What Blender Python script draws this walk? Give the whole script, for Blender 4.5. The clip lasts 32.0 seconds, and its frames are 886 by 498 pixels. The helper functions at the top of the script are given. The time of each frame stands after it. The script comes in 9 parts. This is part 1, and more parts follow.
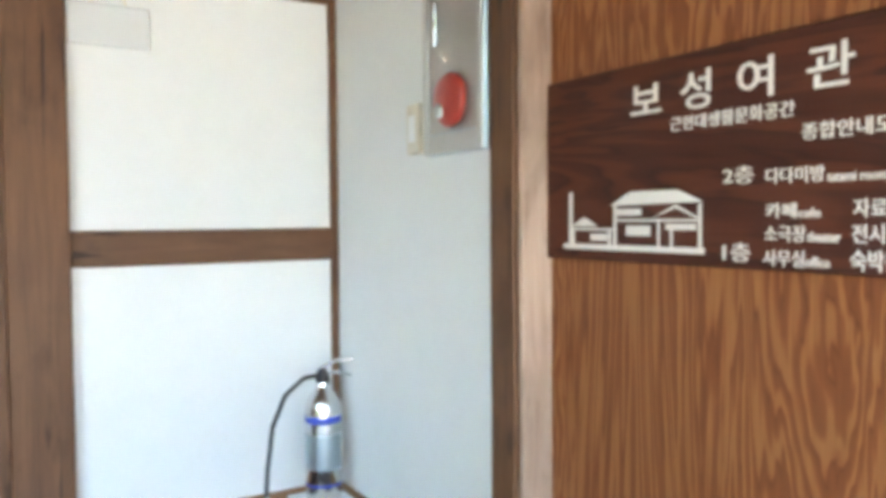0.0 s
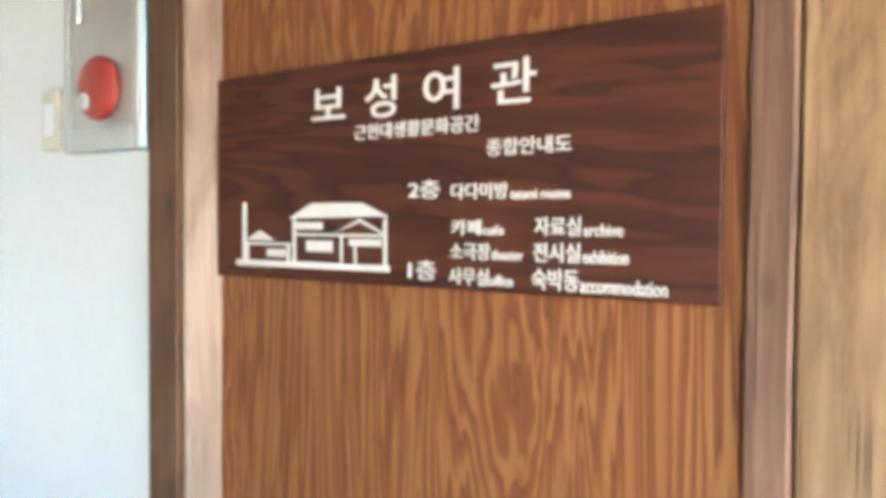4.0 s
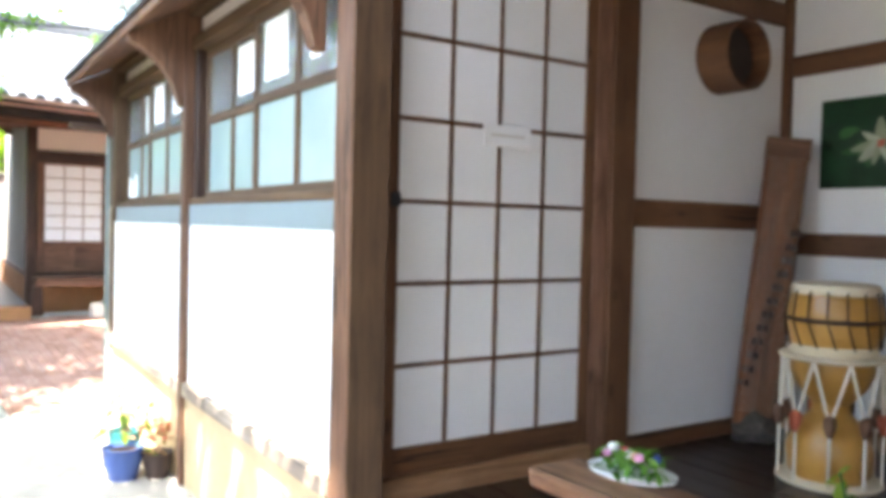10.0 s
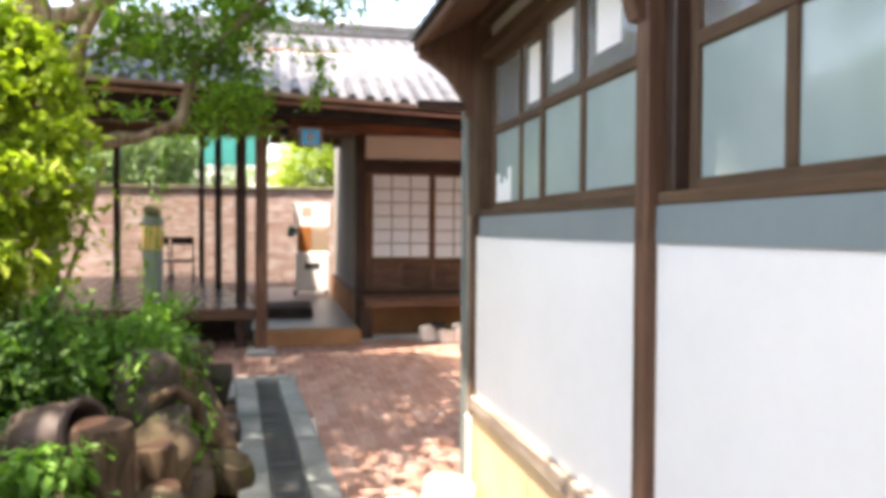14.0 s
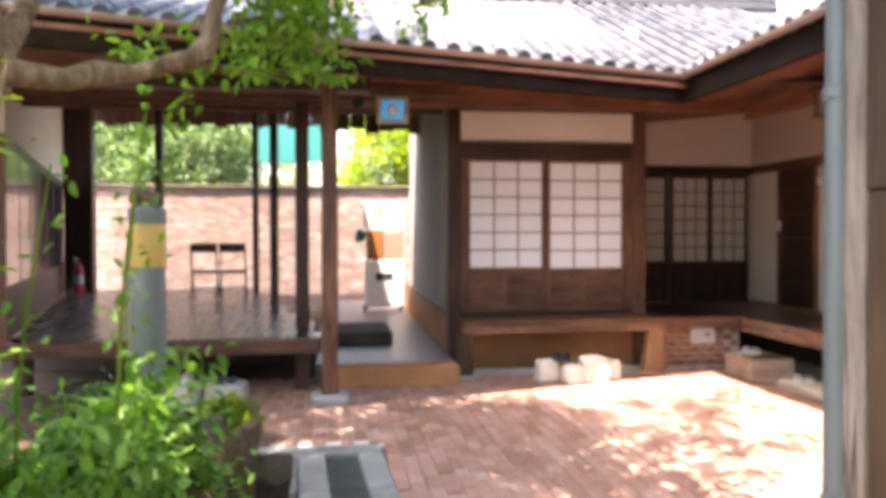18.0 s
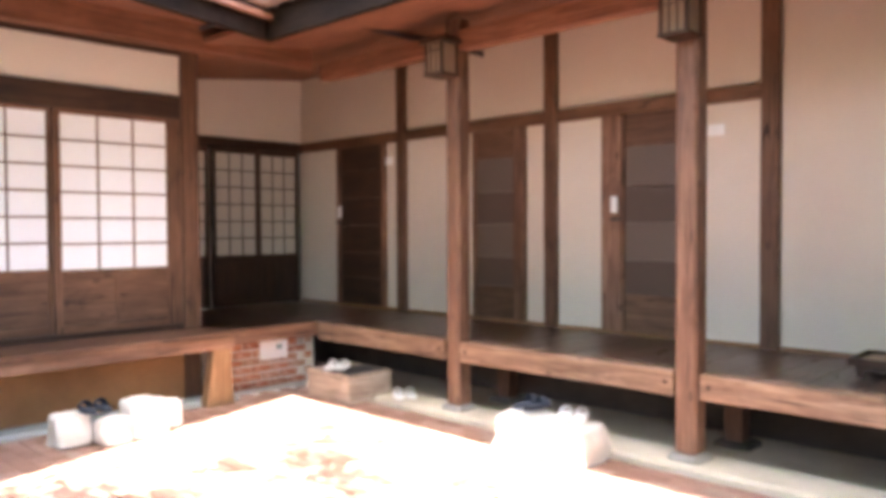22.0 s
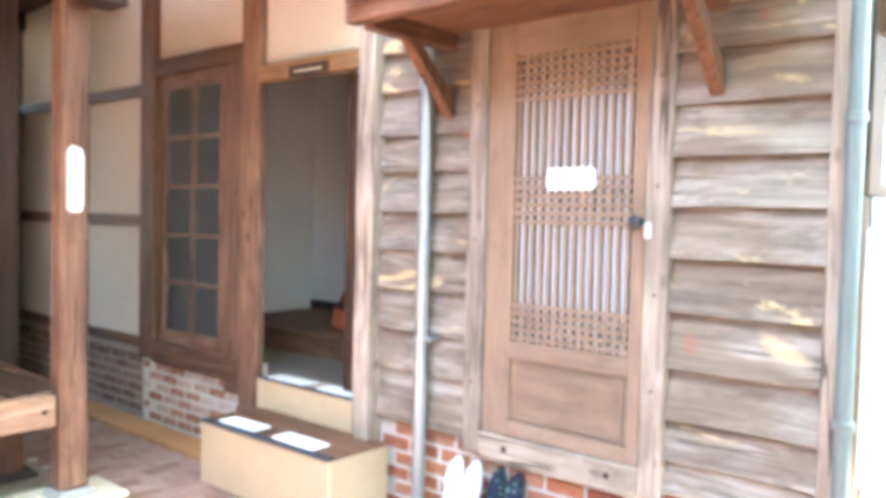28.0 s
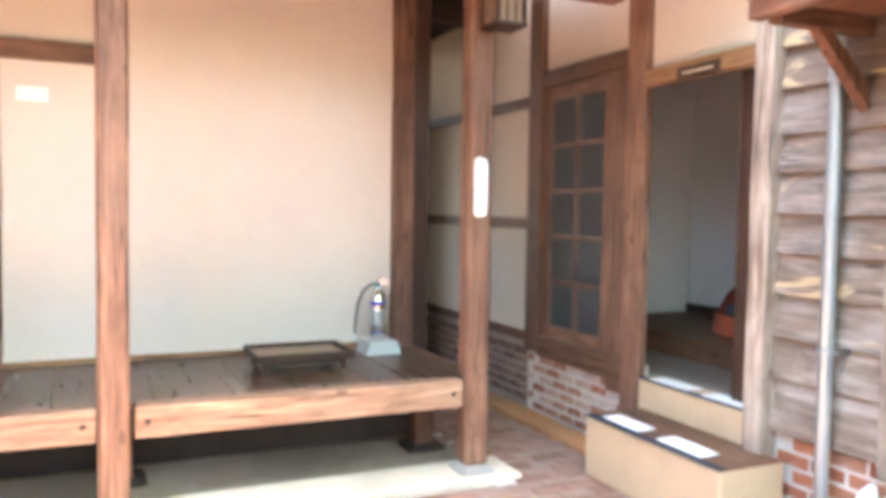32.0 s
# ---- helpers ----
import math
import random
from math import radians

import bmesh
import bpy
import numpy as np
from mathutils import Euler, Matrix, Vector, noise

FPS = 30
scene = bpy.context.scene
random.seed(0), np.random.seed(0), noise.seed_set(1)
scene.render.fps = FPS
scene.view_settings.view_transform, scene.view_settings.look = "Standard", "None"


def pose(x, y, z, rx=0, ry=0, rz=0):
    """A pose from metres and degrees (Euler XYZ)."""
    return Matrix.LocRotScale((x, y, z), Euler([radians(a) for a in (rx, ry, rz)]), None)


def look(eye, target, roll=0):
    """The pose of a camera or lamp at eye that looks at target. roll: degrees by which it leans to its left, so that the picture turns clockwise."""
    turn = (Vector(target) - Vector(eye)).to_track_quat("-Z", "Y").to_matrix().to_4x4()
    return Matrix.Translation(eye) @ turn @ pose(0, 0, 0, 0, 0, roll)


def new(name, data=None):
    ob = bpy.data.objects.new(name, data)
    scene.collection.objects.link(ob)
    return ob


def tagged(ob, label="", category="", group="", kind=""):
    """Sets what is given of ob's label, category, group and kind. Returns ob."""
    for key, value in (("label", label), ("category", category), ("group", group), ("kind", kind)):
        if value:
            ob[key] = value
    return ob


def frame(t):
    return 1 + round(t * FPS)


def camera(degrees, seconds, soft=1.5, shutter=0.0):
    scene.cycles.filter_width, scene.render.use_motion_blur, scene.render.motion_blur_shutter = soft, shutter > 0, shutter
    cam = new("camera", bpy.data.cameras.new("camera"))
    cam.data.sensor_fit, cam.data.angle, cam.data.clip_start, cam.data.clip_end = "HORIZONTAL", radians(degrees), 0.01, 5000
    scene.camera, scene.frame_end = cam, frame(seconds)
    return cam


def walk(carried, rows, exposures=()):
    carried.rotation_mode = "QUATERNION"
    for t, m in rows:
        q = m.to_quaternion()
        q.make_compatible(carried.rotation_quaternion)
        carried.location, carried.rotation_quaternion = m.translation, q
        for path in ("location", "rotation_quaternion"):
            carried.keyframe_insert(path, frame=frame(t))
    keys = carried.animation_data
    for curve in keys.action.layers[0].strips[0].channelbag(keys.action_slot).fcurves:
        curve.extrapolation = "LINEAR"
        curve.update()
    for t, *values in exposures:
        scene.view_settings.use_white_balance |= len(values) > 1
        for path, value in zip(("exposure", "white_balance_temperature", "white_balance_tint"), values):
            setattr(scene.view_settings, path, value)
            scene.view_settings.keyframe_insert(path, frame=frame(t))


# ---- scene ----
cam = camera(59.0, 32.0, soft=5.0)
PATH = [
    (0, (0.458, -0.268, 1.671), (1.504, 1.435, 1.593), -0.4),
    (0.5, (0.5, -0.116, 1.691), (1.842, 1.365, 1.619), -0.1),
    (1, (0.566, -0.077, 1.726), (2.092, 1.214, 1.654), -0.0),
    (1.5, (0.585, -0.05, 1.73), (2.217, 1.104, 1.672), 0.3),
    (2, (0.571, -0.049, 1.735), (2.256, 1.026, 1.677), 0.4),
    (2.5, (0.569, -0.022, 1.733), (2.284, 1.006, 1.667), 0.4),
    (4.5, (0.582, -0.157, 1.659), (2.123, 1.117, 1.624), 0.8),
    (5, (0.477, -0.249, 1.648), (1.809, 1.243, 1.617), 1.0),
    (5.5, (0.323, -0.511, 1.641), (1.399, 1.175, 1.606), 1.0),
    (6, (0.252, -0.706, 1.631), (1.042, 1.13, 1.592), 0.9),
    (6.5, (0.291, -0.848, 1.636), (0.687, 1.111, 1.591), 0.8),
    (7, (0.33, -1.02, 1.578), (0.276, 0.979, 1.552), 1.0),
    (7.5, (0.397, -1.222, 1.56), (-0.099, 0.715, 1.547), 1.4),
    (8, (0.4, -1.462, 1.603), (-0.463, 0.342, 1.563), 1.4),
    (8.5, (0.399, -1.555, 1.618), (-0.765, 0.07, 1.56), 1.3),
    (9, (0.376, -1.529, 1.593), (-1.008, -0.086, 1.552), 1.1),
    (9.5, (0.333, -1.498, 1.596), (-1.222, -0.241, 1.551), 1.2),
    (10, (0.078, -1.524, 1.624), (-1.594, -0.429, 1.566), 1.4),
    (10.5, (-0.166, -1.558, 1.629), (-1.924, -0.606, 1.567), 1.3),
    (11, (-0.477, -1.427, 1.612), (-2.309, -0.627, 1.548), 0.9),
    (11.5, (-0.743, -1.344, 1.632), (-2.627, -0.676, 1.568), 0.8),
    (12, (-1.124, -1.372, 1.645), (-3.035, -0.785, 1.579), 0.5),
    (12.5, (-1.444, -1.363, 1.648), (-3.37, -0.828, 1.583), 0.1),
    (13, (-1.81, -1.286, 1.639), (-3.748, -0.795, 1.58), 0.0),
    (13.5, (-2.146, -1.308, 1.623), (-4.095, -0.862, 1.565), 0.0),
    (14, (-2.438, -1.391, 1.633), (-4.393, -0.975, 1.586), 0.3),
    (14.5, (-2.743, -1.382, 1.634), (-4.705, -1.0, 1.585), 0.1),
    (15, (-3.06, -1.342, 1.644), (-5.029, -0.997, 1.598), 0.3),
    (15.5, (-3.512, -1.36, 1.609), (-5.488, -1.056, 1.561), 0.5),
    (17.5, (-4.887, -1.537, 1.615), (-6.871, -1.29, 1.582), -0.1),
    (18, (-5.313, -1.546, 1.607), (-7.293, -1.27, 1.572), -0.1),
    (18.5, (-5.603, -1.531, 1.581), (-7.582, -1.242, 1.551), -0.1),
    (19, (-5.989, -1.57, 1.576), (-7.963, -1.251, 1.544), -0.1),
    (19.5, (-6.317, -1.568, 1.53), (-8.285, -1.211, 1.505), -0.2),
    (20, (-6.654, -1.509, 1.514), (-8.613, -1.107, 1.495), -0.2),
    (20.5, (-6.969, -1.536, 1.513), (-8.897, -1.004, 1.492), -0.3),
    (21, (-7.225, -1.507, 1.571), (-9.05, -0.691, 1.53), -0.6),
    (21.5, (-7.555, -1.376, 1.565), (-9.206, -0.248, 1.511), -0.4),
    (22, (-7.907, -1.312, 1.536), (-9.307, 0.115, 1.482), -0.3),
    (22.5, (-8.14, -1.238, 1.544), (-9.215, 0.447, 1.487), -0.5),
    (23, (-8.321, -1.009, 1.493), (-9.0, 0.871, 1.429), -0.4),
    (23.5, (-8.571, -0.843, 1.476), (-8.78, 1.145, 1.425), 0.2),
    (24, (-8.832, -0.73, 1.455), (-8.533, 1.247, 1.398), 0.3),
    (24.5, (-8.986, -0.714, 1.465), (-8.282, 1.157, 1.401), 0.3),
    (25, (-9.253, -0.777, 1.521), (-8.258, 0.956, 1.452), 0.3),
    (25.5, (-9.565, -0.772, 1.532), (-8.362, 0.824, 1.45), 0.4),
    (26, (-9.783, -0.797, 1.606), (-8.433, 0.676, 1.515), 0.2),
    (26.5, (-9.965, -0.925, 1.618), (-8.525, 0.46, 1.522), 0.4),
    (28.5, (-10.244, -0.867, 1.582), (-8.711, 0.415, 1.504), 1.4),
    (29, (-10.258, -0.849, 1.565), (-8.757, 0.471, 1.498), 1.4),
    (29.5, (-10.288, -0.864, 1.592), (-8.861, 0.535, 1.512), 1.3),
    (30, (-10.346, -0.845, 1.597), (-8.999, 0.632, 1.518), 1.2),
    (30.5, (-10.366, -0.854, 1.592), (-9.12, 0.709, 1.514), 1.2),
    (31, (-10.369, -0.87, 1.573), (-9.239, 0.779, 1.505), 1.3),
    (31.5, (-10.304, -0.91, 1.58), (-9.333, 0.837, 1.508), 1.3),
    (32, (-10.4, -0.849, 1.616), (-9.579, 0.972, 1.518), 0.9),
]
LIGHT = [(0.0, 5.28, 6500, 3), (2.0, 5.77, 6550, 5), (5.0, 5.6, 6500, 5), (6.0, 5.3, 6450, 4), (7.0, 5.3, 6550, 8), (8.0, 5.33, 6550, 14), (9.0, 4.82, 6600, 12), (10.0, 3.92, 6550, 9), (11.0, 3.14, 6700, 11), (13.0, 2.67, 7350, 16), (15.5, 2.8, 7450, 20), (18.0, 3.22, 7350, 25),
         (20.0, 3.44, 6900, 25), (21.0, 3.69, 6850, 22), (21.5, 3.87, 6800, 19), (22.5, 4.32, 6600, 14), (23.2, 4.73, 6500, 12), (24.0, 5.1, 6550, 11), (26.0, 5.32, 6650, 8), (29.0, 5.42, 6500, 8), (31.0, 5.27, 6650, 9), (32.0, 5.17, 6700, 10)]
walk(cam, [(t, look(eye, target, roll)) for t, eye, target, roll in PATH], LIGHT)

# ---- light ----
SUN = Vector((0.27, -0.25, 1.0)).normalized()
world = bpy.data.worlds.new("sky")
scene.world = world
world.use_nodes = True
wn = world.node_tree
sky = wn.nodes.new("ShaderNodeTexSky")
sky.sky_type, sky.sun_disc = "NISHITA", False
sky.sun_elevation = math.asin(SUN.z)
sky.sun_rotation = math.atan2(SUN.x, SUN.y)
sky.air_density, sky.dust_density, sky.ozone_density = 1.2, 3.0, 1.0
wn.nodes["Background"].inputs[1].default_value = 0.15
wn.links.new(sky.outputs[0], wn.nodes["Background"].inputs[0])
sun_lamp = bpy.data.lights.new("sun", "SUN")
sun_lamp.energy, sun_lamp.angle, sun_lamp.color = 3.5, radians(0.55), (1.0, 0.95, 0.87)
sun_ob = new("sun", sun_lamp)
sun_ob.matrix_world = look(SUN * 60, (0, 0, 0))

# ---- materials ----
MATS = {}


class Net:
    """A small wrapper round one material's nodes."""

    def __init__(self, name):
        self.m = bpy.data.materials.new(name)
        self.m.use_nodes = True
        self.t = self.m.node_tree
        self.b = self.t.nodes["Principled BSDF"]
        MATS[name] = self.m

    def n(self, kind, **values):
        node = self.t.nodes.new("ShaderNode" + kind)
        for key, value in values.items():
            node.inputs[key.replace("_", " ")].default_value = value
        return node

    def l(self, a, b):
        self.t.links.new(a, b)

    def coord(self, scale, seed=True, where="Object"):
        tc = self.n("TexCoord")
        mp = self.n("Mapping")
        mp.inputs["Scale"].default_value = scale
        self.l(tc.outputs[where], mp.inputs["Vector"])
        if seed:
            info = self.n("ObjectInfo")
            mul = self.n("Math")
            mul.operation = "MULTIPLY"
            mul.inputs[1].default_value = 37.0
            self.l(info.outputs["Random"], mul.inputs[0])
            self.l(mul.outputs[0], mp.inputs["Location"])
        return mp.outputs[0]

    def noise(self, vec, scale, detail=4.0, rough=0.6, distort=0.0):
        node = self.n("TexNoise", Scale=scale, Detail=detail, Roughness=rough, Distortion=distort)
        self.l(vec, node.inputs["Vector"])
        return node.outputs["Fac"]

    def ramp(self, fac, stops):
        node = self.n("ValToRGB")
        cr = node.color_ramp
        while len(cr.elements) < len(stops):
            cr.elements.new(0.5)
        for e, (pos, col) in zip(cr.elements, stops):
            e.position = pos
            e.color = (*col, 1) if len(col) == 3 else col
        self.l(fac, node.inputs[0])
        return node.outputs["Color"]

    def mix(self, fac, a, b, mode="MIX"):
        node = self.n("Mix")
        node.data_type, node.blend_type = "RGBA", mode
        for sock, value in ((node.inputs[0], fac), (node.inputs[6], a), (node.inputs[7], b)):
            if hasattr(value, "is_linked"):
                self.l(value, sock)
            elif isinstance(value, (int, float)):
                sock.default_value = value
            else:
                sock.default_value = (*value, 1)
        return node.outputs[2]

    def math(self, op, a, b=0.0):
        node = self.n("Math")
        node.operation = op
        for sock, value in zip(node.inputs, (a, b)):
            if hasattr(value, "is_linked"):
                self.l(value, sock)
            else:
                sock.default_value = value
        return node.outputs[0]

    def bump(self, height, strength=0.3, dist=0.01):
        node = self.n("Bump", Strength=strength, Distance=dist)
        self.l(height, node.inputs["Height"])
        self.l(node.outputs[0], self.b.inputs["Normal"])

    def done(self, color=None, rough=0.7, metal=0.0, spec=0.5):
        if color is not None:
            if hasattr(color, "is_linked"):
                self.l(color, self.b.inputs["Base Color"])
            else:
                self.b.inputs["Base Color"].default_value = (*color, 1)
        if hasattr(rough, "is_linked"):
            self.l(rough, self.b.inputs["Roughness"])
        else:
            self.b.inputs["Roughness"].default_value = rough
        self.b.inputs["Metallic"].default_value = metal
        self.b.inputs["Specular IOR Level"].default_value = spec
        return self.m


def scaled(c, k):
    return tuple(min(1.0, v * k) for v in c)


def wood(kind, axis):
    """Timber of one kind with its grain along an axis."""
    key = f"{kind}_{axis}"
    if key in MATS:
        return MATS[key]
    dark, mid, light, rough, bumpy = WOODS[kind]
    old = kind in ("slab", "pale", "bare", "worn", "grey", "weather", "redbrown", "cracked", "brown", "honey", "cherry")
    s = Net(key)

    def along(across, length):
        st = [across] * 3
        st["xyz".index(axis)] = length
        return s.coord(st)

    grain = s.noise(along(26.0, 1.1) if kind == "cracked" else along(9.0, 0.7), 2.2, 7, 0.66, 0.9)
    fine = s.noise(along(55.0, 2.4), 1.6, 4, 0.65)
    blotch = s.noise(along(4.5, 1.7), 1.7, 6, 0.66, 0.7)
    big = s.noise(s.coord((1.1, 1.1, 1.1)), 1.5, 4, 0.55)
    col = s.ramp(grain, [(0.30, dark), (0.5, mid), (0.72, light)])
    col = s.mix(s.ramp(fine, [(0.36, (0, 0, 0)), (0.58, (1, 1, 1))]), s.mix(0.6 if kind == "cracked" else 0.3, col, dark), col)
    info = s.n("ObjectInfo")
    low, high = ((0.70, 0.68, 0.67), (1.18, 1.15, 1.13)) if kind == "weather" else ((0.80, 0.78, 0.76), (1.14, 1.1, 1.06))
    tint = s.ramp(info.outputs["Random"], [(0.0, low), (1.0, high)])
    col = s.mix(1.0, col, tint, "MULTIPLY")
    if kind in ("honey", "board", "grey_door"):
        col = s.mix(0.35, col, mid)
    stain = s.ramp(big, [(0.38, (0.72, 0.70, 0.68)), (0.56, (1, 1, 1)), (0.75, (1.1, 1.07, 1.03))])
    col = s.mix(0.8, col, stain, "MULTIPLY")
    spots = s.ramp(blotch, [(0.33, (0.50, 0.46, 0.43)), (0.47, (0.95, 0.95, 0.95)), (0.60, (1, 1, 1)), (0.74, (1.28, 1.27, 1.25))])
    col = s.mix(0.3 if kind == "cracked" else 0.65 if old else 0.4, col, spots, "MULTIPLY")
    height = s.math("ADD", s.math("MULTIPLY", grain, 0.6), fine)
    if old and kind != "cracked":
        vor = s.n("TexVoronoi", Scale=3.0)
        s.l(along(2.2, 1.1), vor.inputs["Vector"])
        knot = s.ramp(vor.outputs["Distance"], [(0.0, (1, 1, 1)), (0.09, (0.85, 0.85, 0.85)), (0.15, (0, 0, 0))])
        col = s.mix(s.mix(0.8, (0, 0, 0), knot), col, scaled(dark, 0.6))
    if old:
        split = s.noise(along(16.0, 0.45), 1.0, 2, 0.5, 0.3)
        crack = s.ramp(s.math("ABSOLUTE", s.math("SUBTRACT", split, 0.5)), [(0.0, (1, 1, 1)), (0.010, (1, 1, 1)), (0.018, (0, 0, 0))])
        gate = s.ramp(s.noise(s.coord((1.3, 1.3, 1.3)), 1.2, 2), [(0.5, (0, 0, 0)), (0.58, (1, 1, 1))])
        crack = s.mix(1.0, crack, gate, "MULTIPLY")
        col = s.mix(crack, col, scaled(dark, 0.45))
        height = s.math("SUBTRACT", height, crack)
    if kind == "weather":
        brown = s.ramp(s.noise(along(3.2, 0.9), 1.4, 6, 0.62, 0.5), [(0.44, (0, 0, 0)), (0.56, (0.75, 0.75, 0.75))])
        col = s.mix(brown, col, s.ramp(grain, [(0.3, (0.105, 0.070, 0.048)), (0.7, (0.235, 0.165, 0.115))]))
        worn = s.noise(along(5.0, 1.5), 1.5, 5, 0.58, 0.8)
        bare = s.ramp(worn, [(0.60, (0, 0, 0)), (0.655, (0.7, 0.7, 0.7)), (0.75, (0.9, 0.9, 0.9))])
        col = s.mix(bare, col, s.ramp(fine, [(0.3, (0.42, 0.28, 0.13)), (0.65, (0.68, 0.53, 0.31))]))
        rust = s.ramp(s.noise(s.coord((1.0, 1.0, 1.0)), 3.4, 4, 0.6), [(0.69, (0, 0, 0)), (0.74, (0.6, 0.6, 0.6))])
        col = s.mix(rust, col, (0.30, 0.115, 0.065))
    s.bump(height, bumpy, 0.004)
    r = s.n("MapRange")
    r.inputs["To Min"].default_value, r.inputs["To Max"].default_value = rough - 0.12, rough + 0.12
    s.l(grain, r.inputs["Value"])
    return s.done(col, r.outputs[0], 0.0, 0.1 if kind == "smoked" else 0.4)


WOODS = {
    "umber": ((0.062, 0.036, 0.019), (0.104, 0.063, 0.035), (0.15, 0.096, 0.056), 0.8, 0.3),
    "honey": ((0.085, 0.036, 0.016), (0.152, 0.071, 0.033), (0.225, 0.114, 0.057), 0.6, 0.3),
    "board": ((0.165, 0.080, 0.040), (0.235, 0.122, 0.064), (0.31, 0.172, 0.096), 0.6, 0.25),
    "slab": ((0.10, 0.040, 0.020), (0.27, 0.135, 0.072), (0.50, 0.31, 0.19), 0.55, 0.4),
    "cherry": ((0.10, 0.042, 0.024), (0.19, 0.085, 0.048), (0.29, 0.148, 0.09), 0.65, 0.35),
    "amber": ((0.075, 0.032, 0.015), (0.150, 0.070, 0.033), (0.24, 0.122, 0.060), 0.6, 0.35),
    "zither": ((0.045, 0.016, 0.008), (0.155, 0.058, 0.022), (0.27, 0.110, 0.043), 0.75, 0.3),
    "brown": ((0.078, 0.036, 0.020), (0.155, 0.080, 0.047), (0.24, 0.135, 0.083), 0.6, 0.35),
    "redbrown": ((0.105, 0.052, 0.033), (0.220, 0.117, 0.076), (0.345, 0.208, 0.143), 0.6, 0.35),
    "cracked": ((0.095, 0.070, 0.050), (0.195, 0.150, 0.110), (0.31, 0.248, 0.188), 0.9, 0.9),
    "bare": ((0.20, 0.112, 0.056), (0.32, 0.192, 0.104), (0.44, 0.29, 0.172), 0.75, 0.45),
    "worn": ((0.155, 0.085, 0.052), (0.335, 0.208, 0.138), (0.54, 0.395, 0.285), 0.65, 0.5),
    "tan": ((0.20, 0.105, 0.05), (0.34, 0.19, 0.095), (0.46, 0.28, 0.15), 0.6, 0.3),
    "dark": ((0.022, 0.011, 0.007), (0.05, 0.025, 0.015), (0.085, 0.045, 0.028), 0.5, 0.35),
    "glossy": ((0.020, 0.012, 0.010), (0.038, 0.025, 0.021), (0.06, 0.041, 0.034), 0.27, 0.05),
    "smoked": ((0.010, 0.006, 0.004), (0.021, 0.012, 0.008), (0.038, 0.022, 0.015), 0.9, 0.4),
    "porch": ((0.048, 0.026, 0.017), (0.100, 0.057, 0.039), (0.16, 0.098, 0.069), 0.3, 0.2),
    "floor": ((0.018, 0.009, 0.006), (0.035, 0.018, 0.012), (0.06, 0.032, 0.022), 0.32, 0.2),
    "grey": ((0.20, 0.152, 0.118), (0.385, 0.318, 0.262), (0.57, 0.495, 0.42), 0.8, 0.7),
    "pale": ((0.36, 0.25, 0.19), (0.47, 0.35, 0.28), (0.58, 0.46, 0.38), 0.8, 0.4),
    "grey_door": ((0.195, 0.128, 0.088), (0.28, 0.19, 0.133), (0.36, 0.26, 0.188), 0.75, 0.5),
    "weather": ((0.20, 0.172, 0.145), (0.365, 0.322, 0.278), (0.56, 0.50, 0.44), 0.85, 0.7),
    "ceiling": ((0.14, 0.056, 0.033), (0.25, 0.108, 0.063), (0.36, 0.175, 0.108), 0.65, 0.25),
}


def plain(name, color, rough=0.7, metal=0.0, vary=0.12, size=6.0, bumpy=0.08, spec=0.5):
    """A painted, plastered, stone or metal surface with blotches and fine relief."""
    s = Net(name)
    v = s.coord((1, 1, 1))
    big = s.noise(v, size * 0.35, 4, 0.6)
    small = s.noise(v, size * 7, 5, 0.65)
    col = s.ramp(big, [(0.3, scaled(color, 1 - vary)), (0.55, color), (0.75, scaled(color, 1 + vary * 0.6))])
    col = s.mix(s.math("MULTIPLY", s.math("SUBTRACT", small, 0.4), vary * 2.0), col, scaled(color, 0.55))
    if bumpy:
        s.bump(small, bumpy, 0.004)
    r = s.n("MapRange")
    r.inputs["To Min"].default_value, r.inputs["To Max"].default_value = max(0.03, rough - 0.1), min(1, rough + 0.1)
    s.l(big, r.inputs["Value"])
    return s.done(col, r.outputs[0], metal, spec)


plain("plaster", (0.76, 0.765, 0.755), 0.88, 0, 0.07, 2.4, 0.15, 0.25)
plain("cream", (0.80, 0.75, 0.67), 0.9, 0, 0.05, 2.5, 0.15, 0.2)
plain("inner_plaster", (0.74, 0.75, 0.74), 0.85, 0, 0.06, 2.0, 0.1, 0.3)
plain("ochre", (0.44, 0.225, 0.105), 0.9, 0, 0.3, 4.0, 0.4, 0.2)
# Mottled wash, its base darkened to hold the passage's shade.
plain("shaded_wash", (0.36, 0.36, 0.335), 0.9, 0, 0.18, 2.0, 0.2, 0.2)
# Cream copy with the veranda eave's shade put into its colour.
plain("cream_shaded", (0.645, 0.562, 0.472), 0.9, 0, 0.08, 1.6, 0.2, 0.2)
plain("tan_plaster", (0.68, 0.59, 0.475), 0.9, 0, 0.06, 2.5, 0.15, 0.2)
plain("door_paper", (0.56, 0.56, 0.58), 0.9, 0, 0.06, 5.0, 0.05, 0.15)
plain("door_pane", (0.79, 0.80, 0.80), 0.6, 0, 0.05, 4.0, 0.05, 0.3)
plain("lime_base", (0.60, 0.44, 0.26), 0.9, 0, 0.28, 4.0, 0.4, 0.2)
plain("step_paint", (0.58, 0.425, 0.27), 0.75, 0, 0.16, 5.0, 0.2, 0.3)
plain("dry_earth", (0.42, 0.345, 0.255), 0.95, 0, 0.25, 4.0, 0.6, 0.15)
# Veranda kerb, made paler to include light bounced from the court.
plain("packed_earth", (0.60, 0.52, 0.41), 0.95, 0, 0.25, 4.0, 0.6, 0.15)
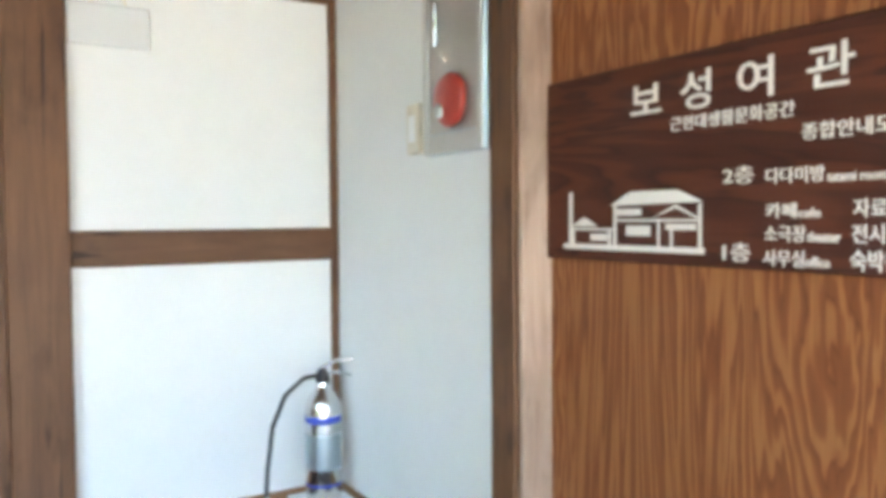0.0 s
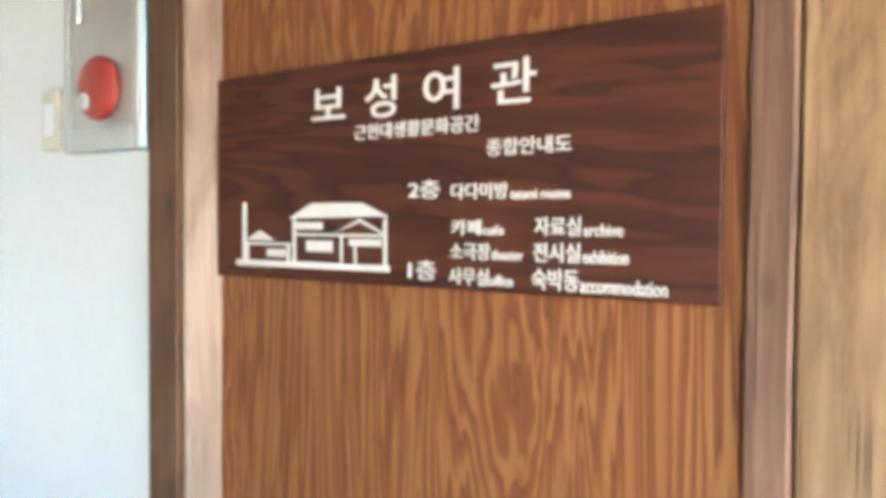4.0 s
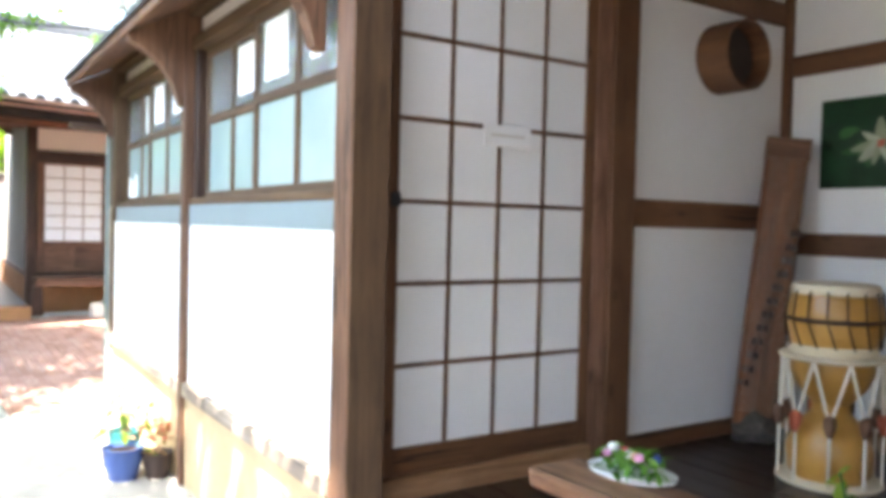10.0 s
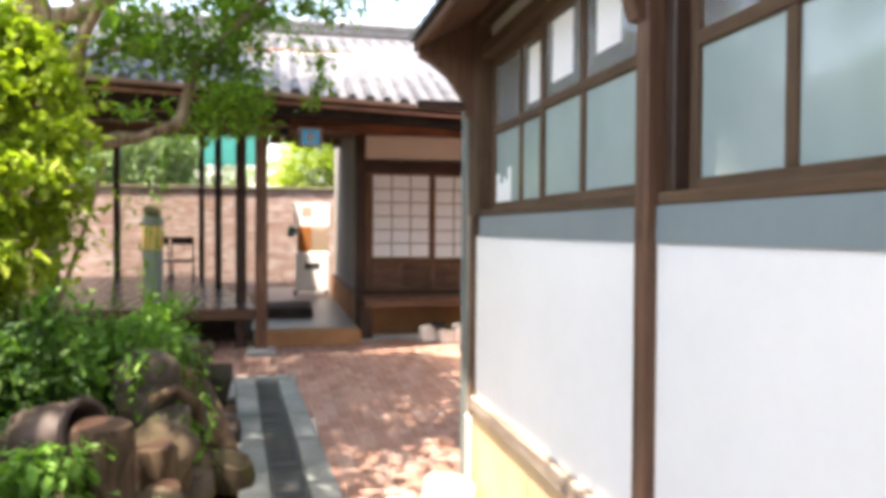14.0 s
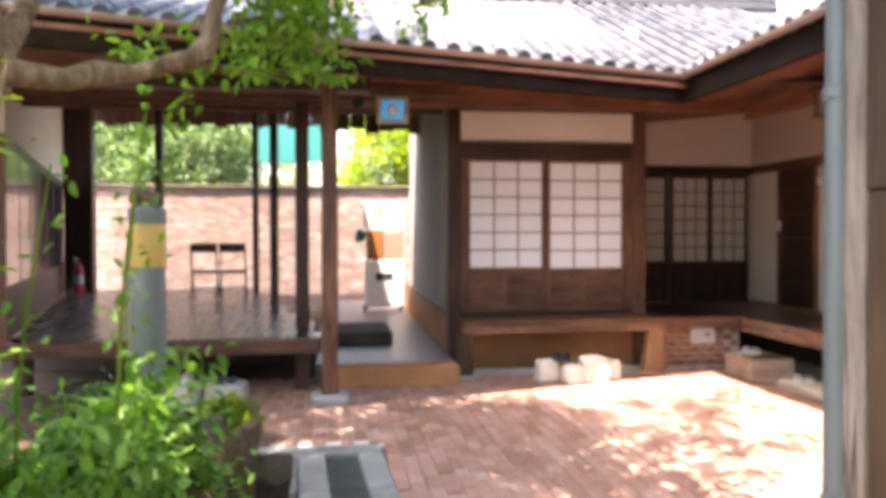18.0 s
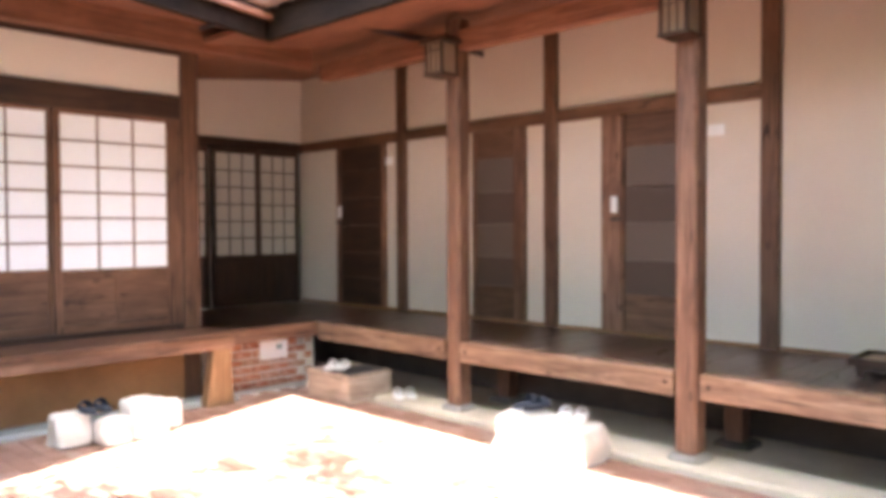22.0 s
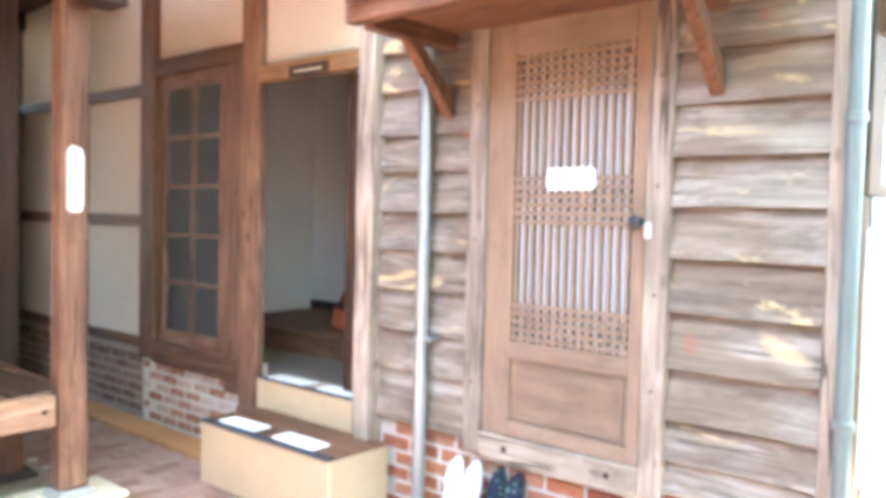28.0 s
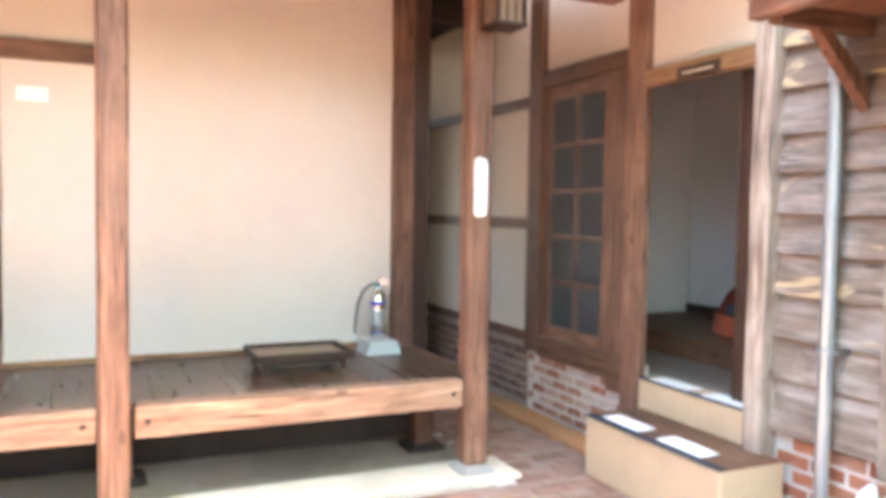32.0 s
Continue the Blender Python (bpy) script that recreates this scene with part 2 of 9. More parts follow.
plain("concrete", (0.31, 0.295, 0.27), 0.9, 0, 0.2, 4.0, 0.5, 0.2)
plain("pale_concrete", (0.33, 0.335, 0.32), 0.9, 0, 0.2, 5.0, 0.5, 0.2)
plain("kerb_stone", (0.215, 0.235, 0.225), 0.9, 0, 0.4, 5.0, 0.5, 0.2)
# Darker, smoother concrete for the passage and small room floors.
plain("dark_concrete", (0.17, 0.145, 0.12), 0.4, 0, 0.25, 4.0, 0.2, 0.4)
plain("soil", (0.09, 0.06, 0.04), 0.95, 0, 0.4, 6.0, 0.9, 0.1)
plain("white_stone", (0.66, 0.63, 0.58), 0.85, 0, 0.16, 9.0, 0.6, 0.2)
plain("dark_stone", (0.075, 0.06, 0.052), 0.85, 0, 0.4, 7.0, 0.8, 0.2)
plain("flashing", (0.215, 0.265, 0.285), 0.5, 0.3, 0.14, 5.0, 0.12)
plain("zinc", (0.44, 0.51, 0.54), 0.38, 0.8, 0.12, 8.0, 0.06)
plain("zinc_brown", (0.40, 0.30, 0.25), 0.45, 0.4, 0.2, 6.0, 0.08)
plain("lamp_zinc", (0.15, 0.18, 0.172), 0.5, 0.2, 0.12, 8.0, 0.06)
plain("steel", (0.74, 0.74, 0.74), 0.2, 1.0, 0.08, 8.0, 0.02)
plain("dull_steel", (0.47, 0.45, 0.42), 0.34, 0.75, 0.14, 5.0, 0.04)
plain("case_grey", (0.50, 0.495, 0.47), 0.45, 0.3, 0.08, 6.0, 0.03)
plain("iron", (0.05, 0.05, 0.055), 0.5, 0.6, 0.3, 9.0, 0.2)
plain("grate", (0.11, 0.13, 0.13), 0.5, 0.5, 0.3, 9.0, 0.2)
plain("black_rubber", (0.02, 0.02, 0.022), 0.6, 0, 0.2, 9.0, 0.05)
plain("white_paint", (0.80, 0.80, 0.79), 0.5, 0, 0.04, 5.0, 0.03)
plain("acrylic", (0.60, 0.615, 0.61), 0.2, 0, 0.05, 6.0, 0.02)
plain("crack_dark", (0.035, 0.02, 0.013), 0.95, 0, 0.3, 9.0, 0.2)
plain("lantern_paper", (0.30, 0.225, 0.165), 0.85, 0, 0.1, 9.0, 0.05, 0.2)
plain("paper", (0.84, 0.84, 0.82), 0.8, 0, 0.03, 6.0, 0.04)
# Paper darkened to carry the shade of the recess; also the plate's writing.
plain("dim_paper", (0.56, 0.52, 0.46), 0.9, 0, 0.05, 4.0, 0.05, 0.15)
plain("shoji_paper", (0.84, 0.88, 0.90), 0.9, 0, 0.03, 4.0, 0.05, 0.15)
plain("grey_white", (0.47, 0.495, 0.48), 0.75, 0, 0.04, 3.0, 0.05)
plain("plaque_grey", (0.64, 0.65, 0.65), 0.5, 0, 0.05, 5.0, 0.03)
plain("red_plastic", (0.62, 0.06, 0.04), 0.35, 0, 0.08, 6.0, 0.02)
plain("bell_red", (0.36, 0.045, 0.032), 0.4, 0, 0.12, 8.0, 0.04)
plain("carton", (0.33, 0.115, 0.022), 0.85, 0, 0.15, 6.0, 0.1)
plain("faded_red", (0.72, 0.34, 0.28), 0.6, 0, 0.08, 6.0, 0.02)
plain("blue_paint", (0.03, 0.06, 0.42), 0.4, 0, 0.08, 6.0, 0.02)
plain("green_paint", (0.012, 0.17, 0.14), 0.5, 0, 0.1, 6.0, 0.02)
plain("yellow_paint", (0.52, 0.36, 0.10), 0.5, 0, 0.2, 8.0, 0.1)
plain("lamp_grey", (0.17, 0.21, 0.205), 0.5, 0.2, 0.15, 8.0, 0.08)
plain("drum_hide", (0.72, 0.62, 0.44), 0.7, 0, 0.12, 8.0, 0.1)
plain("drum_wood", (0.52, 0.27, 0.06), 0.35, 0, 0.3, 5.0, 0.08)
plain("drum_cord", (0.055, 0.030, 0.018), 0.9, 0, 0.3, 20.0, 0.4)
plain("rope", (0.70, 0.64, 0.52), 0.9, 0, 0.15, 20.0, 0.5)
plain("jar_clay", (0.042, 0.027, 0.021), 0.62, 0, 0.3, 6.0, 0.1)
plain("blue_glaze", (0.06, 0.11, 0.30), 0.25, 0, 0.15, 6.0, 0.02)
plain("teal_glaze", (0.05, 0.26, 0.26), 0.3, 0, 0.15, 6.0, 0.02)
plain("sign_letter", (0.78, 0.75, 0.70), 0.6, 0, 0.04, 9.0, 0.02)
plain("orange_red", (0.42, 0.10, 0.05), 0.5, 0, 0.12, 6.0, 0.04)
plain("cloth_dark", (0.04, 0.05, 0.07), 0.9, 0, 0.3, 12.0, 0.3)
plain("pink_petal", (0.75, 0.36, 0.55), 0.7, 0, 0.15, 12.0, 0.0)
plain("petal_soft", (0.40, 0.43, 0.32), 0.5, 0, 0.3, 22.0, 0.0)
plain("petal_dim", (0.24, 0.28, 0.18), 0.5, 0, 0.3, 22.0, 0.0)
plain("photo_leaf", (0.035, 0.12, 0.03), 0.35, 0, 0.5, 14.0, 0.0)
plain("photo_dark", (0.008, 0.035, 0.014), 0.35, 0, 0.5, 14.0, 0.0)
plain("petal_white", (0.80, 0.80, 0.76), 0.6, 0, 0.05, 9.0, 0.0)
plain("photo_green", (0.008, 0.042, 0.014), 0.3, 0, 0.6, 14.0, 0.0)
plain("mortar", (0.62, 0.57, 0.51), 0.95, 0, 0.15, 9.0, 0.5, 0.1)
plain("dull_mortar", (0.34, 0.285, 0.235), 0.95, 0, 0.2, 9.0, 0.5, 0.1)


def brick_like(name, stops, rough=0.85, soot=0.3, lime=0.0):
    """Fired clay whose tone changes from piece to piece, with remains of limewash."""
    s = Net(name)
    info = s.n("ObjectInfo")
    geo = s.n("NewGeometry")
    pick = s.math("FRACT", s.math("ADD", info.outputs["Random"], geo.outputs["Random Per Island"]))
    v = s.coord((1, 1, 1))
    small = s.noise(v, 45, 5, 0.7)
    big = s.noise(s.coord((1, 1, 1), seed=False), 3.0, 4, 0.6)
    col = s.ramp(pick, stops)
    col = s.mix(s.math("MULTIPLY", s.math("SUBTRACT", small, 0.35), 0.9), col, scaled(stops[0][1], 0.5))
    col = s.mix(soot, col, s.ramp(big, [(0.35, (0.55, 0.5, 0.46)), (0.6, (1, 1, 1))]), "MULTIPLY")
    if lime:
        wash = s.noise(s.coord((1, 1, 1), seed=False), 14.0, 6, 0.65, 0.4)
        col = s.mix(s.ramp(wash, [(0.60 - 0.22 * lime, (0, 0, 0)), (0.68 - 0.22 * lime, (0.8, 0.8, 0.8))]), col, (0.66, 0.60, 0.53))
    s.bump(small, 0.6, 0.004)
    return s.done(col, rough, 0, 0.25)


brick_like("paver", [(0.0, (0.255, 0.142, 0.105)), (0.35, (0.325, 0.192, 0.147)), (0.7, (0.385, 0.235, 0.185)), (1.0, (0.37, 0.262, 0.215))], 0.85, 0.4)
brick_like("brick", [(0.0, (0.28, 0.095, 0.055)), (0.4, (0.42, 0.155, 0.085)), (0.75, (0.50, 0.22, 0.13)), (1.0, (0.40, 0.24, 0.17))], 0.85, 0.3, 0.12)
brick_like("limed_brick", [(0.0, (0.30, 0.12, 0.075)), (0.4, (0.42, 0.19, 0.12)), (0.7, (0.50, 0.33, 0.25)), (1.0, (0.62, 0.52, 0.45))], 0.9, 0.2, 0.25)
# Duller, browner brick for the footing along the passage.
brick_like("dull_brick", [(0.0, (0.16, 0.095, 0.07)), (0.5, (0.24, 0.14, 0.10)), (1.0, (0.30, 0.20, 0.15))], 0.9, 0.3, 0.15)
# Darkest brick, for the pier in the passage.
brick_like("dark_brick", [(0.0, (0.10, 0.06, 0.048)), (0.5, (0.15, 0.09, 0.07)), (1.0, (0.20, 0.13, 0.10))], 0.9, 0.4)
brick_like("old_brick", [(0.0, (0.26, 0.175, 0.14)), (0.4, (0.35, 0.25, 0.205)), (0.75, (0.43, 0.34, 0.30)), (1.0, (0.47, 0.42, 0.39))], 0.88, 0.3)
brick_like("roof_tile", [(0.0, (0.042, 0.046, 0.052)), (0.5, (0.075, 0.08, 0.088)), (1.0, (0.12, 0.122, 0.128))], 0.55, 0.6)


def s_mix(a, b, w=0.35):
    return tuple(p + (q - p) * w for p, q in zip(a, b))


def boards_grain(name, dark, mid, light, axis, rough, freq=1.0):
    """Flat-sawn softwood with broad flame figure along an axis."""
    s = Net(name)
    st = [1.0, 1.0, 1.0]
    st["xyz".index(axis)] = 0.11
    v = s.coord(st, seed=False)
    warp = s.noise(v, 2.6 * freq, 5, 0.52, 0.7)
    rings = s.math("FRACT", s.math("MULTIPLY", warp, 24.0))
    tri = s.math("ABSOLUTE", s.math("SUBTRACT", rings, 0.75))
    st2 = [90.0, 90.0, 90.0]
    st2["xyz".index(axis)] = 1.6
    fine = s.noise(s.coord(st2, seed=False), 1.3, 4, 0.6)
    col = s.ramp(rings, [(0.0, s_mix(mid, light)), (0.12, light), (0.38, light), (0.58, mid), (0.84, s_mix(mid, dark)), (0.93, dark), (1.0, mid)])
    col = s.mix(s.ramp(fine, [(0.3, (0, 0, 0)), (0.65, (1, 1, 1))]), s.mix(0.4, col, dark), col)
    s.bump(s.math("ADD", tri, fine), 0.2, 0.003)
    return s.done(col, rough, 0, 0.4)


boards_grain("sign_ply", (0.150, 0.041, 0.0135), (0.218, 0.070, 0.023), (0.335, 0.136, 0.048), "z", 0.55, 1.3)
boards_grain("sign_board", (0.036, 0.008, 0.004), (0.066, 0.015, 0.007), (0.096, 0.024, 0.010), "y", 0.6, 1.0)


def frosted():
    s = Net("frosted_glass")
    v = s.coord((1, 1, 1))
    col = s.ramp(s.noise(v, 1.8, 3), [(0.3, (0.27, 0.35, 0.345)), (0.7, (0.35, 0.43, 0.42))])
    s.bump(s.noise(v, 160, 2), 0.05, 0.001)
    return s.done(col, 0.10, 0, 0.75)


frosted()


def old_stone(name, color):
    """Weathered fieldstone with dark pits and patches of moss."""
    s = Net(name)
    v = s.coord((1, 1, 1))
    big = s.noise(v, 3.2, 5, 0.65)
    small = s.noise(v, 40, 6, 0.7)
    col = s.ramp(big, [(0.3, scaled(color, 0.5)), (0.52, color), (0.72, scaled(color, 1.6))])
    col = s.mix(s.ramp(small, [(0.42, (0.55, 0.55, 0.55)), (0.6, (0, 0, 0))]), col, scaled(color, 0.35))
    moss = s.ramp(s.noise(s.coord((1, 1, 1), seed=False), 4.5, 5, 0.6, 0.4), [(0.50, (0, 0, 0)), (0.60, (0.7, 0.7, 0.7))])
    col = s.mix(moss, col, (0.085, 0.09, 0.022))
    s.bump(s.math("ADD", big, small), 0.9, 0.012)
    return s.done(col, 0.9, 0, 0.2)


old_stone("grey_stone", (0.10, 0.084, 0.070))
old_stone("tan_stone", (0.105, 0.080, 0.052))


def filmed_glass(name, tint, veil, rough=0.02):
    """Clear glass with a patchy pale film."""
    s = Net(name)
    out = s.t.nodes["Material Output"]
    tr = s.n("BsdfTransparent")
    tr.inputs[0].default_value = (*tint, 1)
    film = s.n("BsdfDiffuse")
    film.inputs[0].default_value = (0.60, 0.62, 0.61, 1)
    body = s.n("MixShader")
    patchy = s.n("MapRange")
    patchy.inputs["To Min"].default_value, patchy.inputs["To Max"].default_value = veil * 0.6, veil * 1.4
    s.l(s.noise(s.coord((1, 1, 1)), 4.0, 4), patchy.inputs["Value"])
    s.l(patchy.outputs[0], body.inputs[0])
    s.l(tr.outputs[0], body.inputs[1])
    s.l(film.outputs[0], body.inputs[2])
    gl = s.n("BsdfGlossy")
    gl.inputs["Roughness"].default_value = rough
    fr = s.n("Fresnel", IOR=1.55)
    mx = s.n("MixShader")
    s.l(fr.outputs[0], mx.inputs[0])
    s.l(body.outputs[0], mx.inputs[1])
    s.l(gl.outputs[0], mx.inputs[2])
    s.l(mx.outputs[0], out.inputs[0])
    return s.m


filmed_glass("door_glass", (0.97, 0.98, 0.97), 0.12, 0.03)
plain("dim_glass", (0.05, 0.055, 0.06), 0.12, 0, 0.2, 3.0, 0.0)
filmed_glass("upper_glass", (0.86, 0.92, 0.90), 0.30, 0.03)


def leafy(name, stops, trans=0.35, rough=0.5):
    s = Net(name)
    geo = s.n("NewGeometry")
    col = s.ramp(geo.outputs["Random Per Island"], stops)
    s.done(col, rough, 0, 0.3)
    out = s.t.nodes["Material Output"]
    tl = s.n("BsdfTranslucent")
    bright = s.mix(1.0, col, (1.5, 1.7, 0.7), "MULTIPLY")
    s.l(bright, tl.inputs[0])
    mx = s.n("MixShader")
    mx.inputs[0].default_value = trans
    s.l(s.b.outputs[0], mx.inputs[1])
    s.l(tl.outputs[0], mx.inputs[2])
    s.l(mx.outputs[0], out.inputs[0])
    return s.m


leafy("leaf_tree", [(0.0, (0.06, 0.12, 0.014)), (0.5, (0.12, 0.225, 0.025)), (1.0, (0.19, 0.32, 0.045))], 0.45)
leafy("leaf_bright", [(0.0, (0.055, 0.11, 0.012)), (0.5, (0.12, 0.195, 0.02)), (1.0, (0.22, 0.28, 0.035))])
leafy("leaf_herb", [(0.0, (0.055, 0.140, 0.022)), (0.5, (0.118, 0.255, 0.042)), (1.0, (0.21, 0.37, 0.085))], 0.42)
leafy("leaf_dark", [(0.0, (0.02, 0.055, 0.014)), (0.6, (0.04, 0.10, 0.022)), (1.0, (0.08, 0.15, 0.035))])
leafy("leaf_rust", [(0.0, (0.16, 0.12, 0.05)), (0.5, (0.30, 0.14, 0.085)), (1.0, (0.42, 0.26, 0.18))], 0.3, 0.7)
# Far foliage in close, pale tones: distance haze is mixed into the colour.
leafy("leaf_far", [(0.0, (0.10, 0.16, 0.07)), (0.5, (0.13, 0.20, 0.085)), (1.0, (0.17, 0.25, 0.10))], 0.2, 0.85)
leafy("leaf_sunny", [(0.0, (0.15, 0.22, 0.022)), (0.5, (0.23, 0.31, 0.03)), (1.0, (0.32, 0.39, 0.045))], 0.42, 0.6)


def bark(name, k):
    s = Net(name)
    v = s.coord((3.0, 3.0, 0.9), seed=False)
    a = s.noise(v, 5, 8, 0.7, 0.6)
    b = s.noise(s.coord((1, 1, 1), seed=False), 2.5, 4)
    col = s.ramp(a, [(0.3, scaled((0.07, 0.045, 0.028), k)), (0.48, scaled((0.23, 0.155, 0.095), k)), (0.68, scaled((0.50, 0.37, 0.25), k))])
    col = s.mix(s.ramp(b, [(0.55, (0, 0, 0)), (0.75, (0.5, 0.5, 0.5))]), col, scaled((0.13, 0.13, 0.065), k))
    s.bump(a, 1.0, 0.02)
    return s.done(col, 0.9, 0, 0.2)


bark("bark", 1.0)
bark("log_bark", 0.32)


def glow(name, color, strength):
    s = Net(name)
    s.b.inputs["Emission Color"].default_value = (*color, 1)
    s.b.inputs["Emission Strength"].default_value = strength
    return s.done(color, 0.4)


glow("alarm_lamp", (1.0, 0.03, 0.03), 0.12)
glow("exit_light", (0.015, 0.14, 0.26), 0.20)

plain("door_band_pale", (0.125, 0.092, 0.073), 0.35, 0, 0.06, 4.0, 0.02)
plain("door_band_dark", (0.08, 0.052, 0.039), 0.35, 0, 0.06, 4.0, 0.02)


def speckled():
    s = Net("flower_cloth")
    v = s.n("TexVoronoi", Scale=38.0)
    s.l(s.coord((1, 1, 1)), v.inputs["Vector"])
    col = s.ramp(v.outputs["Distance"], [(0.0, (0.45, 0.08, 0.20)), (0.22, (0.08, 0.22, 0.16)), (0.34, (0.015, 0.018, 0.035))])
    return s.done(col, 0.85, 0, 0.2)


speckled()

# ---- geometry helpers ----
RNG = random.Random(11)
CORNERS = [(a, b, c) for a in (-1, 1) for b in (-1, 1) for c in (-1, 1)]


def box(bm, lo, hi, c=0.004):
    """A box with chamfered edges."""
    lo, hi = Vector(lo), Vector(hi)
    mid, half = (lo + hi) / 2, (hi - lo) / 2
    c = min(c, min(half) * 0.6)
    vs = {}
    for s in CORNERS:
        for ax in range(3):
            p = [half[k] - (0 if k == ax else c) for k in range(3)]
            vs[s, ax] = bm.verts.new((mid.x + s[0] * p[0], mid.y + s[1] * p[1], mid.z + s[2] * p[2]))

    def face(keys, outward):
        pts = [vs[k] for k in keys]
        n = (pts[1].co - pts[0].co).cross(pts[2].co - pts[1].co)
        bm.faces.new(pts if n.dot(outward) > 0 else pts[::-1])

    ring = [(-1, -1), (-1, 1), (1, 1), (1, -1)]
    for ax in range(3):
        o1, o2 = [k for k in range(3) if k != ax]
        for sg in (-1, 1):
            keys = []
            for u, v in ring:
                s = [0, 0, 0]
                s[ax], s[o1], s[o2] = sg, u, v
                keys.append((tuple(s), ax))
            out = Vector((0, 0, 0))
            out[ax] = sg
            face(keys, out)
        for u, v in ring:
            a, b = [0, 0, 0], [0, 0, 0]
            a[ax], b[ax] = -1, 1
            a[o1] = b[o1] = u
            a[o2] = b[o2] = v
            a, b = tuple(a), tuple(b)
            out = Vector((0, 0, 0))
            out[o1], out[o2] = u, v
            face([(a, o1), (b, o1), (b, o2), (a, o2)], out)
    for s in CORNERS:
        face([(s, 0), (s, 1), (s, 2)], Vector(s))
    return bm


def lathe(bm, profile, seg=20, at=(0, 0, 0)):
    """A solid of revolution round z from (radius, height) pairs."""
    rings = []
    for r, z in profile:
        rings.append([bm.verts.new((at[0] + r * math.cos(2 * math.pi * k / seg), at[1] + r * math.sin(2 * math.pi * k / seg), at[2] + z)) for k in range(seg)])
    for a, b in zip(rings, rings[1:]):
        for k in range(seg):
            bm.faces.new((a[k], a[(k + 1) % seg], b[(k + 1) % seg], b[k]))
    bm.faces.new(rings[0][::-1])
    bm.faces.new(rings[-1])
    return bm


def tube(bm, points, radii, seg=8):
    """A tapered tube along points."""
    points = [Vector(p) for p in points]
    if not isinstance(radii, (list, tuple)):
        radii = [radii] * len(points)
    rings = []
    side = Vector((0.31, 0.95, 0.1))
    for i, (p, r) in enumerate(zip(points, radii)):
        d = (points[min(i + 1, len(points) - 1)] - points[max(i - 1, 0)]).normalized()
        u = d.cross(side)
        if u.length < 0.05:
            u = d.cross(Vector((1, 0, 0)))
        u.normalize()
        w = d.cross(u)
        rings.append([bm.verts.new(p + r * (math.cos(2 * math.pi * k / seg) * u + math.sin(2 * math.pi * k / seg) * w)) for k in range(seg)])
    for a, b in zip(rings, rings[1:]):
        for k in range(seg):
            bm.faces.new((a[k], a[(k + 1) % seg], b[(k + 1) % seg], b[k]))
    bm.faces.new(rings[0][::-1])
    bm.faces.new(rings[-1])
    return bm


def prism(bm, outline, a, b, axis="y"):
    """An outline of (u, v) pairs pushed through from a to b along an axis."""

    def put(u, v, w):
        return {"x": (w, u, v), "y": (u, w, v), "z": (u, v, w)}[axis]

    v0 = [bm.verts.new(put(u, v, a)) for u, v in outline]
    v1 = [bm.verts.new(put(u, v, b)) for u, v in outline]
    n = len(outline)
    bm.faces.new(v0)
    bm.faces.new(v1[::-1])
    for k in range(n):
        bm.faces.new((v0[k], v1[k], v1[(k + 1) % n], v0[(k + 1) % n]))
    bmesh.ops.recalc_face_normals(bm, faces=bm.faces)
    return bm


def whole(ob):
    """The place of an object in the world."""
    if ob.parent is None:
        return ob.matrix_basis.copy()
    return whole(ob.parent) @ ob.matrix_parent_inverse @ ob.matrix_basis


def under(ob, parent):
    if parent is not None:
        ob.parent = parent
        ob.matrix_parent_inverse = whole(parent).inverted()
    return ob


def part(name, bm, material, parent=None, label="", smooth=False, origin=None):
    """Links a bmesh as one mesh object under a thing or part; coordinates are the world's."""
    if origin is None:
        xs = [v.co for v in bm.verts]
        origin = Vector(((min(p.x for p in xs) + max(p.x for p in xs)) / 2, (min(p.y for p in xs) + max(p.y for p in xs)) / 2, min(p.z for p in xs)))
    origin = Vector(origin)
    bmesh.ops.translate(bm, verts=bm.verts, vec=-origin)
    me = bpy.data.meshes.new(name)
    bm.to_mesh(me)
    bm.free()
    if smooth:
        me.polygons.foreach_set("use_smooth", [True] * len(me.polygons))
        me.set_sharp_from_angle(angle=radians(38))
    me.materials.append(MATS[material] if isinstance(material, str) else material)
    ob = new(name, me)
    ob.matrix_basis = Matrix.Translation(origin)
    under(ob, parent)
    if label:
        tagged(ob, label)
    return ob


def thing(name, label, category, at=(0, 0, 0), group="", kind="", turn=0.0):
    ob = new(name)
    ob.empty_display_size = 0.1
    ob.matrix_basis = pose(*at, 0, 0, turn)
    return tagged(ob, label, category, group, kind)


def grain_of(lo, hi):
    d = [abs(b - a) for a, b in zip(lo, hi)]
    return "xyz"[d.index(max(d))]


def solid(name, lo, hi, material, parent=None, c=0.004, label=""):
    lo, hi = [min(a, b) for a, b in zip(lo, hi)], [max(a, b) for a, b in zip(lo, hi)]
    if material in WOODS:
        material = wood(material, grain_of(lo, hi))
    return part(name, box(bmesh.new(), lo, hi, c), material, parent, label)


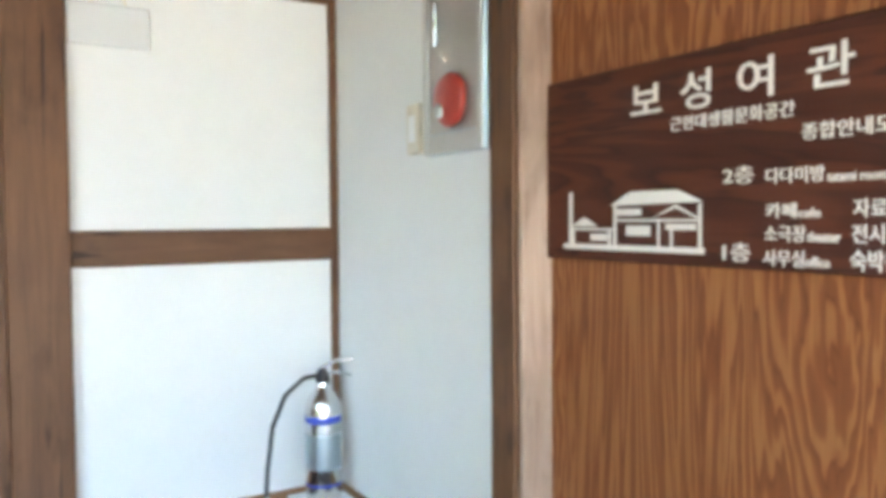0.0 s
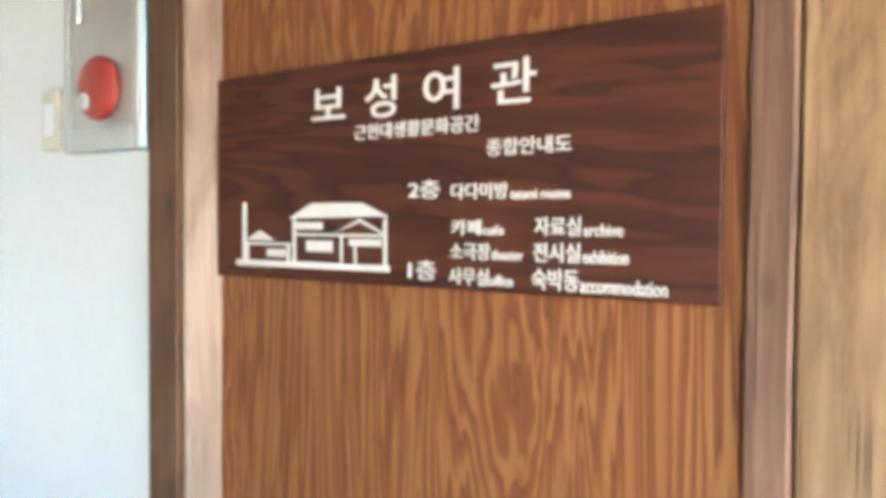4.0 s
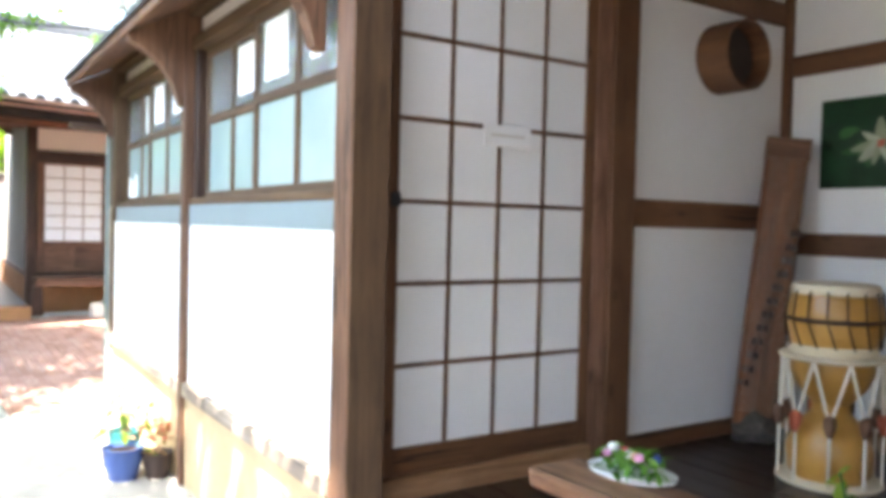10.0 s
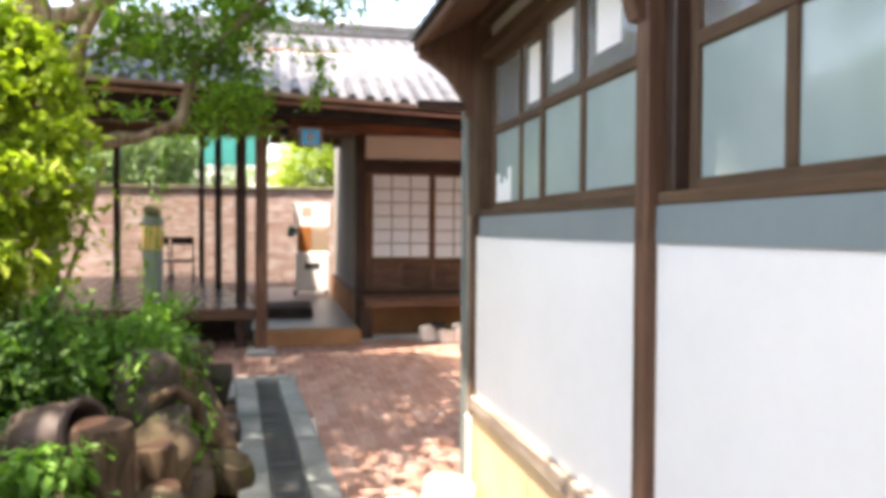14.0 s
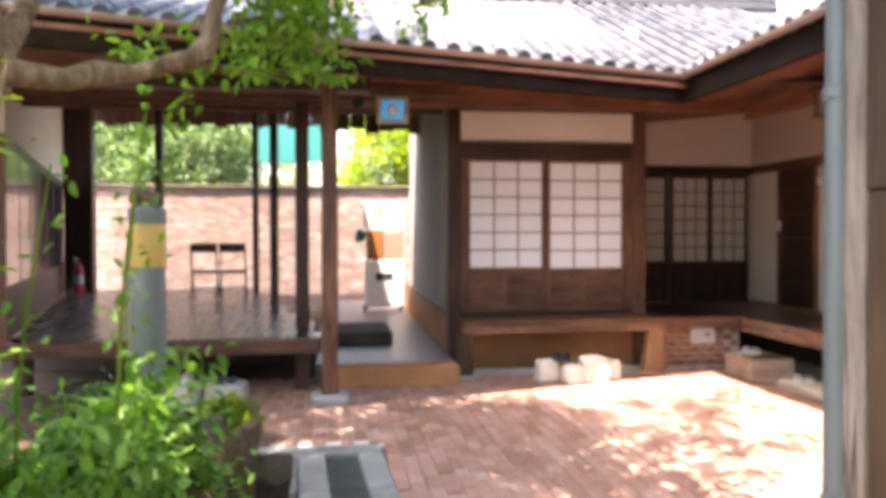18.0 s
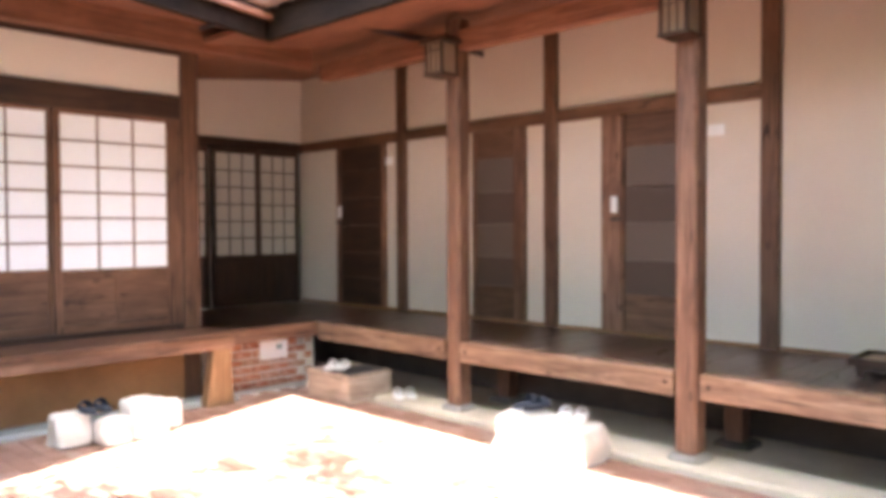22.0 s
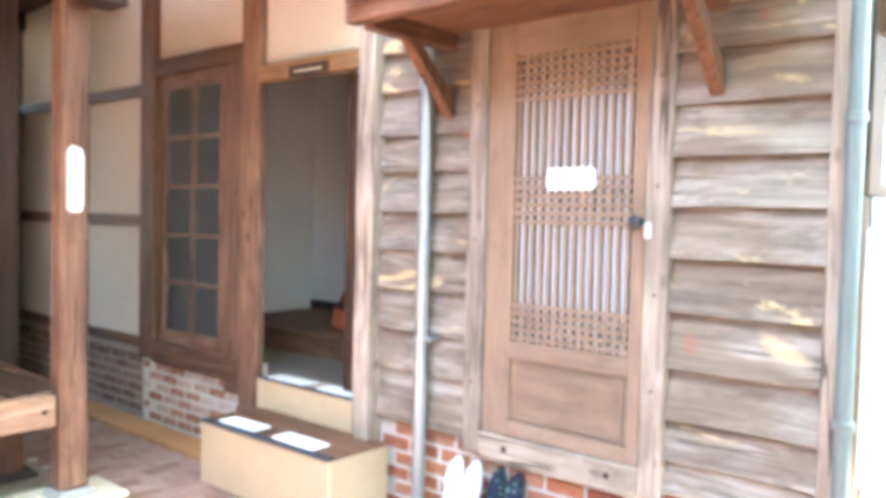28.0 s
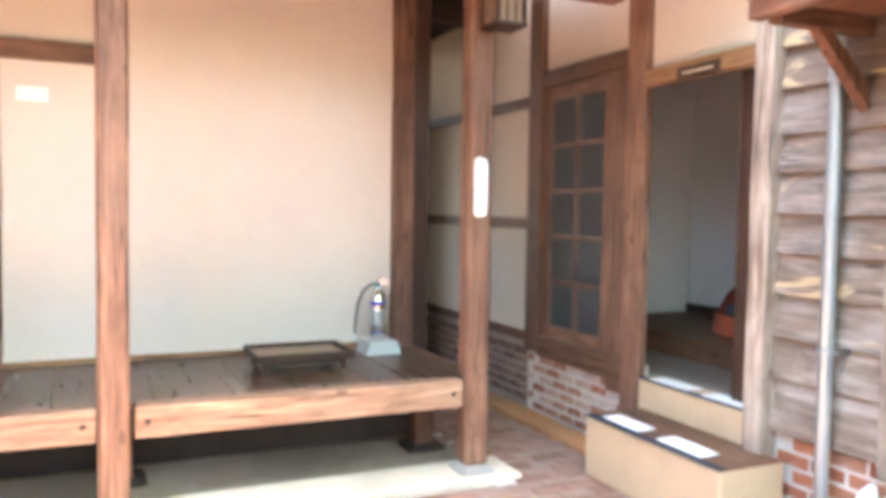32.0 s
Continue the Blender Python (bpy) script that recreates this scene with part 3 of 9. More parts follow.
def timber(name, lo, hi, material, parent=None, c=0.006, label=""):
    """A hand-worked beam or post: chamfered, cut along its length, its edges wandering by a millimetre or two."""
    lo, hi = [min(a, b) for a, b in zip(lo, hi)], [max(a, b) for a, b in zip(lo, hi)]
    ax = "xyz".index(grain_of(lo, hi))
    bm = box(bmesh.new(), lo, hi, c)
    n = max(2, int((hi[ax] - lo[ax]) / 0.35))
    for k in range(1, n):
        co, no = [0, 0, 0], [0, 0, 0]
        co[ax], no[ax] = lo[ax] + (hi[ax] - lo[ax]) * k / n, 1
        bmesh.ops.bisect_plane(bm, geom=bm.verts[:] + bm.edges[:] + bm.faces[:], plane_co=co, plane_no=no)
    for v in bm.verts:
        if lo[ax] + 0.02 < v.co[ax] < hi[ax] - 0.02:
            q = noise.noise_vector(v.co * 2.3 + Vector(lo)) * 0.0035
            q[ax] = 0
            v.co += q
    return part(name, bm, wood(material, "xyz"[ax]), parent, label)


def wall(name, boxes, material, label):
    """A wall or slab of butted blocks as one mesh of the setting."""
    bm = bmesh.new()
    for lo, hi in boxes:
        box(bm, lo, hi, 0.002)
    ob = part(name, bm, material)
    return tagged(ob, label, "wall", kind="structure")


def share(name, mesh, m, parent=None):
    """Another object on a mesh that exists already."""
    ob = new(name, mesh)
    ob.matrix_basis = m
    return under(ob, parent)

# ---- setting ----
PLAT, PORCH = 0.47, 0.60

bm = bmesh.new()
ring0 = [bm.verts.new((x, y, 0)) for x, y in ((-300, -300), (300, -300), (300, 300), (-300, 300))]
bm.faces.new(ring0)
bmesh.ops.translate(bm, verts=bm.verts, vec=(0, 0, -0.06))
tagged(part("ground", bm, "soil", origin=(0, 0, 0)), "bare brown earth under the paving and beyond the walls", "ground", kind="structure")

# concrete apron beside the window wall
bm = bmesh.new()
box(bm, (-7.0, -1.98, -0.055), (3.5, -0.19, 0.012), 0.008)
box(bm, (-6.98, -3.4, -0.055), (3.5, -1.99, 0.008), 0.008)
tagged(part("apron", bm, "concrete"), "worn pale concrete apron along the house wall", "pavement", kind="structure")

# --- alcove: raised veranda floor, three walls, ceiling
B, L, R = 2.77, -2.77, 1.80
wall_back = wall("wall_alcove_back", [((L, B, PLAT), (-1.74, B + 0.12, 3.3)), ((0.78, B, PLAT), (R, B + 0.12, 3.3)), ((-1.74, B, 2.98), (0.78, B + 0.12, 3.3))],
                 "plaster", "smooth white plaster wall framed in brown timber")
for x0, x1 in ((-1.74, -1.50), (0.58, 0.78)):
    timber("post", (x0, B - 0.05, PLAT), (x1, B + 0.13, 3.3), "honey", wall_back)
for x0, x1 in ((L + 0.055, -1.74), (0.78, R - 0.03)):
    for z0, z1 in ((2.555, 2.68), (1.505, 1.635)):
        timber("beam", (x0, B - 0.022, z0), (x1, B + 0.02, z1), "honey", wall_back)
    timber("baseboard", (x0, B - 0.03, PLAT), (x1, B + 0.02, 0.567), "tan", wall_back)
timber("corner_post", (R - 0.03, B - 0.026, PLAT), (R - 0.001, B + 0.01, 3.3), "honey", wall_back)
timber("corner_post", (L + 0.001, B - 0.04, PLAT), (L + 0.055, B + 0.01, 3.3), "honey", wall_back)
timber("head_beam", (-1.50, B - 0.06, 2.84), (0.58, B + 0.10, 2.98), "honey", wall_back)
timber("threshold", (-1.56, B - 0.10, PLAT), (0.60, B + 0.12, 0.545), "redbrown", wall_back)
timber("sill_rail", (-1.50, B - 0.045, 0.545), (0.58, B + 0.11, 0.585), "redbrown", wall_back)

wall_right = wall("wall_alcove_right", [((R, 1.63, PLAT), (R + 0.12, B, 3.3))], "plaster", "plain white plaster wall beside the timber post")
timber("baseboard", (R - 0.02, 1.63, PLAT), (R + 0.02, B - 0.03, 0.567), "tan", wall_right)
timber("post", (1.785, 1.51, 0.0), (1.97, 1.63, 3.3), "honey", wall_right)
# Pale strip for the post's side face; the light on it is coloured in.
timber("post_cheek", (1.797, 1.488, 0.0), (1.96, 1.5085, 3.3), "pale", wall_right)

wall_sign = wall("wall_sign", [((1.925, -0.45, 0.0), (2.05, 1.488, 3.3))], "plaster", "boarded wall that carries the wooden inn sign")
bm = box(bmesh.new(), (1.902, 0.205, 0.0), (1.925, 1.486, 3.3), 0.002)
part("plywood_panel", bm, "sign_ply", wall_sign, "reddish plywood panel with flame grain", origin=(1.905, 0.2, 0))
timber("trim", (1.885, 0.130, 0.0), (1.925, 0.203, 3.3), "redbrown", wall_sign)
for k, (y0, y1) in enumerate(((-0.02, 0.127), (-0.2, -0.023), (-0.45, -0.203))):
    timber("plank", (1.892 + 0.003 * (k % 2), y0, 0.0), (1.925, y1, 3.3), "bare", wall_sign)

wall_left = wall("wall_alcove_left", [((L - 0.12, 1.47, PLAT), (L, B, 3.3)), ((L - 0.12, -0.04, 2.84), (L, 1.47, 3.3))], "plaster", "white plaster wall with brown timber beams")
timber("beam", (L - 0.02, 1.47, 1.645), (L + 0.022, B - 0.04, 1.79), "honey", wall_left)
timber("beam", (L - 0.02, 1.47, 2.86), (L + 0.022, B - 0.04, 3.0), "honey", wall_left)
timber("baseboard", (L - 0.02, 1.47, PLAT), (L + 0.03, B - 0.04, 0.56), "honey", wall_left)
timber("post", (L - 0.12, 1.30, PLAT), (L + 0.05, 1.47, 3.3), "honey", wall_left)
timber("door_jamb", (L - 0.10, 1.205, PLAT), (L + 0.028, 1.30, 3.3), "redbrown", wall_left)
timber("door_sill", (L - 0.10, -0.044, 0.46), (L + 0.055, 1.205, 0.565), "tan", wall_left)
timber("door_head", (L - 0.10, -0.044, 2.80), (L + 0.03, 1.205, 2.90), "honey", wall_left)
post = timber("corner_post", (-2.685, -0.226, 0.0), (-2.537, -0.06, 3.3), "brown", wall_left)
# Inner face in a darker wood that also carries its shade.
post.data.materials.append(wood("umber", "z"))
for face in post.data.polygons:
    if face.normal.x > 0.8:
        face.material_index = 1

# plank floor of the alcove is laid with the other pieces at the end
floor_alcove = tagged(solid("floor_alcove", (L, -0.06, 0.30), (1.9, B, PLAT - 0.032), "floor"), "dark polished plank floor of the raised alcove", "floor", kind="structure")
timber("edge_beam", (-2.58, -0.20, 0.25), (1.9, -0.062, PLAT + 0.003), "honey", floor_alcove)
for x in (-1.9, 0.9):
    timber("floor_leg", (x, -0.17, 0.012), (x + 0.13, -0.07, 0.25), "honey", floor_alcove)
tagged(solid("wall_underfloor", (L, 0.5, 0.0), (1.9, 0.55, 0.30), "lime_base"), "plain plastered footing under the raised floor", "wall", kind="structure")
tagged(solid("ceiling_alcove", (L, -0.45, 3.3), (2.05, B + 0.12, 3.36), "umber"), "plain boarded ceiling of the alcove", "ceiling", kind="structure")

# front post of the alcove
front_post = thing("veranda_post", "weathered square timber post with long cracks, on a stone footing", "post", (-0.315, -0.15, 0.012), "posts of the verandas")
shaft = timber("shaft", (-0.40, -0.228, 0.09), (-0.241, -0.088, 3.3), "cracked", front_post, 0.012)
# Sides and back darker: less weathered wood, plus shade put into the colour.
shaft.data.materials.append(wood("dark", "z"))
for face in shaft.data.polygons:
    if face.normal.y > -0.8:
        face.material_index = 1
for pts in ([(-0.318, 2.2), (-0.322, 1.94), (-0.316, 1.73), (-0.292, 1.58), (-0.288, 1.39), (-0.294, 1.15), (-0.285, 0.9)], [(-0.362, 1.56), (-0.358, 1.40), (-0.351, 1.22), (-0.356, 0.95)], [(-0.275, 1.9), (-0.279, 1.75), (-0.274, 1.62)]):
    n = len(pts)
    part("crack", tube(bmesh.new(), [(x, -0.2275, z) for x, z in pts], [0.0005 + 0.0014 * math.sin(math.pi * k / (n - 1)) for k in range(n)], 6), "crack_dark", front_post)
for x, z, rad in ((-0.322, 1.80, 0.013), (-0.392, 1.78, 0.015), (-0.33, 1.33, 0.009), (-0.27, 1.12, 0.011), (-0.30, 2.25, 0.012)):
    ob = part("knot", lathe(bmesh.new(), [(rad, 0.0), (rad, 0.0012), (rad * 0.6, 0.002)], 12), wood("umber", "x"), front_post)
    ob.matrix_basis = Matrix.Translation((x, -0.2278, z)) @ pose(0, 0, 0, 90, 0, 0) @ Matrix.Diagonal((1.0, 1.35, 1.0, 1.0))
    under(ob, front_post)
solid("footing", (-0.46, -0.30, 0.012), (-0.17, 0.0, 0.09), "grey_stone", front_post, 0.03)
timber("eave_beam", (L, -0.21, 2.98), (1.9, -0.07, 3.2), "brown", wall_left)

# Unseen slab added before the alcove to keep light out of it.
shade_a = tagged(part("eave_alcove", prism(bmesh.new(), [(-2.75, 2.66), (-2.75, 2.70), (-0.20, 3.34), (-0.20, 3.30)], -1.72, 3.4, "x"), wood("umber", "x")), "unseen brown boarded slab added to shade the alcove", "ceiling", kind="structure")

# --- window wall of the house
WY = -0.215
XW0, XW1 = -7.0, -2.687
window_wall = wall("wall_windows", [((XW0, WY, 0.62), (XW1, -0.02, 1.599)), ((XW0, WY + 0.06, 2.72), (XW1, -0.02, 6.4))], "plaster", "white plaster wall below a band of wooden windows")
bm = bmesh.new()
box(bm, (XW0 - 0.02, WY - 0.012, -0.05), (XW1, -0.02, 0.555), 0.01)
part("footing", bm, "lime_base", window_wall, "tan rendered footing")
timber("ledge", (XW0, WY - 0.035, 0.557), (XW1, WY + 0.04, 0.64), "grey", window_wall)
for x0, x1 in ((-6.90, -4.802), (-4.713, -2.687)):
    bm = bmesh.new()
    prism(bm, [(WY - 0.009, 1.597), (WY + 0.004, 1.600), (WY + 0.02, 1.715), (WY - 0.006, 1.715)], x0, x1, "x")
    part("flashing", bm, "flashing", window_wall, "blue-grey sheet metal flashing")
    timber("window_sill", (x0, WY - 0.005, 1.716), (x1, -0.03, 1.757), "umber", window_wall)
    timber("window_head", (x0, WY - 0.005, 2.64), (x1, -0.03, 2.72), "umber", window_wall)
timber("post", (-4.80, -0.255, 0.0), (-4.715, -0.02, 2.95), "brown", window_wall)
for x0, x1 in ((-4.86, -4.802), (-4.713, -4.645), (-2.70, -2.687)):
    timber("jamb", (x0, -0.20, 1.758), (x1, -0.05, 2.64), "dark", window_wall)
timber("post", (-7.09, -0.245, 1.718), (-6.90, -0.02, 2.95), "umber", window_wall)
timber("post", (-7.09, -0.235, 0.0), (-7.005, -0.02, 1.714), "umber", window_wall)

# upper storey and roof, out of view; the eave is set to shade the wall
bm = bmesh.new()
prism(bm, [(-1.12, 4.25), (-1.10, 4.42), (3.3, 6.6), (8.2, 4.4), (8.2, 4.2), (3.3, 6.35)], -7.75, 3.6, "x")
house_roof = tagged(part("roof_house", bm, "roof_tile"), "dark tiled main roof of the house", "roof", kind="structure")
tagged(solid("wall_house_east", (3.3, -0.2, 0), (3.42, 7.5, 6.2), "plaster"), "plain white end wall of the house", "wall", kind="structure")
tagged(solid("wall_house_front", (1.96, -0.44, 0.0), (3.3, -0.32, 4.6), "plaster"), "plain white front wall of the house", "wall", kind="structure")
tagged(solid("wall_upper_front", (-2.93, -0.2, 3.37), (3.3, -0.08, 4.7), "plaster"), "plain white wall above the alcove", "wall", kind="structure")

# --- west wall of the house: lapped boards, lattice door, open door, sliding glass door
WX = -7.15
west = wall("wall_west", [((WX + 0.03, -0.14, 0.5), (WX + 0.15, 0.46, 3.3)), ((WX + 0.03, 0.46, 2.53), (WX + 0.15, 1.5, 3.3)), ((WX + 0.03, 1.5, 0.5), (WX + 0.15, 2.12, 3.3)),
                          ((WX + 0.02, 2.12, 2.52), (WX + 0.14, 4.46, 3.35)), ((WX + 0.02, 4.66, 0.62), (WX + 0.14, 9.5, 3.4))], "tan_plaster", "cream plaster and timber side wall of the house")
wall("wall_upper_west", [((WX + 0.02, -0.2, 3.4), (WX + 0.14, 9.5, 5.2))], "plaster", "plain white upper wall")
brick_base = wall("brick_base", [((WX + 0.02, -0.25, -0.05), (WX + 0.14, 2.24, 0.50)), ((WX + 0.02, 3.30, -0.05), (WX + 0.14, 4.665, 0.61))], "mortar", "low footing of worn red brick")
brick_base_n = wall("brick_base_passage", [((WX + 0.02, 4.667, -0.05), (WX + 0.14, 9.5, 0.61))], "dull_mortar", "dull brown brick footing along the passage")
timber("corner_board", (WX - 0.06, -0.225, 0.0), (WX + 0.03, -0.14, 3.3), "grey", west)
timber("door_post", (WX - 0.05, 0.455, 0.45), (WX + 0.03, 0.56, 2.62), "grey", west)
timber("door_post", (WX - 0.05, 1.395, 0.45), (WX + 0.03, 1.50, 2.62), "grey", west)
timber("door_lintel", (WX - 0.045, 0.56, 2.53), (WX + 0.03, 1.395, 2.62), "grey", west)
timber("door_sill", (WX - 0.055, 0.56, 0.44), (WX + 0.03, 1.395, 0.565), "grey", west)
timber("post", (WX - 0.10, 2.12, 0.0), (WX + 0.02, 2.24, 3.3), "grey", west)
timber("post", (WX - 0.04, 3.19, 0.08), (WX + 0.02, 3.38, 3.3), "redbrown", west)
timber("jamb", (WX - 0.02, 3.38, 0.40), (WX + 0.02, 3.57, 2.579), "redbrown", west)
timber("post", (WX - 0.03, 4.46, 0.50), (WX + 0.06, 4.66, 3.4), "brown", west)
timber("lintel", (WX - 0.05, 2.24, 2.42), (WX + 0.02, 3.19, 2.525), "tan", west)
timber("lintel", (WX - 0.03, 3.38, 2.58), (WX + 0.02, 4.46, 2.70), "brown", west)
timber("sill", (WX - 0.03, 3.38, 0.48), (WX + 0.04, 4.46, 0.64), "brown", west)
for z0, z1 in ((0.56, 0.64), (1.48, 1.57), (2.46, 2.55)):
    timber("rail", (WX - 0.005, 4.66, z0), (WX + 0.03, 9.5, z1), "brown", west)
timber("stud", (WX - 0.006, 6.9, 0.62), (WX + 0.03, 7.02, 3.4), "brown", west)

# --- small room behind the open door
wall("wall_room_back", [((-5.35, 2.24, 0.0), (-5.25, 4.9, 3.2))], "inner_plaster", "grey-white plaster wall of the small room")
wall("wall_room_north", [((-7.0, 4.80, 0.0), (-5.35, 4.90, 3.2))], "inner_plaster", "grey-white plaster wall of the small room")
wall("wall_room_south", [((-7.0, 2.10, 0.0), (-5.35, 2.20, 3.2))], "inner_plaster", "grey-white plaster wall of the small room")
tagged(solid("ceiling_room", (-7.0, 2.2, 2.95), (-5.35, 4.8, 3.0), "ceiling"), "boarded ceiling of the small room", "ceiling", kind="structure")
tagged(solid("floor_room", (-7.0, 2.2, 0.50), (-5.35, 4.8, 0.56), "dark_concrete"), "worn concrete floor of the small room", "floor", kind="structure")

# --- north building with its veranda
NY = 4.63
wall_n = wall("wall_north", [((-16.3, NY, 0.0), (-8.36, NY + 0.12, 4.0))], "cream_shaded", "cream plaster wall with brown studs behind the veranda")
for x0, x1 in ((-14.42, -14.28), (-12.37, -12.23), (-10.34, -10.20)):
    timber("stud", (x0, NY - 0.05, PORCH), (x1, NY + 0.02, 3.45), "brown", wall_n)
timber("corner_post", (-8.36, NY - 0.06, 0.0), (-8.20, NY + 0.12, 3.45), "redbrown", wall_n)
for x0, x1 in ((-16.28, -14.42), (-14.28, -12.37), (-12.23, -10.34)):
    timber("beam", (x0, NY - 0.04, 2.50), (x1, NY + 0.02, 2.62), "brown", wall_n)
timber("baseboard", (-16.28, NY - 0.02, PORCH), (-8.36, NY + 0.015, 0.635), "tan", wall_n)
timber("end_post", (-8.20, NY - 0.02, 0.0), (-8.06, NY + 0.12, 3.4), "dark", wall_n)
wall("wall_north_end", [((-8.30, NY + 0.12, 0.0), (-8.20, 6.9, 3.4)), ((-16.3, 6.9, 0.0), (-8.20, 7.0, 4.6))], "cream", "plain end and back walls of the north building")

porch_n = tagged(solid("floor_veranda", (-16.3, 3.45, 0.47), (-8.27, NY, 0.568), "floor"), "dark polished plank floor of the long veranda", "floor", kind="structure")
for x0, x1 in ((-14.2, -12.46), (-12.28, -10.38), (-10.20, -8.37)):
    timber("edge_beam", (x0, 3.33, 0.44), (x1, 3.452, PORCH + 0.004), "worn", porch_n)
    for x in (x0 + 0.06, x1 - 0.06):
        peg = part("peg", lathe(bmesh.new(), [(0.015, 0.0), (0.015, 0.004), (0.011, 0.006)], 12), "crack_dark", porch_n)
        peg.matrix_basis = Matrix.Translation((x, 3.331, 0.525)) @ pose(0, 0, 0, 90, 0, 0)
        under(peg, porch_n)
timber("end_beam", (-8.27, 3.50, 0.44), (-8.19, NY - 0.06, PORCH), "redbrown", porch_n)
for x in (-12.38, -10.31, -8.43):
    timber("floor_leg", (x, 3.92, 0.05), (x + 0.13, 4.05, 0.47), "brown", porch_n)
    solid("leg_stone", (x - 0.06, 3.86, -0.05), (x + 0.2, 4.11, 0.05), "grey_stone", porch_n, 0.02)
tagged(solid("earth_underfloor", (-14.3, 3.62, -0.06), (-8.15, NY - 0.352, 0.012), "dry_earth", None, 0.003), "bare dusty earth under the veranda", "ground", kind="structure")
tagged(solid("kerb_veranda", (-14.3, 3.23, -0.05), (-8.0, 3.618, 0.03), "packed_earth", None, 0.02), "worn concrete kerb under the veranda edge", "kerb", kind="structure")
# The dark colour stands for shade at the back of the underfloor.
tagged(solid("footing_wall", (-16.3, NY - 0.35, -0.05), (-8.3, NY - 0.25, 0.47), "dark_stone"), "footing under the veranda, darkened for its shade", "wall", kind="structure")

post_n = None
for x in (-12.36, -10.30, -8.265):
    th = thing("veranda_post", "brown square veranda post on a rounded stone", "post", (x, 3.41, 0.055), "posts of the verandas")
    timber("shaft", (x - 0.076, 3.335, 0.07), (x + 0.076, 3.485, 3.25), "redbrown", th, 0.018)
    solid("footing", (x - 0.115, 3.29, -0.05), (x + 0.115, 3.53, 0.07), "concrete", th, 0.03)

# --- west building: wall with shoji, recess, passage
SX = -14.62
wall_w = wall("wall_shoji", [((SX - 0.12, -0.2, 3.302), (SX - 0.002, 2.28, 3.95)), ((SX - 0.12, -0.04, 2.74), (SX, 2.12, 3.3)), ((SX - 0.12, -0.04, 0.0), (SX, 2.12, 0.60))], "cream", "cream plaster and dark timber front with shoji screens")
timber("post", (SX - 0.16, -0.20, 0.0), (SX + 0.05, -0.04, 3.3), "dark", wall_w)
timber("post", (SX - 0.16, 2.12, 0.0), (SX + 0.05, 2.28, 3.3), "brown", wall_w)
timber("lintel", (SX - 0.12, -0.04, 2.53), (SX + 0.03, 2.12, 2.74), "dark", wall_w)
timber("top_beam", (SX - 0.12, -0.04, 3.10), (SX + 0.035, 2.12, 3.3), "dark", wall_w)
timber("sill", (SX - 0.12, -0.04, 0.60), (SX + 0.04, 2.12, 0.68), "dark", wall_w)
part("footing", box(bmesh.new(), (SX + 0.0, -0.04, -0.05), (SX + 0.03, 2.12, 0.58)), "ochre", wall_w, "ochre rendered footing")
wall("wall_passage", [((-19.9, -0.14, 0.62), (SX - 0.16, -0.02, 4.45))], "shaded_wash", "grey-white side wall of the covered passage")
passage_base = wall("passage_base", [((-19.9, -0.20, -0.05), (SX - 0.16, -0.04, 0.60))], "ochre", "ochre rendered base of the passage wall")
timber("base_rail", (-19.9, -0.19, 0.60), (SX - 0.16, -0.10, 0.68), "brown", passage_base)
wall("wall_recess_side", [((-16.3, 2.16, 0.3), (SX - 0.16, 2.24, 4.2))], "cream", "cream side wall of the recess")
RX = -16.28
wall_r = wall("wall_recess", [((RX - 0.1, 2.2, 2.62), (RX, NY, 4.2)), ((RX - 0.1, 2.2, 0.0), (RX, NY, 0.6)), ((RX - 0.5, 2.1, 0.0), (RX - 0.4, 4.8, 3.4)), ((RX - 0.39, NY + 0.13, 0), (RX, NY + 0.2, 3.4)), ((RX - 0.39, 2.05, 0), (RX, 2.12, 3.4))], "cream", "cream wall above the shoji screens of the recess")
timber("lintel", (RX - 0.1, 2.24, 2.50), (RX + 0.04, NY - 0.02, 2.62), "dark", wall_r)
porch_r = tagged(solid("floor_recess", (RX, 2.24, 0.47), (-14.30, 3.45, 0.568), "floor"), "dark polished plank floor in the recess", "floor", kind="structure")
timber("edge_beam", (-14.42, 2.30, 0.47), (-14.29, 3.40, PORCH + 0.004), "redbrown", porch_r)
recess_brick = wall("recess_brick", [((-14.6, 2.30, -0.05), (-14.44, 3.45, 0.47))], "mortar", "brick footing below the recess floor")

# passage floor, step and the open veranda hall
tagged(solid("passage_floor", (-22.5, -1.75, -0.05), (-13.95, -0.2, 0.20), "dark_concrete", None, 0.01), "smooth brown-grey concrete floor of the covered passage", "floor", kind="structure")
tagged(solid("passage_step", (-13.95, -1.55, -0.05), (-13.62, -0.2, 0.205), "ochre", None, 0.015), "ochre rendered step into the passage", "step", kind="structure")
tagged(solid("passage_slab", (-16.6, -1.7, 0.20), (-15.4, -0.8, 0.36), "dark_stone", None, 0.015), "dark stone doorstep in the passage", "step", kind="structure")
bm = bmesh.new()
HALL = [(-13.5, -1.68), (-13.5, -4.78), (-21.6, -6.8), (-21.6, -3.2), (-20.6, -3.02)]
prism(bm, HALL, 0.40, 0.515, "z")
hall_floor = tagged(part("floor_hall", bm, wood("glossy", "x")), "dark polished boards of the open hall floor", "floor", kind="structure")
timber("edge_beam", (-13.53, -4.78, 0.40), (-13.40, -1.70, 0.553), "brown", hall_floor)
for y in (-1.95, -3.4, -4.7):
    timber("floor_leg", (-13.72, y, 0.0), (-13.58, y + 0.14, 0.40), "dark", hall_floor)
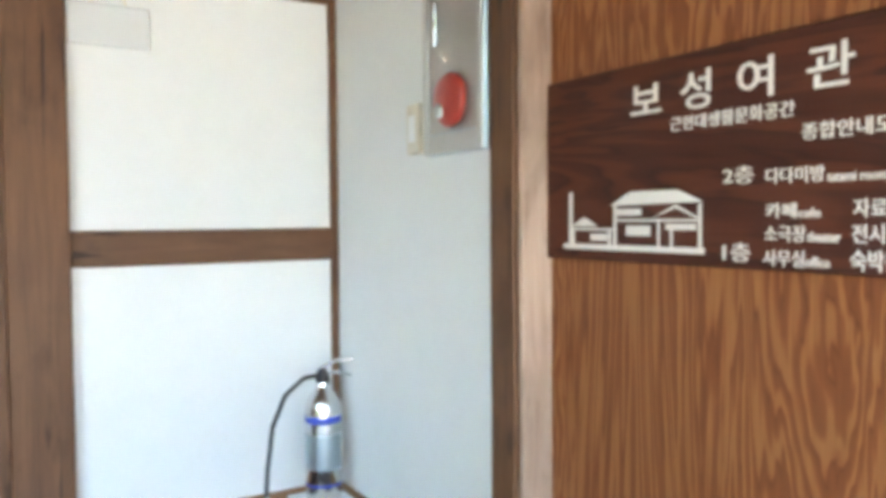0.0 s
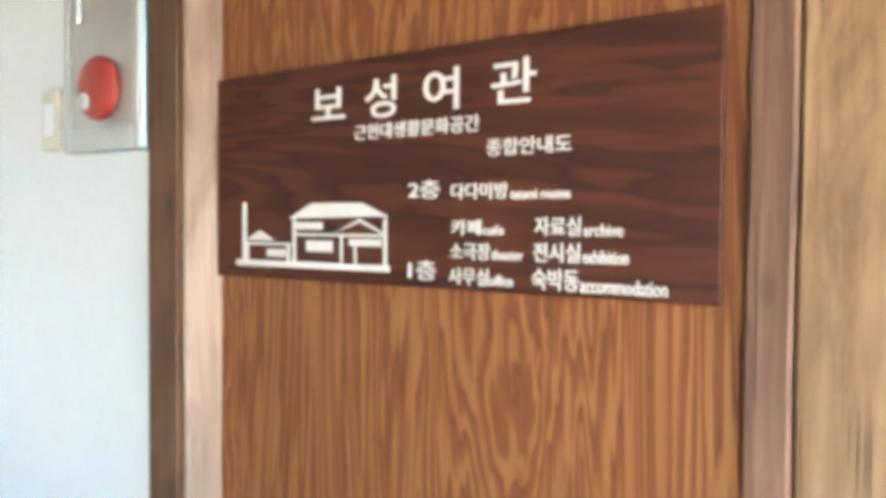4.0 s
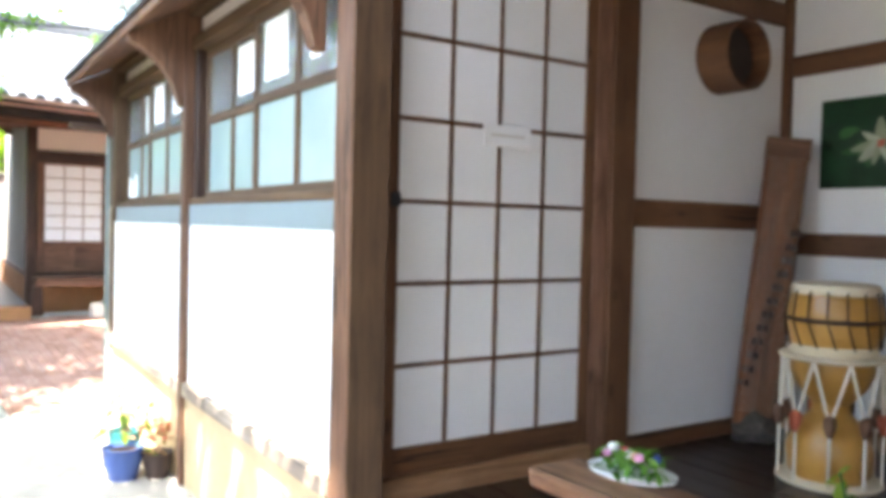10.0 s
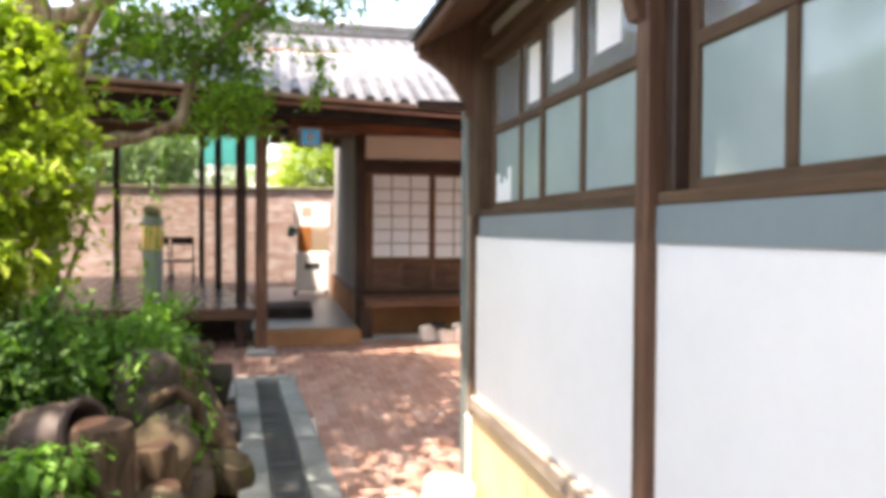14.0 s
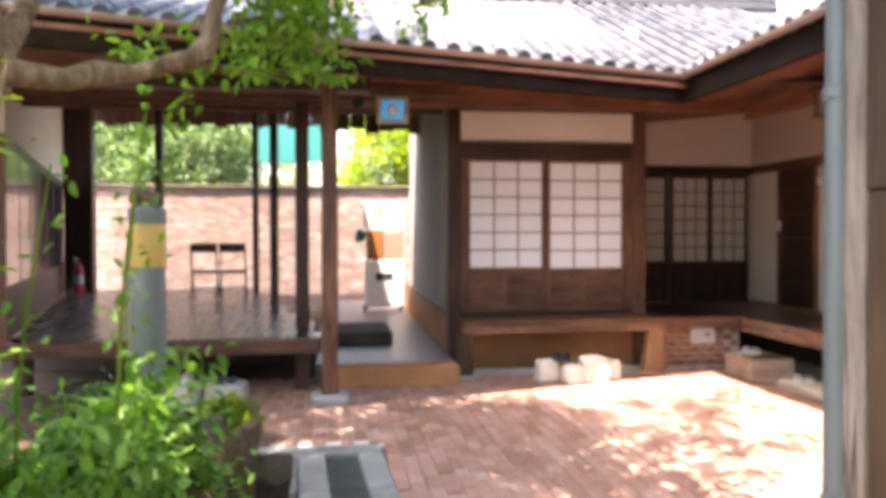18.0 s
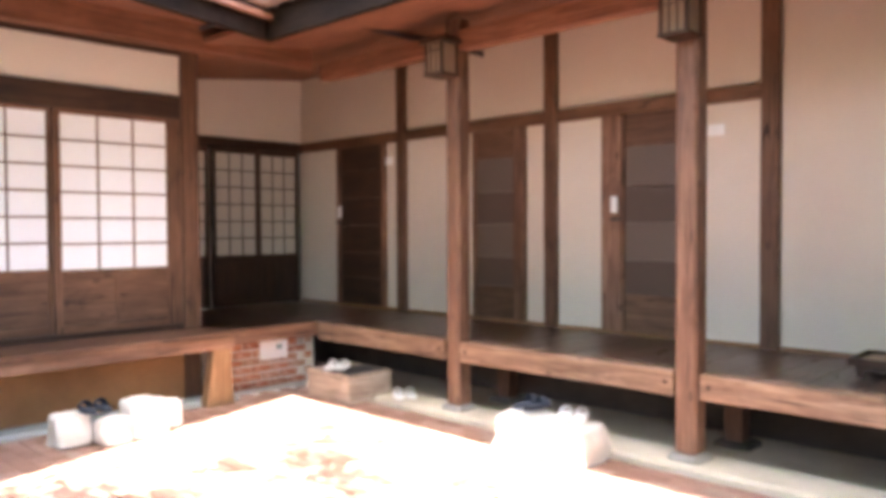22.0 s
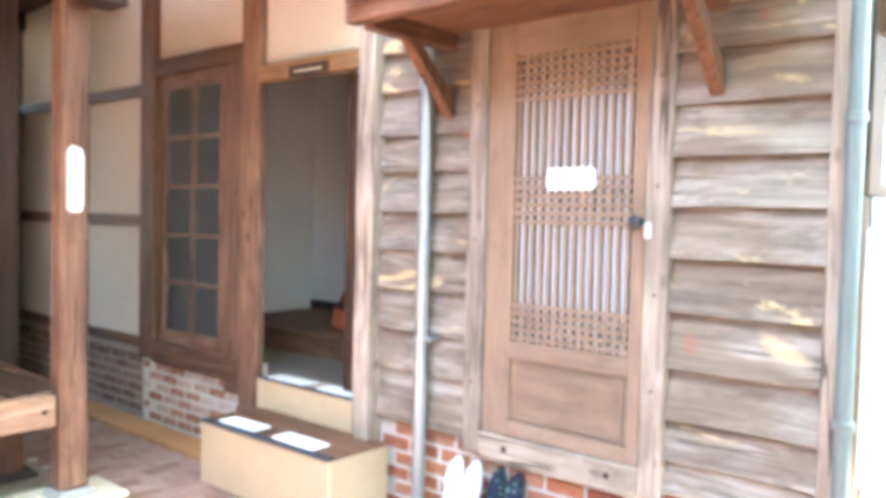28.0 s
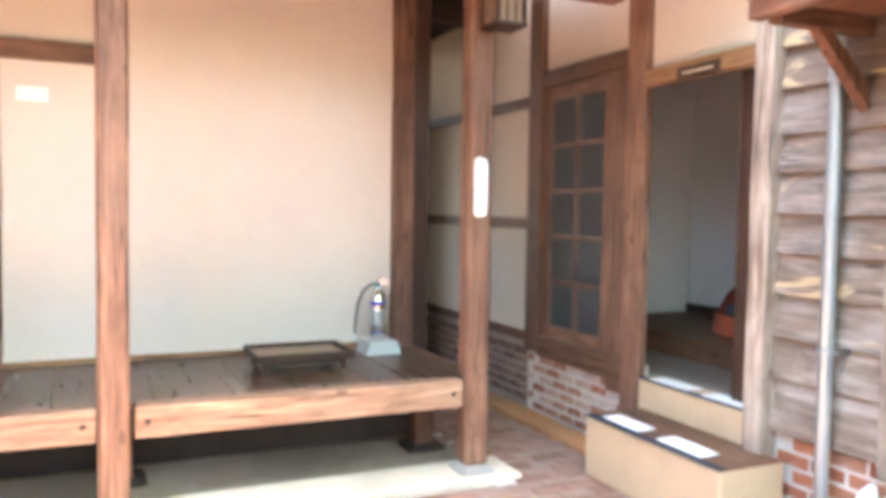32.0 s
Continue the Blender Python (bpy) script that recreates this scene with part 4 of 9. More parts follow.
wall("wall_under_hall", [((-15.6, -5.6, -0.05), (-15.5, -1.9, 0.40))], "dark_stone", "dark footing under the hall floor")
hall_posts = [(-14.35, -1.90, 0.075), (-17.15, -2.42, 0.06), (-20.2, -2.98, 0.055), (-21.0, -4.86, 0.07)]
for x, y, h in hall_posts:
    th = thing("hall_post", "near-black timber post of the open hall", "post", (x, y, 0.55), "posts of the open hall")
    timber("shaft", (x - h, y - h, 0.55), (x + h, y + h, 4.4 if x < -15 else 3.35), "dark", th, 0.008)
th = thing("veranda_post", "brown eave post on a low stone base beside the passage", "post", (-12.98, -1.585, 0.0), "posts of the verandas")
timber("shaft", (-13.06, -1.665, 0.075), (-12.90, -1.505, 3.12), "brown", th, 0.01)
solid("footing", (-13.17, -1.77, -0.05), (-12.79, -1.40, 0.075), "pale_concrete", th, 0.03)


def hall_edge(x):
    """The line of the hall's south wall, which runs askew."""
    return -4.74 - 0.25 * (-13.5 - x)


HX0, HX1 = -13.55, -21.0


def hall_block(bm, x0, x1, d, z0, z1):
    """A block along the south wall, d deep."""
    pts = [(x0, hall_edge(x0)), (x1, hall_edge(x1)), (x1, hall_edge(x1) - d), (x0, hall_edge(x0) - d)]
    return prism(bm, pts, z0, z1, "z")


wall_hall = tagged(part("wall_hall_south", hall_block(bmesh.new(), HX0, HX1, 0.12, 2.62, 4.40), "cream"), "cream plaster above the dark doors of the hall", "wall", kind="structure")
part("lintel", hall_block(bmesh.new(), HX0, HX1, 0.14, 2.50, 2.618), wood("dark", "x"), wall_hall)
for k in range(7):
    x0 = HX0 - k * (HX0 - HX1) / 7
    x1 = HX0 - (k + 1) * (HX0 - HX1) / 7
    part("stile", hall_block(bmesh.new(), x0, x0 - 0.09, 0.10, 0.55, 2.498), wood("brown", "z"), wall_hall)
    part("door_board", hall_block(bmesh.new(), x0 - 0.092, x1 + 0.002, 0.05, 0.55, 1.10), wood("dark", "x"), wall_hall)
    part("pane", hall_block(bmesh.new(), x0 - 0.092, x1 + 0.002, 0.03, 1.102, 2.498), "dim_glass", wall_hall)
th = thing("hall_post", "broad dark post at the far end of the hall", "post", (-21.05, -6.33, 0.55), "posts of the open hall")
timber("shaft", (-21.2, -6.60, 0.55), (-20.95, -6.08, 4.4), "dark", th, 0.01)

# --- eaves: soffits, fascia, gutters, tiled roofs
EX, EY, EZ = -13.20, 2.15, 3.25
SWING = 0.29


def swing(ob, back):
    """Turns an eave piece outwards: its front moves out the further south it runs, its back at x stays."""
    o = ob.matrix_basis.translation
    for v in ob.data.vertices:
        x, y = v.co.x + o.x, v.co.y + o.y
        v.co.x += SWING * max(0.0, EY - y) * min(1.0, max(0.0, (x - back) / (EX - back)))
    return ob


sof_w = tagged(swing(part("soffit_west", prism(bmesh.new(), [(EX + 0.02, EZ - 0.10), (EX + 0.02, EZ - 0.06), (-14.62, 3.42), (-14.62, 3.38)], -6.2, 2.4, "y"), wood("ceiling", "y")), -14.62), "red-brown boarded soffit under the eave", "ceiling", kind="structure")
sof_n = tagged(part("soffit_north", prism(bmesh.new(), [(EY - 0.02, EZ - 0.10), (EY - 0.02, EZ - 0.06), (NY, 3.47), (NY, 3.43)], -16.3, -7.25, "x"), wood("ceiling", "x")), "red-brown boarded soffit over the veranda", "ceiling", kind="structure")
swing(timber("fascia", (EX - 0.02, -6.2, EZ - 0.25), (EX + 0.03, EY - 0.05, EZ + 0.01), "smoked", sof_w), -14.62)
for x in (-13.33, -13.46, -13.6):
    z = EZ - 0.10 + (EX - x) * 0.197
    swing(timber("batten", (x - 0.03, -6.1, z - 0.06), (x + 0.03, -0.25, z + 0.005), "brown", sof_w), -14.62)
timber("fascia", (EX - 0.02, EY - 0.03, EZ - 0.25), (-7.25, EY + 0.02, EZ + 0.01), "smoked", sof_n)
timber("purlin", (-13.08, -6.2, 3.00), (-12.90, -1.2, 3.12), "dark", sof_w)
timber("purlin", (-14.36, -1.2, 3.09), (-14.20, 3.30, 3.34), "ceiling", sof_w)
timber("purlin", (-14.16, 3.34, 2.98), (-7.25, 3.48, 3.14), "ceiling", sof_n)
for x in (-13.75, -14.15, -14.55, -15.0):
    timber("batten", (x, -5.6, 3.10), (x + 0.07, -0.2, 3.20), "brown", sof_w)
for x in (-17.2, -19.4, -21.0):
    timber("tie_beam", (x, -5.6, 4.05), (x + 0.14, -0.2 if x > -18 else -1.75, 4.22), "dark", sof_w)
for y in (-5.0, -3.1, -1.75):
    timber("rafter", (-21.5, y, 4.22), (-15.1, y + 0.10, 4.34), "dark", sof_w)
tagged(solid("ceiling_passage_west", (-18.2, -1.73, 4.40), (-14.9, -0.1, 4.44), "ceiling"), "boarded ceiling of the covered passage", "ceiling", kind="structure")
tagged(solid("ceiling_hall", (-21.9, -6.9, 4.40), (-14.9, -1.75, 4.44), "ceiling"), "boarded ceiling of the open hall", "ceiling", kind="structure")
k = 0
yb = -6.8
while yb < -0.15:
    far = yb < -1.9
    timber("hanging_board", (-21.75 if far else -18.18, yb, (3.80 if far else 3.27) + 0.035 * (k % 3)), (-21.70 if far else -18.13, yb + 0.235, 4.40), "brown", sof_w)
    yb += 0.24
    k += 1
wall("wall_hall_upper", [((-15.0, -5.6, 3.40), (-14.9, -0.1, 4.40))], "inner_plaster", "plain plaster above the hall opening")

bm = bmesh.new()
prism(bm, [(EX + 0.05, EZ + 0.0), (EX + 0.05, EZ + 0.05), (-17.6, 5.35), (-22.3, 4.85), (-22.3, 4.75), (-17.6, 5.2)], -6.95, -1.75, "y")
for y0, y1 in ((-1.75, EY), (EY, 9.0)):
    prism(bm, [(EX + 0.05, EZ + 0.0), (EX + 0.05, EZ + 0.05), (-17.6, 5.35), (-18.2, 5.25), (-18.2, 5.12), (-17.6, 5.2)], y0, y1, "y")
roof_w = tagged(swing(part("roof_west", bm, "roof_tile"), -17.6), "grey tiled roof of the west building", "roof", kind="structure")
bm = bmesh.new()
for k, half in enumerate((0.17, 0.15, 0.13)):
    box(bm, (-17.6 - half, -6.9, 5.31 + 0.06 * k), (-17.6 + half, 5.75, 5.365 + 0.06 * k), 0.008)
tube(bm, [(-17.6, -6.95, 5.53), (-17.6, 5.78, 5.53)], 0.085, 12)
part("ridge", bm, "roof_tile", roof_w, "stacked ridge tiles")
bm = bmesh.new()
prism(bm, [(EY - 0.05, EZ + 0.0), (EY - 0.05, EZ + 0.05), (6.2, 5.25), (7.5, 4.7), (7.5, 4.6), (6.2, 5.1)], -17.6, -7.98, "x")
roof_n = tagged(part("roof_north", bm, "roof_tile"), "grey tiled roof of the north building", "roof", kind="structure")

# passage between the houses
end_w = wall("wall_passage_end", [((-8.3, 9.4, 0.0), (-7.0, 9.5, 1.60)), ((-7.85, 9.4, 1.60), (-7.0, 9.5, 2.08)), ((-8.3, 9.4, 2.42), (-7.0, 9.5, 3.03)), ((-7.28, 9.4, 2.08), (-7.0, 9.5, 2.42)), ((-8.3, 9.4, 3.36), (-7.0, 9.5, 3.398)), ((-10.6, 9.4, 0.0), (-8.3, 9.5, 1.70)), ((-10.6, 9.4, 2.42), (-8.3, 9.5, 3.03)), ((-10.7, 7.0, 0.0), (-10.6, 9.5, 3.398))], "ochre", "dim ochre end wall of the passage with two openings to the sky")
for z in (2.50, 2.68, 2.86):
    timber("slat", (-8.2, 9.34, z), (-7.2, 9.395, z + 0.07), "dark", end_w)
ceil_p = tagged(wall("ceiling_passage", [((-8.3, 4.75, 3.40), (-7.0, 9.55, 3.45)), ((-10.7, 7.0, 3.40), (-8.3, 9.55, 3.45))], wood("dark", "y"), "dim boarded ceiling of the narrow passage"), category="ceiling")
for y in (5.4, 6.82, 8.1):
    timber("cross_beam", (-8.2, y, 3.24), (-7.13, y + 0.14, 3.398), "dark", ceil_p)

# ---- things: builders shared by the spaces ----
def span(axis, plane, a0, a1, d0, d1, z0, z1):
    """Corners of a block on a wall: a runs along the wall, d out of its plane."""
    if axis == "y":
        return (a0, plane + d0, z0), (a1, plane + d1, z1)
    return (plane + d0, a0, z0), (plane + d1, a1, z1)


def lattice_screen(name, label, category, axis, plane, a0, a1, z0, z1, glass, cols, rows, kind, pane, lower=(), depth=0.034, bar=0.018, group="", base=None):
    """A sliding screen: stiles, rails, a lattice in front of its sheet, and lower boards between mullions."""
    g0, g1, gz0, gz1 = glass
    mid = (a0 + a1) / 2
    at = (mid, plane, z0) if axis == "y" else (plane, mid, z0)
    th = thing(name, label, category, at, group)
    h = depth / 2

    def blk(nm, p0, p1, d, q0, q1, mat, lab="", c=0.003):
        lo, hi = span(axis, plane, p0, p1, -d, d, q0, q1)
        return solid(nm, lo, hi, mat, th, c, lab)

    blk("stile", a0, g0, h, z0, z1, kind)
    blk("stile", g1, a1, h, z0, z1, kind)
    blk("top_rail", g0, g1, h, gz1, z1, kind)
    blk("lock_rail" if lower else "bottom_rail", g0, g1, h, gz0 - (0.085 if lower else gz0 - z0), gz0, kind)
    if lower:
        blk("bottom_rail", g0, g1, h, z0, z0 + 0.07, kind)
        edges = [g0, *lower, g1]
        for m in lower:
            blk("mullion", m - 0.02, m + 0.02, h * 0.95, z0 + 0.07, gz0 - 0.085, kind)
        for p0, p1 in zip(edges, edges[1:]):
            blk("board", p0 + (0.02 if p0 in lower else 0), p1 - (0.02 if p1 in lower else 0), h * 0.35, z0 + 0.07, gz0 - 0.085, "board" if kind == "honey" else kind)
    lo, hi = span(axis, plane, g0, g1, -0.003, 0.003, gz0, gz1)
    solid("pane", lo, hi, pane, th, 0.0005)
    for k in range(1, cols):
        a = g0 + (g1 - g0) * k / cols
        blk("lattice_bar", a - bar / 2, a + bar / 2, 0.012, gz0, gz1, kind, c=0.002)
    for k in range(1, rows):
        z = gz0 + (gz1 - gz0) * k / rows
        blk("lattice_bar", g0, g1, 0.0135, z - bar / 2, z + bar / 2, kind, c=0.002)
    return th


def words(text, size, m, material, parent, name="lettering", depth=0.0015, bold=0.0):
    """Raised lettering in the built-in font."""
    cu = bpy.data.curves.new(name, "FONT")
    cu.body, cu.size, cu.extrude, cu.offset, cu.resolution_u = text, size, depth, bold, 3
    tmp = new("lettering", cu)
    dg = bpy.context.evaluated_depsgraph_get()
    dg.update()
    me = bpy.data.meshes.new_from_object(tmp.evaluated_get(dg))
    bpy.data.objects.remove(tmp)
    me.name = name
    me.materials.clear()
    me.materials.append(MATS[material])
    ob = new(name, me)
    ob.matrix_basis = m
    return under(ob, parent)


def rock(bm, at, size, seed, rough=0.22, sub=2):
    """A worn stone."""
    r = random.Random(seed)
    got = bmesh.ops.create_icosphere(bm, subdivisions=sub, radius=1.0)
    off = Vector((r.uniform(-50, 50), r.uniform(-50, 50), r.uniform(-50, 50)))
    turn = Euler((r.uniform(-0.3, 0.3), r.uniform(-0.3, 0.3), r.uniform(0, 6.3))).to_matrix()
    cuts = [(Vector((r.gauss(0, 1), r.gauss(0, 1), r.gauss(0, 0.8))).normalized(), r.uniform(0.70, 0.95)) for _ in range(9 if sub > 2 else 0)]
    for v in got["verts"]:
        p = v.co.copy()
        p = Vector([math.copysign(abs(c) ** 0.72, c) for c in p])
        p *= 1 + rough * noise.noise(p * 1.3 + off) + 0.35 * rough * noise.noise(p * 3.6 + off)
        for n, d in cuts:
            over = p.dot(n) - d
            if over > 0:
                p -= n * over * 0.88
        p = Vector((p.x * size[0], p.y * size[1], p.z * size[2]))
        v.co = turn @ p + Vector(at)
    return bm


def leaves(bm_or_none, spots, size, seed, droop=0.3, long=1.6):
    """Vertices and faces of many small bent leaves at the spots."""
    r = np.random.RandomState(seed)
    n = len(spots)
    spots = np.asarray(spots, float)
    yaw = r.uniform(0, 2 * np.pi, n)
    pitch = r.uniform(-0.9, 0.5, n) - droop
    s = size * r.uniform(0.6, 1.35, n)
    d = np.stack([np.cos(yaw) * np.cos(pitch), np.sin(yaw) * np.cos(pitch), np.sin(pitch)], 1)
    up = np.stack([r.uniform(-0.5, 0.5, n), r.uniform(-0.5, 0.5, n), np.ones(n)], 1)
    side = np.cross(d, up)
    side /= np.linalg.norm(side, axis=1)[:, None]
    nrm = np.cross(side, d)
    s = s[:, None]
    a = spots
    c = spots + d * s * long * 0.98 - nrm * s * 0.22
    rim = []
    for way in (1, -1):
        rim.append(spots + d * s * long * 0.28 + side * s * 0.36 * way + nrm * s * 0.07)
        rim.append(spots + d * s * long * 0.66 + side * s * 0.33 * way - nrm * s * 0.03)
    verts = np.stack([a, rim[0], rim[1], c, rim[3], rim[2]], 1).reshape(-1, 3)
    i = np.arange(n)[:, None] * 6
    faces = np.concatenate([np.concatenate([i, i + 1, i + 2, i + 3], 1), np.concatenate([i, i + 3, i + 4, i + 5], 1)], 0)
    return verts, faces


def leaf_part(name, spots, size, seed, material, parent, label="", droop=0.3, long=1.6, kind=""):
    verts, faces = leaves(None, spots, size, seed, droop, long)
    origin = verts.mean(0)
    me = bpy.data.meshes.new(name)
    me.from_pydata((verts - origin).tolist(), [], faces.tolist())
    me.materials.append(MATS[material])
    ob = new(name, me)
    ob.matrix_basis = Matrix.Translation(origin)
    under(ob, parent)
    return tagged(ob, label, kind=kind)


def extinguisher(at, hose_side, reach=1.0, k=1.0, skin="steel", label="steel fire extinguisher with blue bands and a black hose"):
    """A steel fire extinguisher with its valve, levers and hose."""
    x, y, z = at
    th = thing("fire_extinguisher", label, "extinguisher", (x, y, z), "fire extinguishers")

    def turned(pairs):
        return [(r * k, h * k) for r, h in pairs]

    def at_points(pairs):
        return [(x + u * k, y + v * k, z + h * k) for u, v, h in pairs]

    body = part("body", lathe(bmesh.new(), turned([(0.055, 0), (0.063, 0.012), (0.063, 0.32), (0.058, 0.35), (0.038, 0.38), (0.025, 0.40), (0.023, 0.415)]), 24, (x, y, z)), skin, th, smooth=True)
    for z0, z1 in ((0.28, 0.304), (0.06, 0.068)):
        part("band", lathe(bmesh.new(), turned([(0.0638, z0), (0.0643, z0 + 0.003), (0.0643, z1 - 0.003), (0.0638, z1)]), 24, (x, y, z)), "blue_paint", body, "blue band", True)
    part("label", lathe(bmesh.new(), turned([(0.0634, 0.12), (0.0636, 0.122), (0.0636, 0.238), (0.0634, 0.24)]), 24, (x, y, z)), "zinc", body, "worn silver label", True)
    part("valve", lathe(bmesh.new(), turned([(0.021, 0.41), (0.025, 0.42), (0.021, 0.448), (0.012, 0.465)]), 14, (x, y, z)), "iron", th, smooth=True)
    part("lever", tube(bmesh.new(), at_points([(-0.01, 0, 0.46), (0.04, -0.02, 0.49), (0.10, -0.035, 0.492)]), 0.007, 6), "steel", th)
    part("carry_handle", tube(bmesh.new(), at_points([(0, 0, 0.445), (0.05, -0.02, 0.45), (0.095, -0.035, 0.435)]), 0.007, 6), "steel", th)
    s = hose_side * reach
    pts = at_points([(0, 0, 0.44), (s * 0.06, -0.01, 0.44), (s * 0.12, -0.02, 0.39), (s * 0.16, -0.025, 0.29), (s * 0.178, -0.028, 0.14), (s * 0.182, -0.03, 0.06)])
    part("hose", tube(bmesh.new(), pts, 0.0095, 8), "black_rubber", th, smooth=True)
    part("nozzle", tube(bmesh.new(), [pts[-1], (pts[-1][0], pts[-1][1], z)], [0.011, 0.014], 8), "acrylic", th)
    return th


# ---- the alcove ----
door_pair = []
for k, (a0, a1, g0, g1, d) in enumerate(((-1.50, -0.435, -1.40, -0.51, 0.045), (-0.52, 0.58, -0.42, 0.49, 0.0))):
    th = lattice_screen("sliding_door", "brown wooden sliding door with frosted panes and lower boards, closed", "door", "y", B + d, a0, a1, 0.587, 2.84,
                        (g0, g1, 1.205, 2.735), 4, 5, "honey", "grey_white", [(g0 + g1) / 2 - 0.02], group="sliding doors of the alcove")
    door_pair.append(th)
part("lock", box(bmesh.new(), (-0.505, B - 0.034, 1.72), (-0.445, B - 0.017, 1.89), 0.006), "white_paint", door_pair[1], "white plastic door lock")
for z in (1.60, 1.67):
    ob = part("key_cylinder", lathe(bmesh.new(), [(0.016, 0), (0.016, 0.012), (0.01, 0.016)], 12), "steel", door_pair[1])
    ob.matrix_basis = Matrix.Translation((-0.475, B - 0.017, z)) @ pose(0, 0, 0, 90, 0, 0)
for x in (-1.45, 0.535):
    part("finger_pull", box(bmesh.new(), (x - 0.02, B - 0.021 + (0.045 if x < -1 else 0), 1.56), (x + 0.02, B - 0.016 + (0.045 if x < -1 else 0), 1.64), 0.002), wood("dark", "z"), door_pair[0 if x < -1 else 1], "dark recessed finger pull")
part("notice", box(bmesh.new(), (0.37, B - 0.0155, 1.52), (0.485, B - 0.0138, 1.70), 0.0005), "plaque_grey", door_pair[1], "blank white paper notice")
part("notice", box(bmesh.new(), (-0.405, B - 0.0155, 1.62), (-0.29, B - 0.0138, 1.77), 0.0005), "plaque_grey", door_pair[1], "blank white paper notice")

side_door = lattice_screen("glazed_door", "brown wooden door with a grid of frosted panes, closed", "door", "x", L + 0.01, -0.04, 1.20, 0.568, 2.80, (0.10, 1.14, 0.685, 2.765), 4, 6, "honey", "door_pane")
part("door_plate", box(bmesh.new(), (L + 0.025, 0.52, 1.985), (L + 0.035, 0.79, 2.085), 0.004), "white_paint", side_door, "small white name plate")
part("plate_writing", box(bmesh.new(), (L + 0.0352, 0.56, 2.032), (L + 0.0358, 0.75, 2.042), 0.0002), "dim_paper", side_door)
part("hinge_pin", box(bmesh.new(), (L + 0.02, 0.06, 1.70), (L + 0.05, 0.10, 1.76), 0.006), "iron", side_door)

# the inn's sign board
sign = thing("sign_board", "dark red-brown wooden sign with white letters and a house drawing", "sign", (1.885, 0.86, 1.557))
b = box(bmesh.new(), (1.884, 0.24, 1.557), (1.904, 1.483, 2.047), 0.003)
part("board", b, "sign_board", sign, origin=(1.884, 0.24, 1.557))
SIGN = [
    ("보", 1.155, 1.922, 0.099, 0.070), ("성", 0.998, 1.915, 0.086, 0.088), ("여", 0.841, 1.919, 0.087, 0.084), ("관", 0.679, 1.919, 0.097, 0.084),
    ("근현대생활문화공간", 1.027, 1.871, 0.322, 0.033), ("종합안내도", 0.688, 1.821, 0.180, 0.033),
    ("2층", 0.877, 1.741, 0.078, 0.038), ("다다미방", 0.769, 1.738, 0.130, 0.032), ("tatami rooms", 0.634, 1.737, 0.125, 0.018),
    ("카페", 0.769, 1.667, 0.070, 0.031), ("cafe", 0.694, 1.668, 0.047, 0.019), ("자료실", 0.581, 1.668, 0.094, 0.035), ("archive", 0.482, 1.668, 0.075, 0.022),
    ("소극장", 0.771, 1.618, 0.093, 0.034), ("theater", 0.675, 1.620, 0.070, 0.020), ("전시실", 0.583, 1.619, 0.095, 0.036), ("exhibition", 0.483, 1.619, 0.086, 0.024),
    ("1층", 0.876, 1.573, 0.070, 0.041), ("사무실", 0.774, 1.568, 0.094, 0.034), ("office", 0.678, 1.570, 0.051, 0.020), ("숙박동", 0.585, 1.567, 0.095, 0.040), ("accommodation", 0.487, 1.566, 0.160, 0.026),
]
for text, y, z, wide, high in SIGN:
    ob = words(text, 0.1, Matrix.Identity(4), "sign_letter", None, "lettering", 0.006, 0.0009)
    co = np.array([v.co for v in ob.data.vertices])
    lo, hi = co.min(0), co.max(0)
    sx, sy = wide / (hi[0] - lo[0]), high / (hi[1] - lo[1])
    for v in ob.data.vertices:
        v.co = ((v.co.x - lo[0]) * sx, (v.co.y - lo[1]) * sy, v.co.z * 0.2)
    ob.matrix_basis = Matrix.Translation((1.8828, y, z)) @ pose(0, 0, 0, 90, 0, -90)
    under(ob, sign)


def sign_shape(nm, pts):
    b = prism(bmesh.new(), pts, 1.8815, 1.8838, "x")
    part(nm, b, "sign_letter", sign)


def sign_bar(nm, y0, y1, z0, z1):
    sign_shape(nm, [(y0, z0), (y1, z0), (y1, z1), (y0, z1)])


sign_shape("drawn_roof", [(1.228, 1.700), (1.155, 1.735), (1.005, 1.735), (0.930, 1.704), (1.0, 1.704)])
sign_shape("drawn_gable", [(1.085, 1.668), (1.075, 1.672), (1.010, 1.700), (0.940, 1.668), (0.950, 1.668), (1.010, 1.692)])
sign_bar("drawn_ground", 0.927, 1.408, 1.586, 1.600)
sign_bar("drawn_chimney", 1.374, 1.386, 1.60, 1.739)
for y0, y1, z0, z1 in ((0.935, 1.215, 1.660, 1.666), (1.205, 1.215, 1.60, 1.70), (0.935, 0.943, 1.60, 1.70), (1.06, 1.066, 1.60, 1.66), (1.09, 1.17, 1.625, 1.650), (0.95, 1.04, 1.640, 1.655), (1.02, 1.026, 1.60, 1.64), (1.12, 1.215, 1.675, 1.692)):
    sign_bar("drawn_line", y0, y1, z0, z1)
sign_shape("drawn_roof", [(1.375, 1.648), (1.325, 1.672), (1.275, 1.648)])
for y0, y1, z0, z1 in ((1.22, 1.385, 1.637, 1.643), (1.365, 1.373, 1.60, 1.64), (1.225, 1.235, 1.60, 1.64), (1.24, 1.30, 1.61, 1.628)):
    sign_bar("drawn_line", y0, y1, z0, z1)

# fire alarm box on the right wall
alarm = thing("fire_alarm", "tall grey metal fire alarm box with a red bell", "alarm", (1.79, 1.82, 1.87))
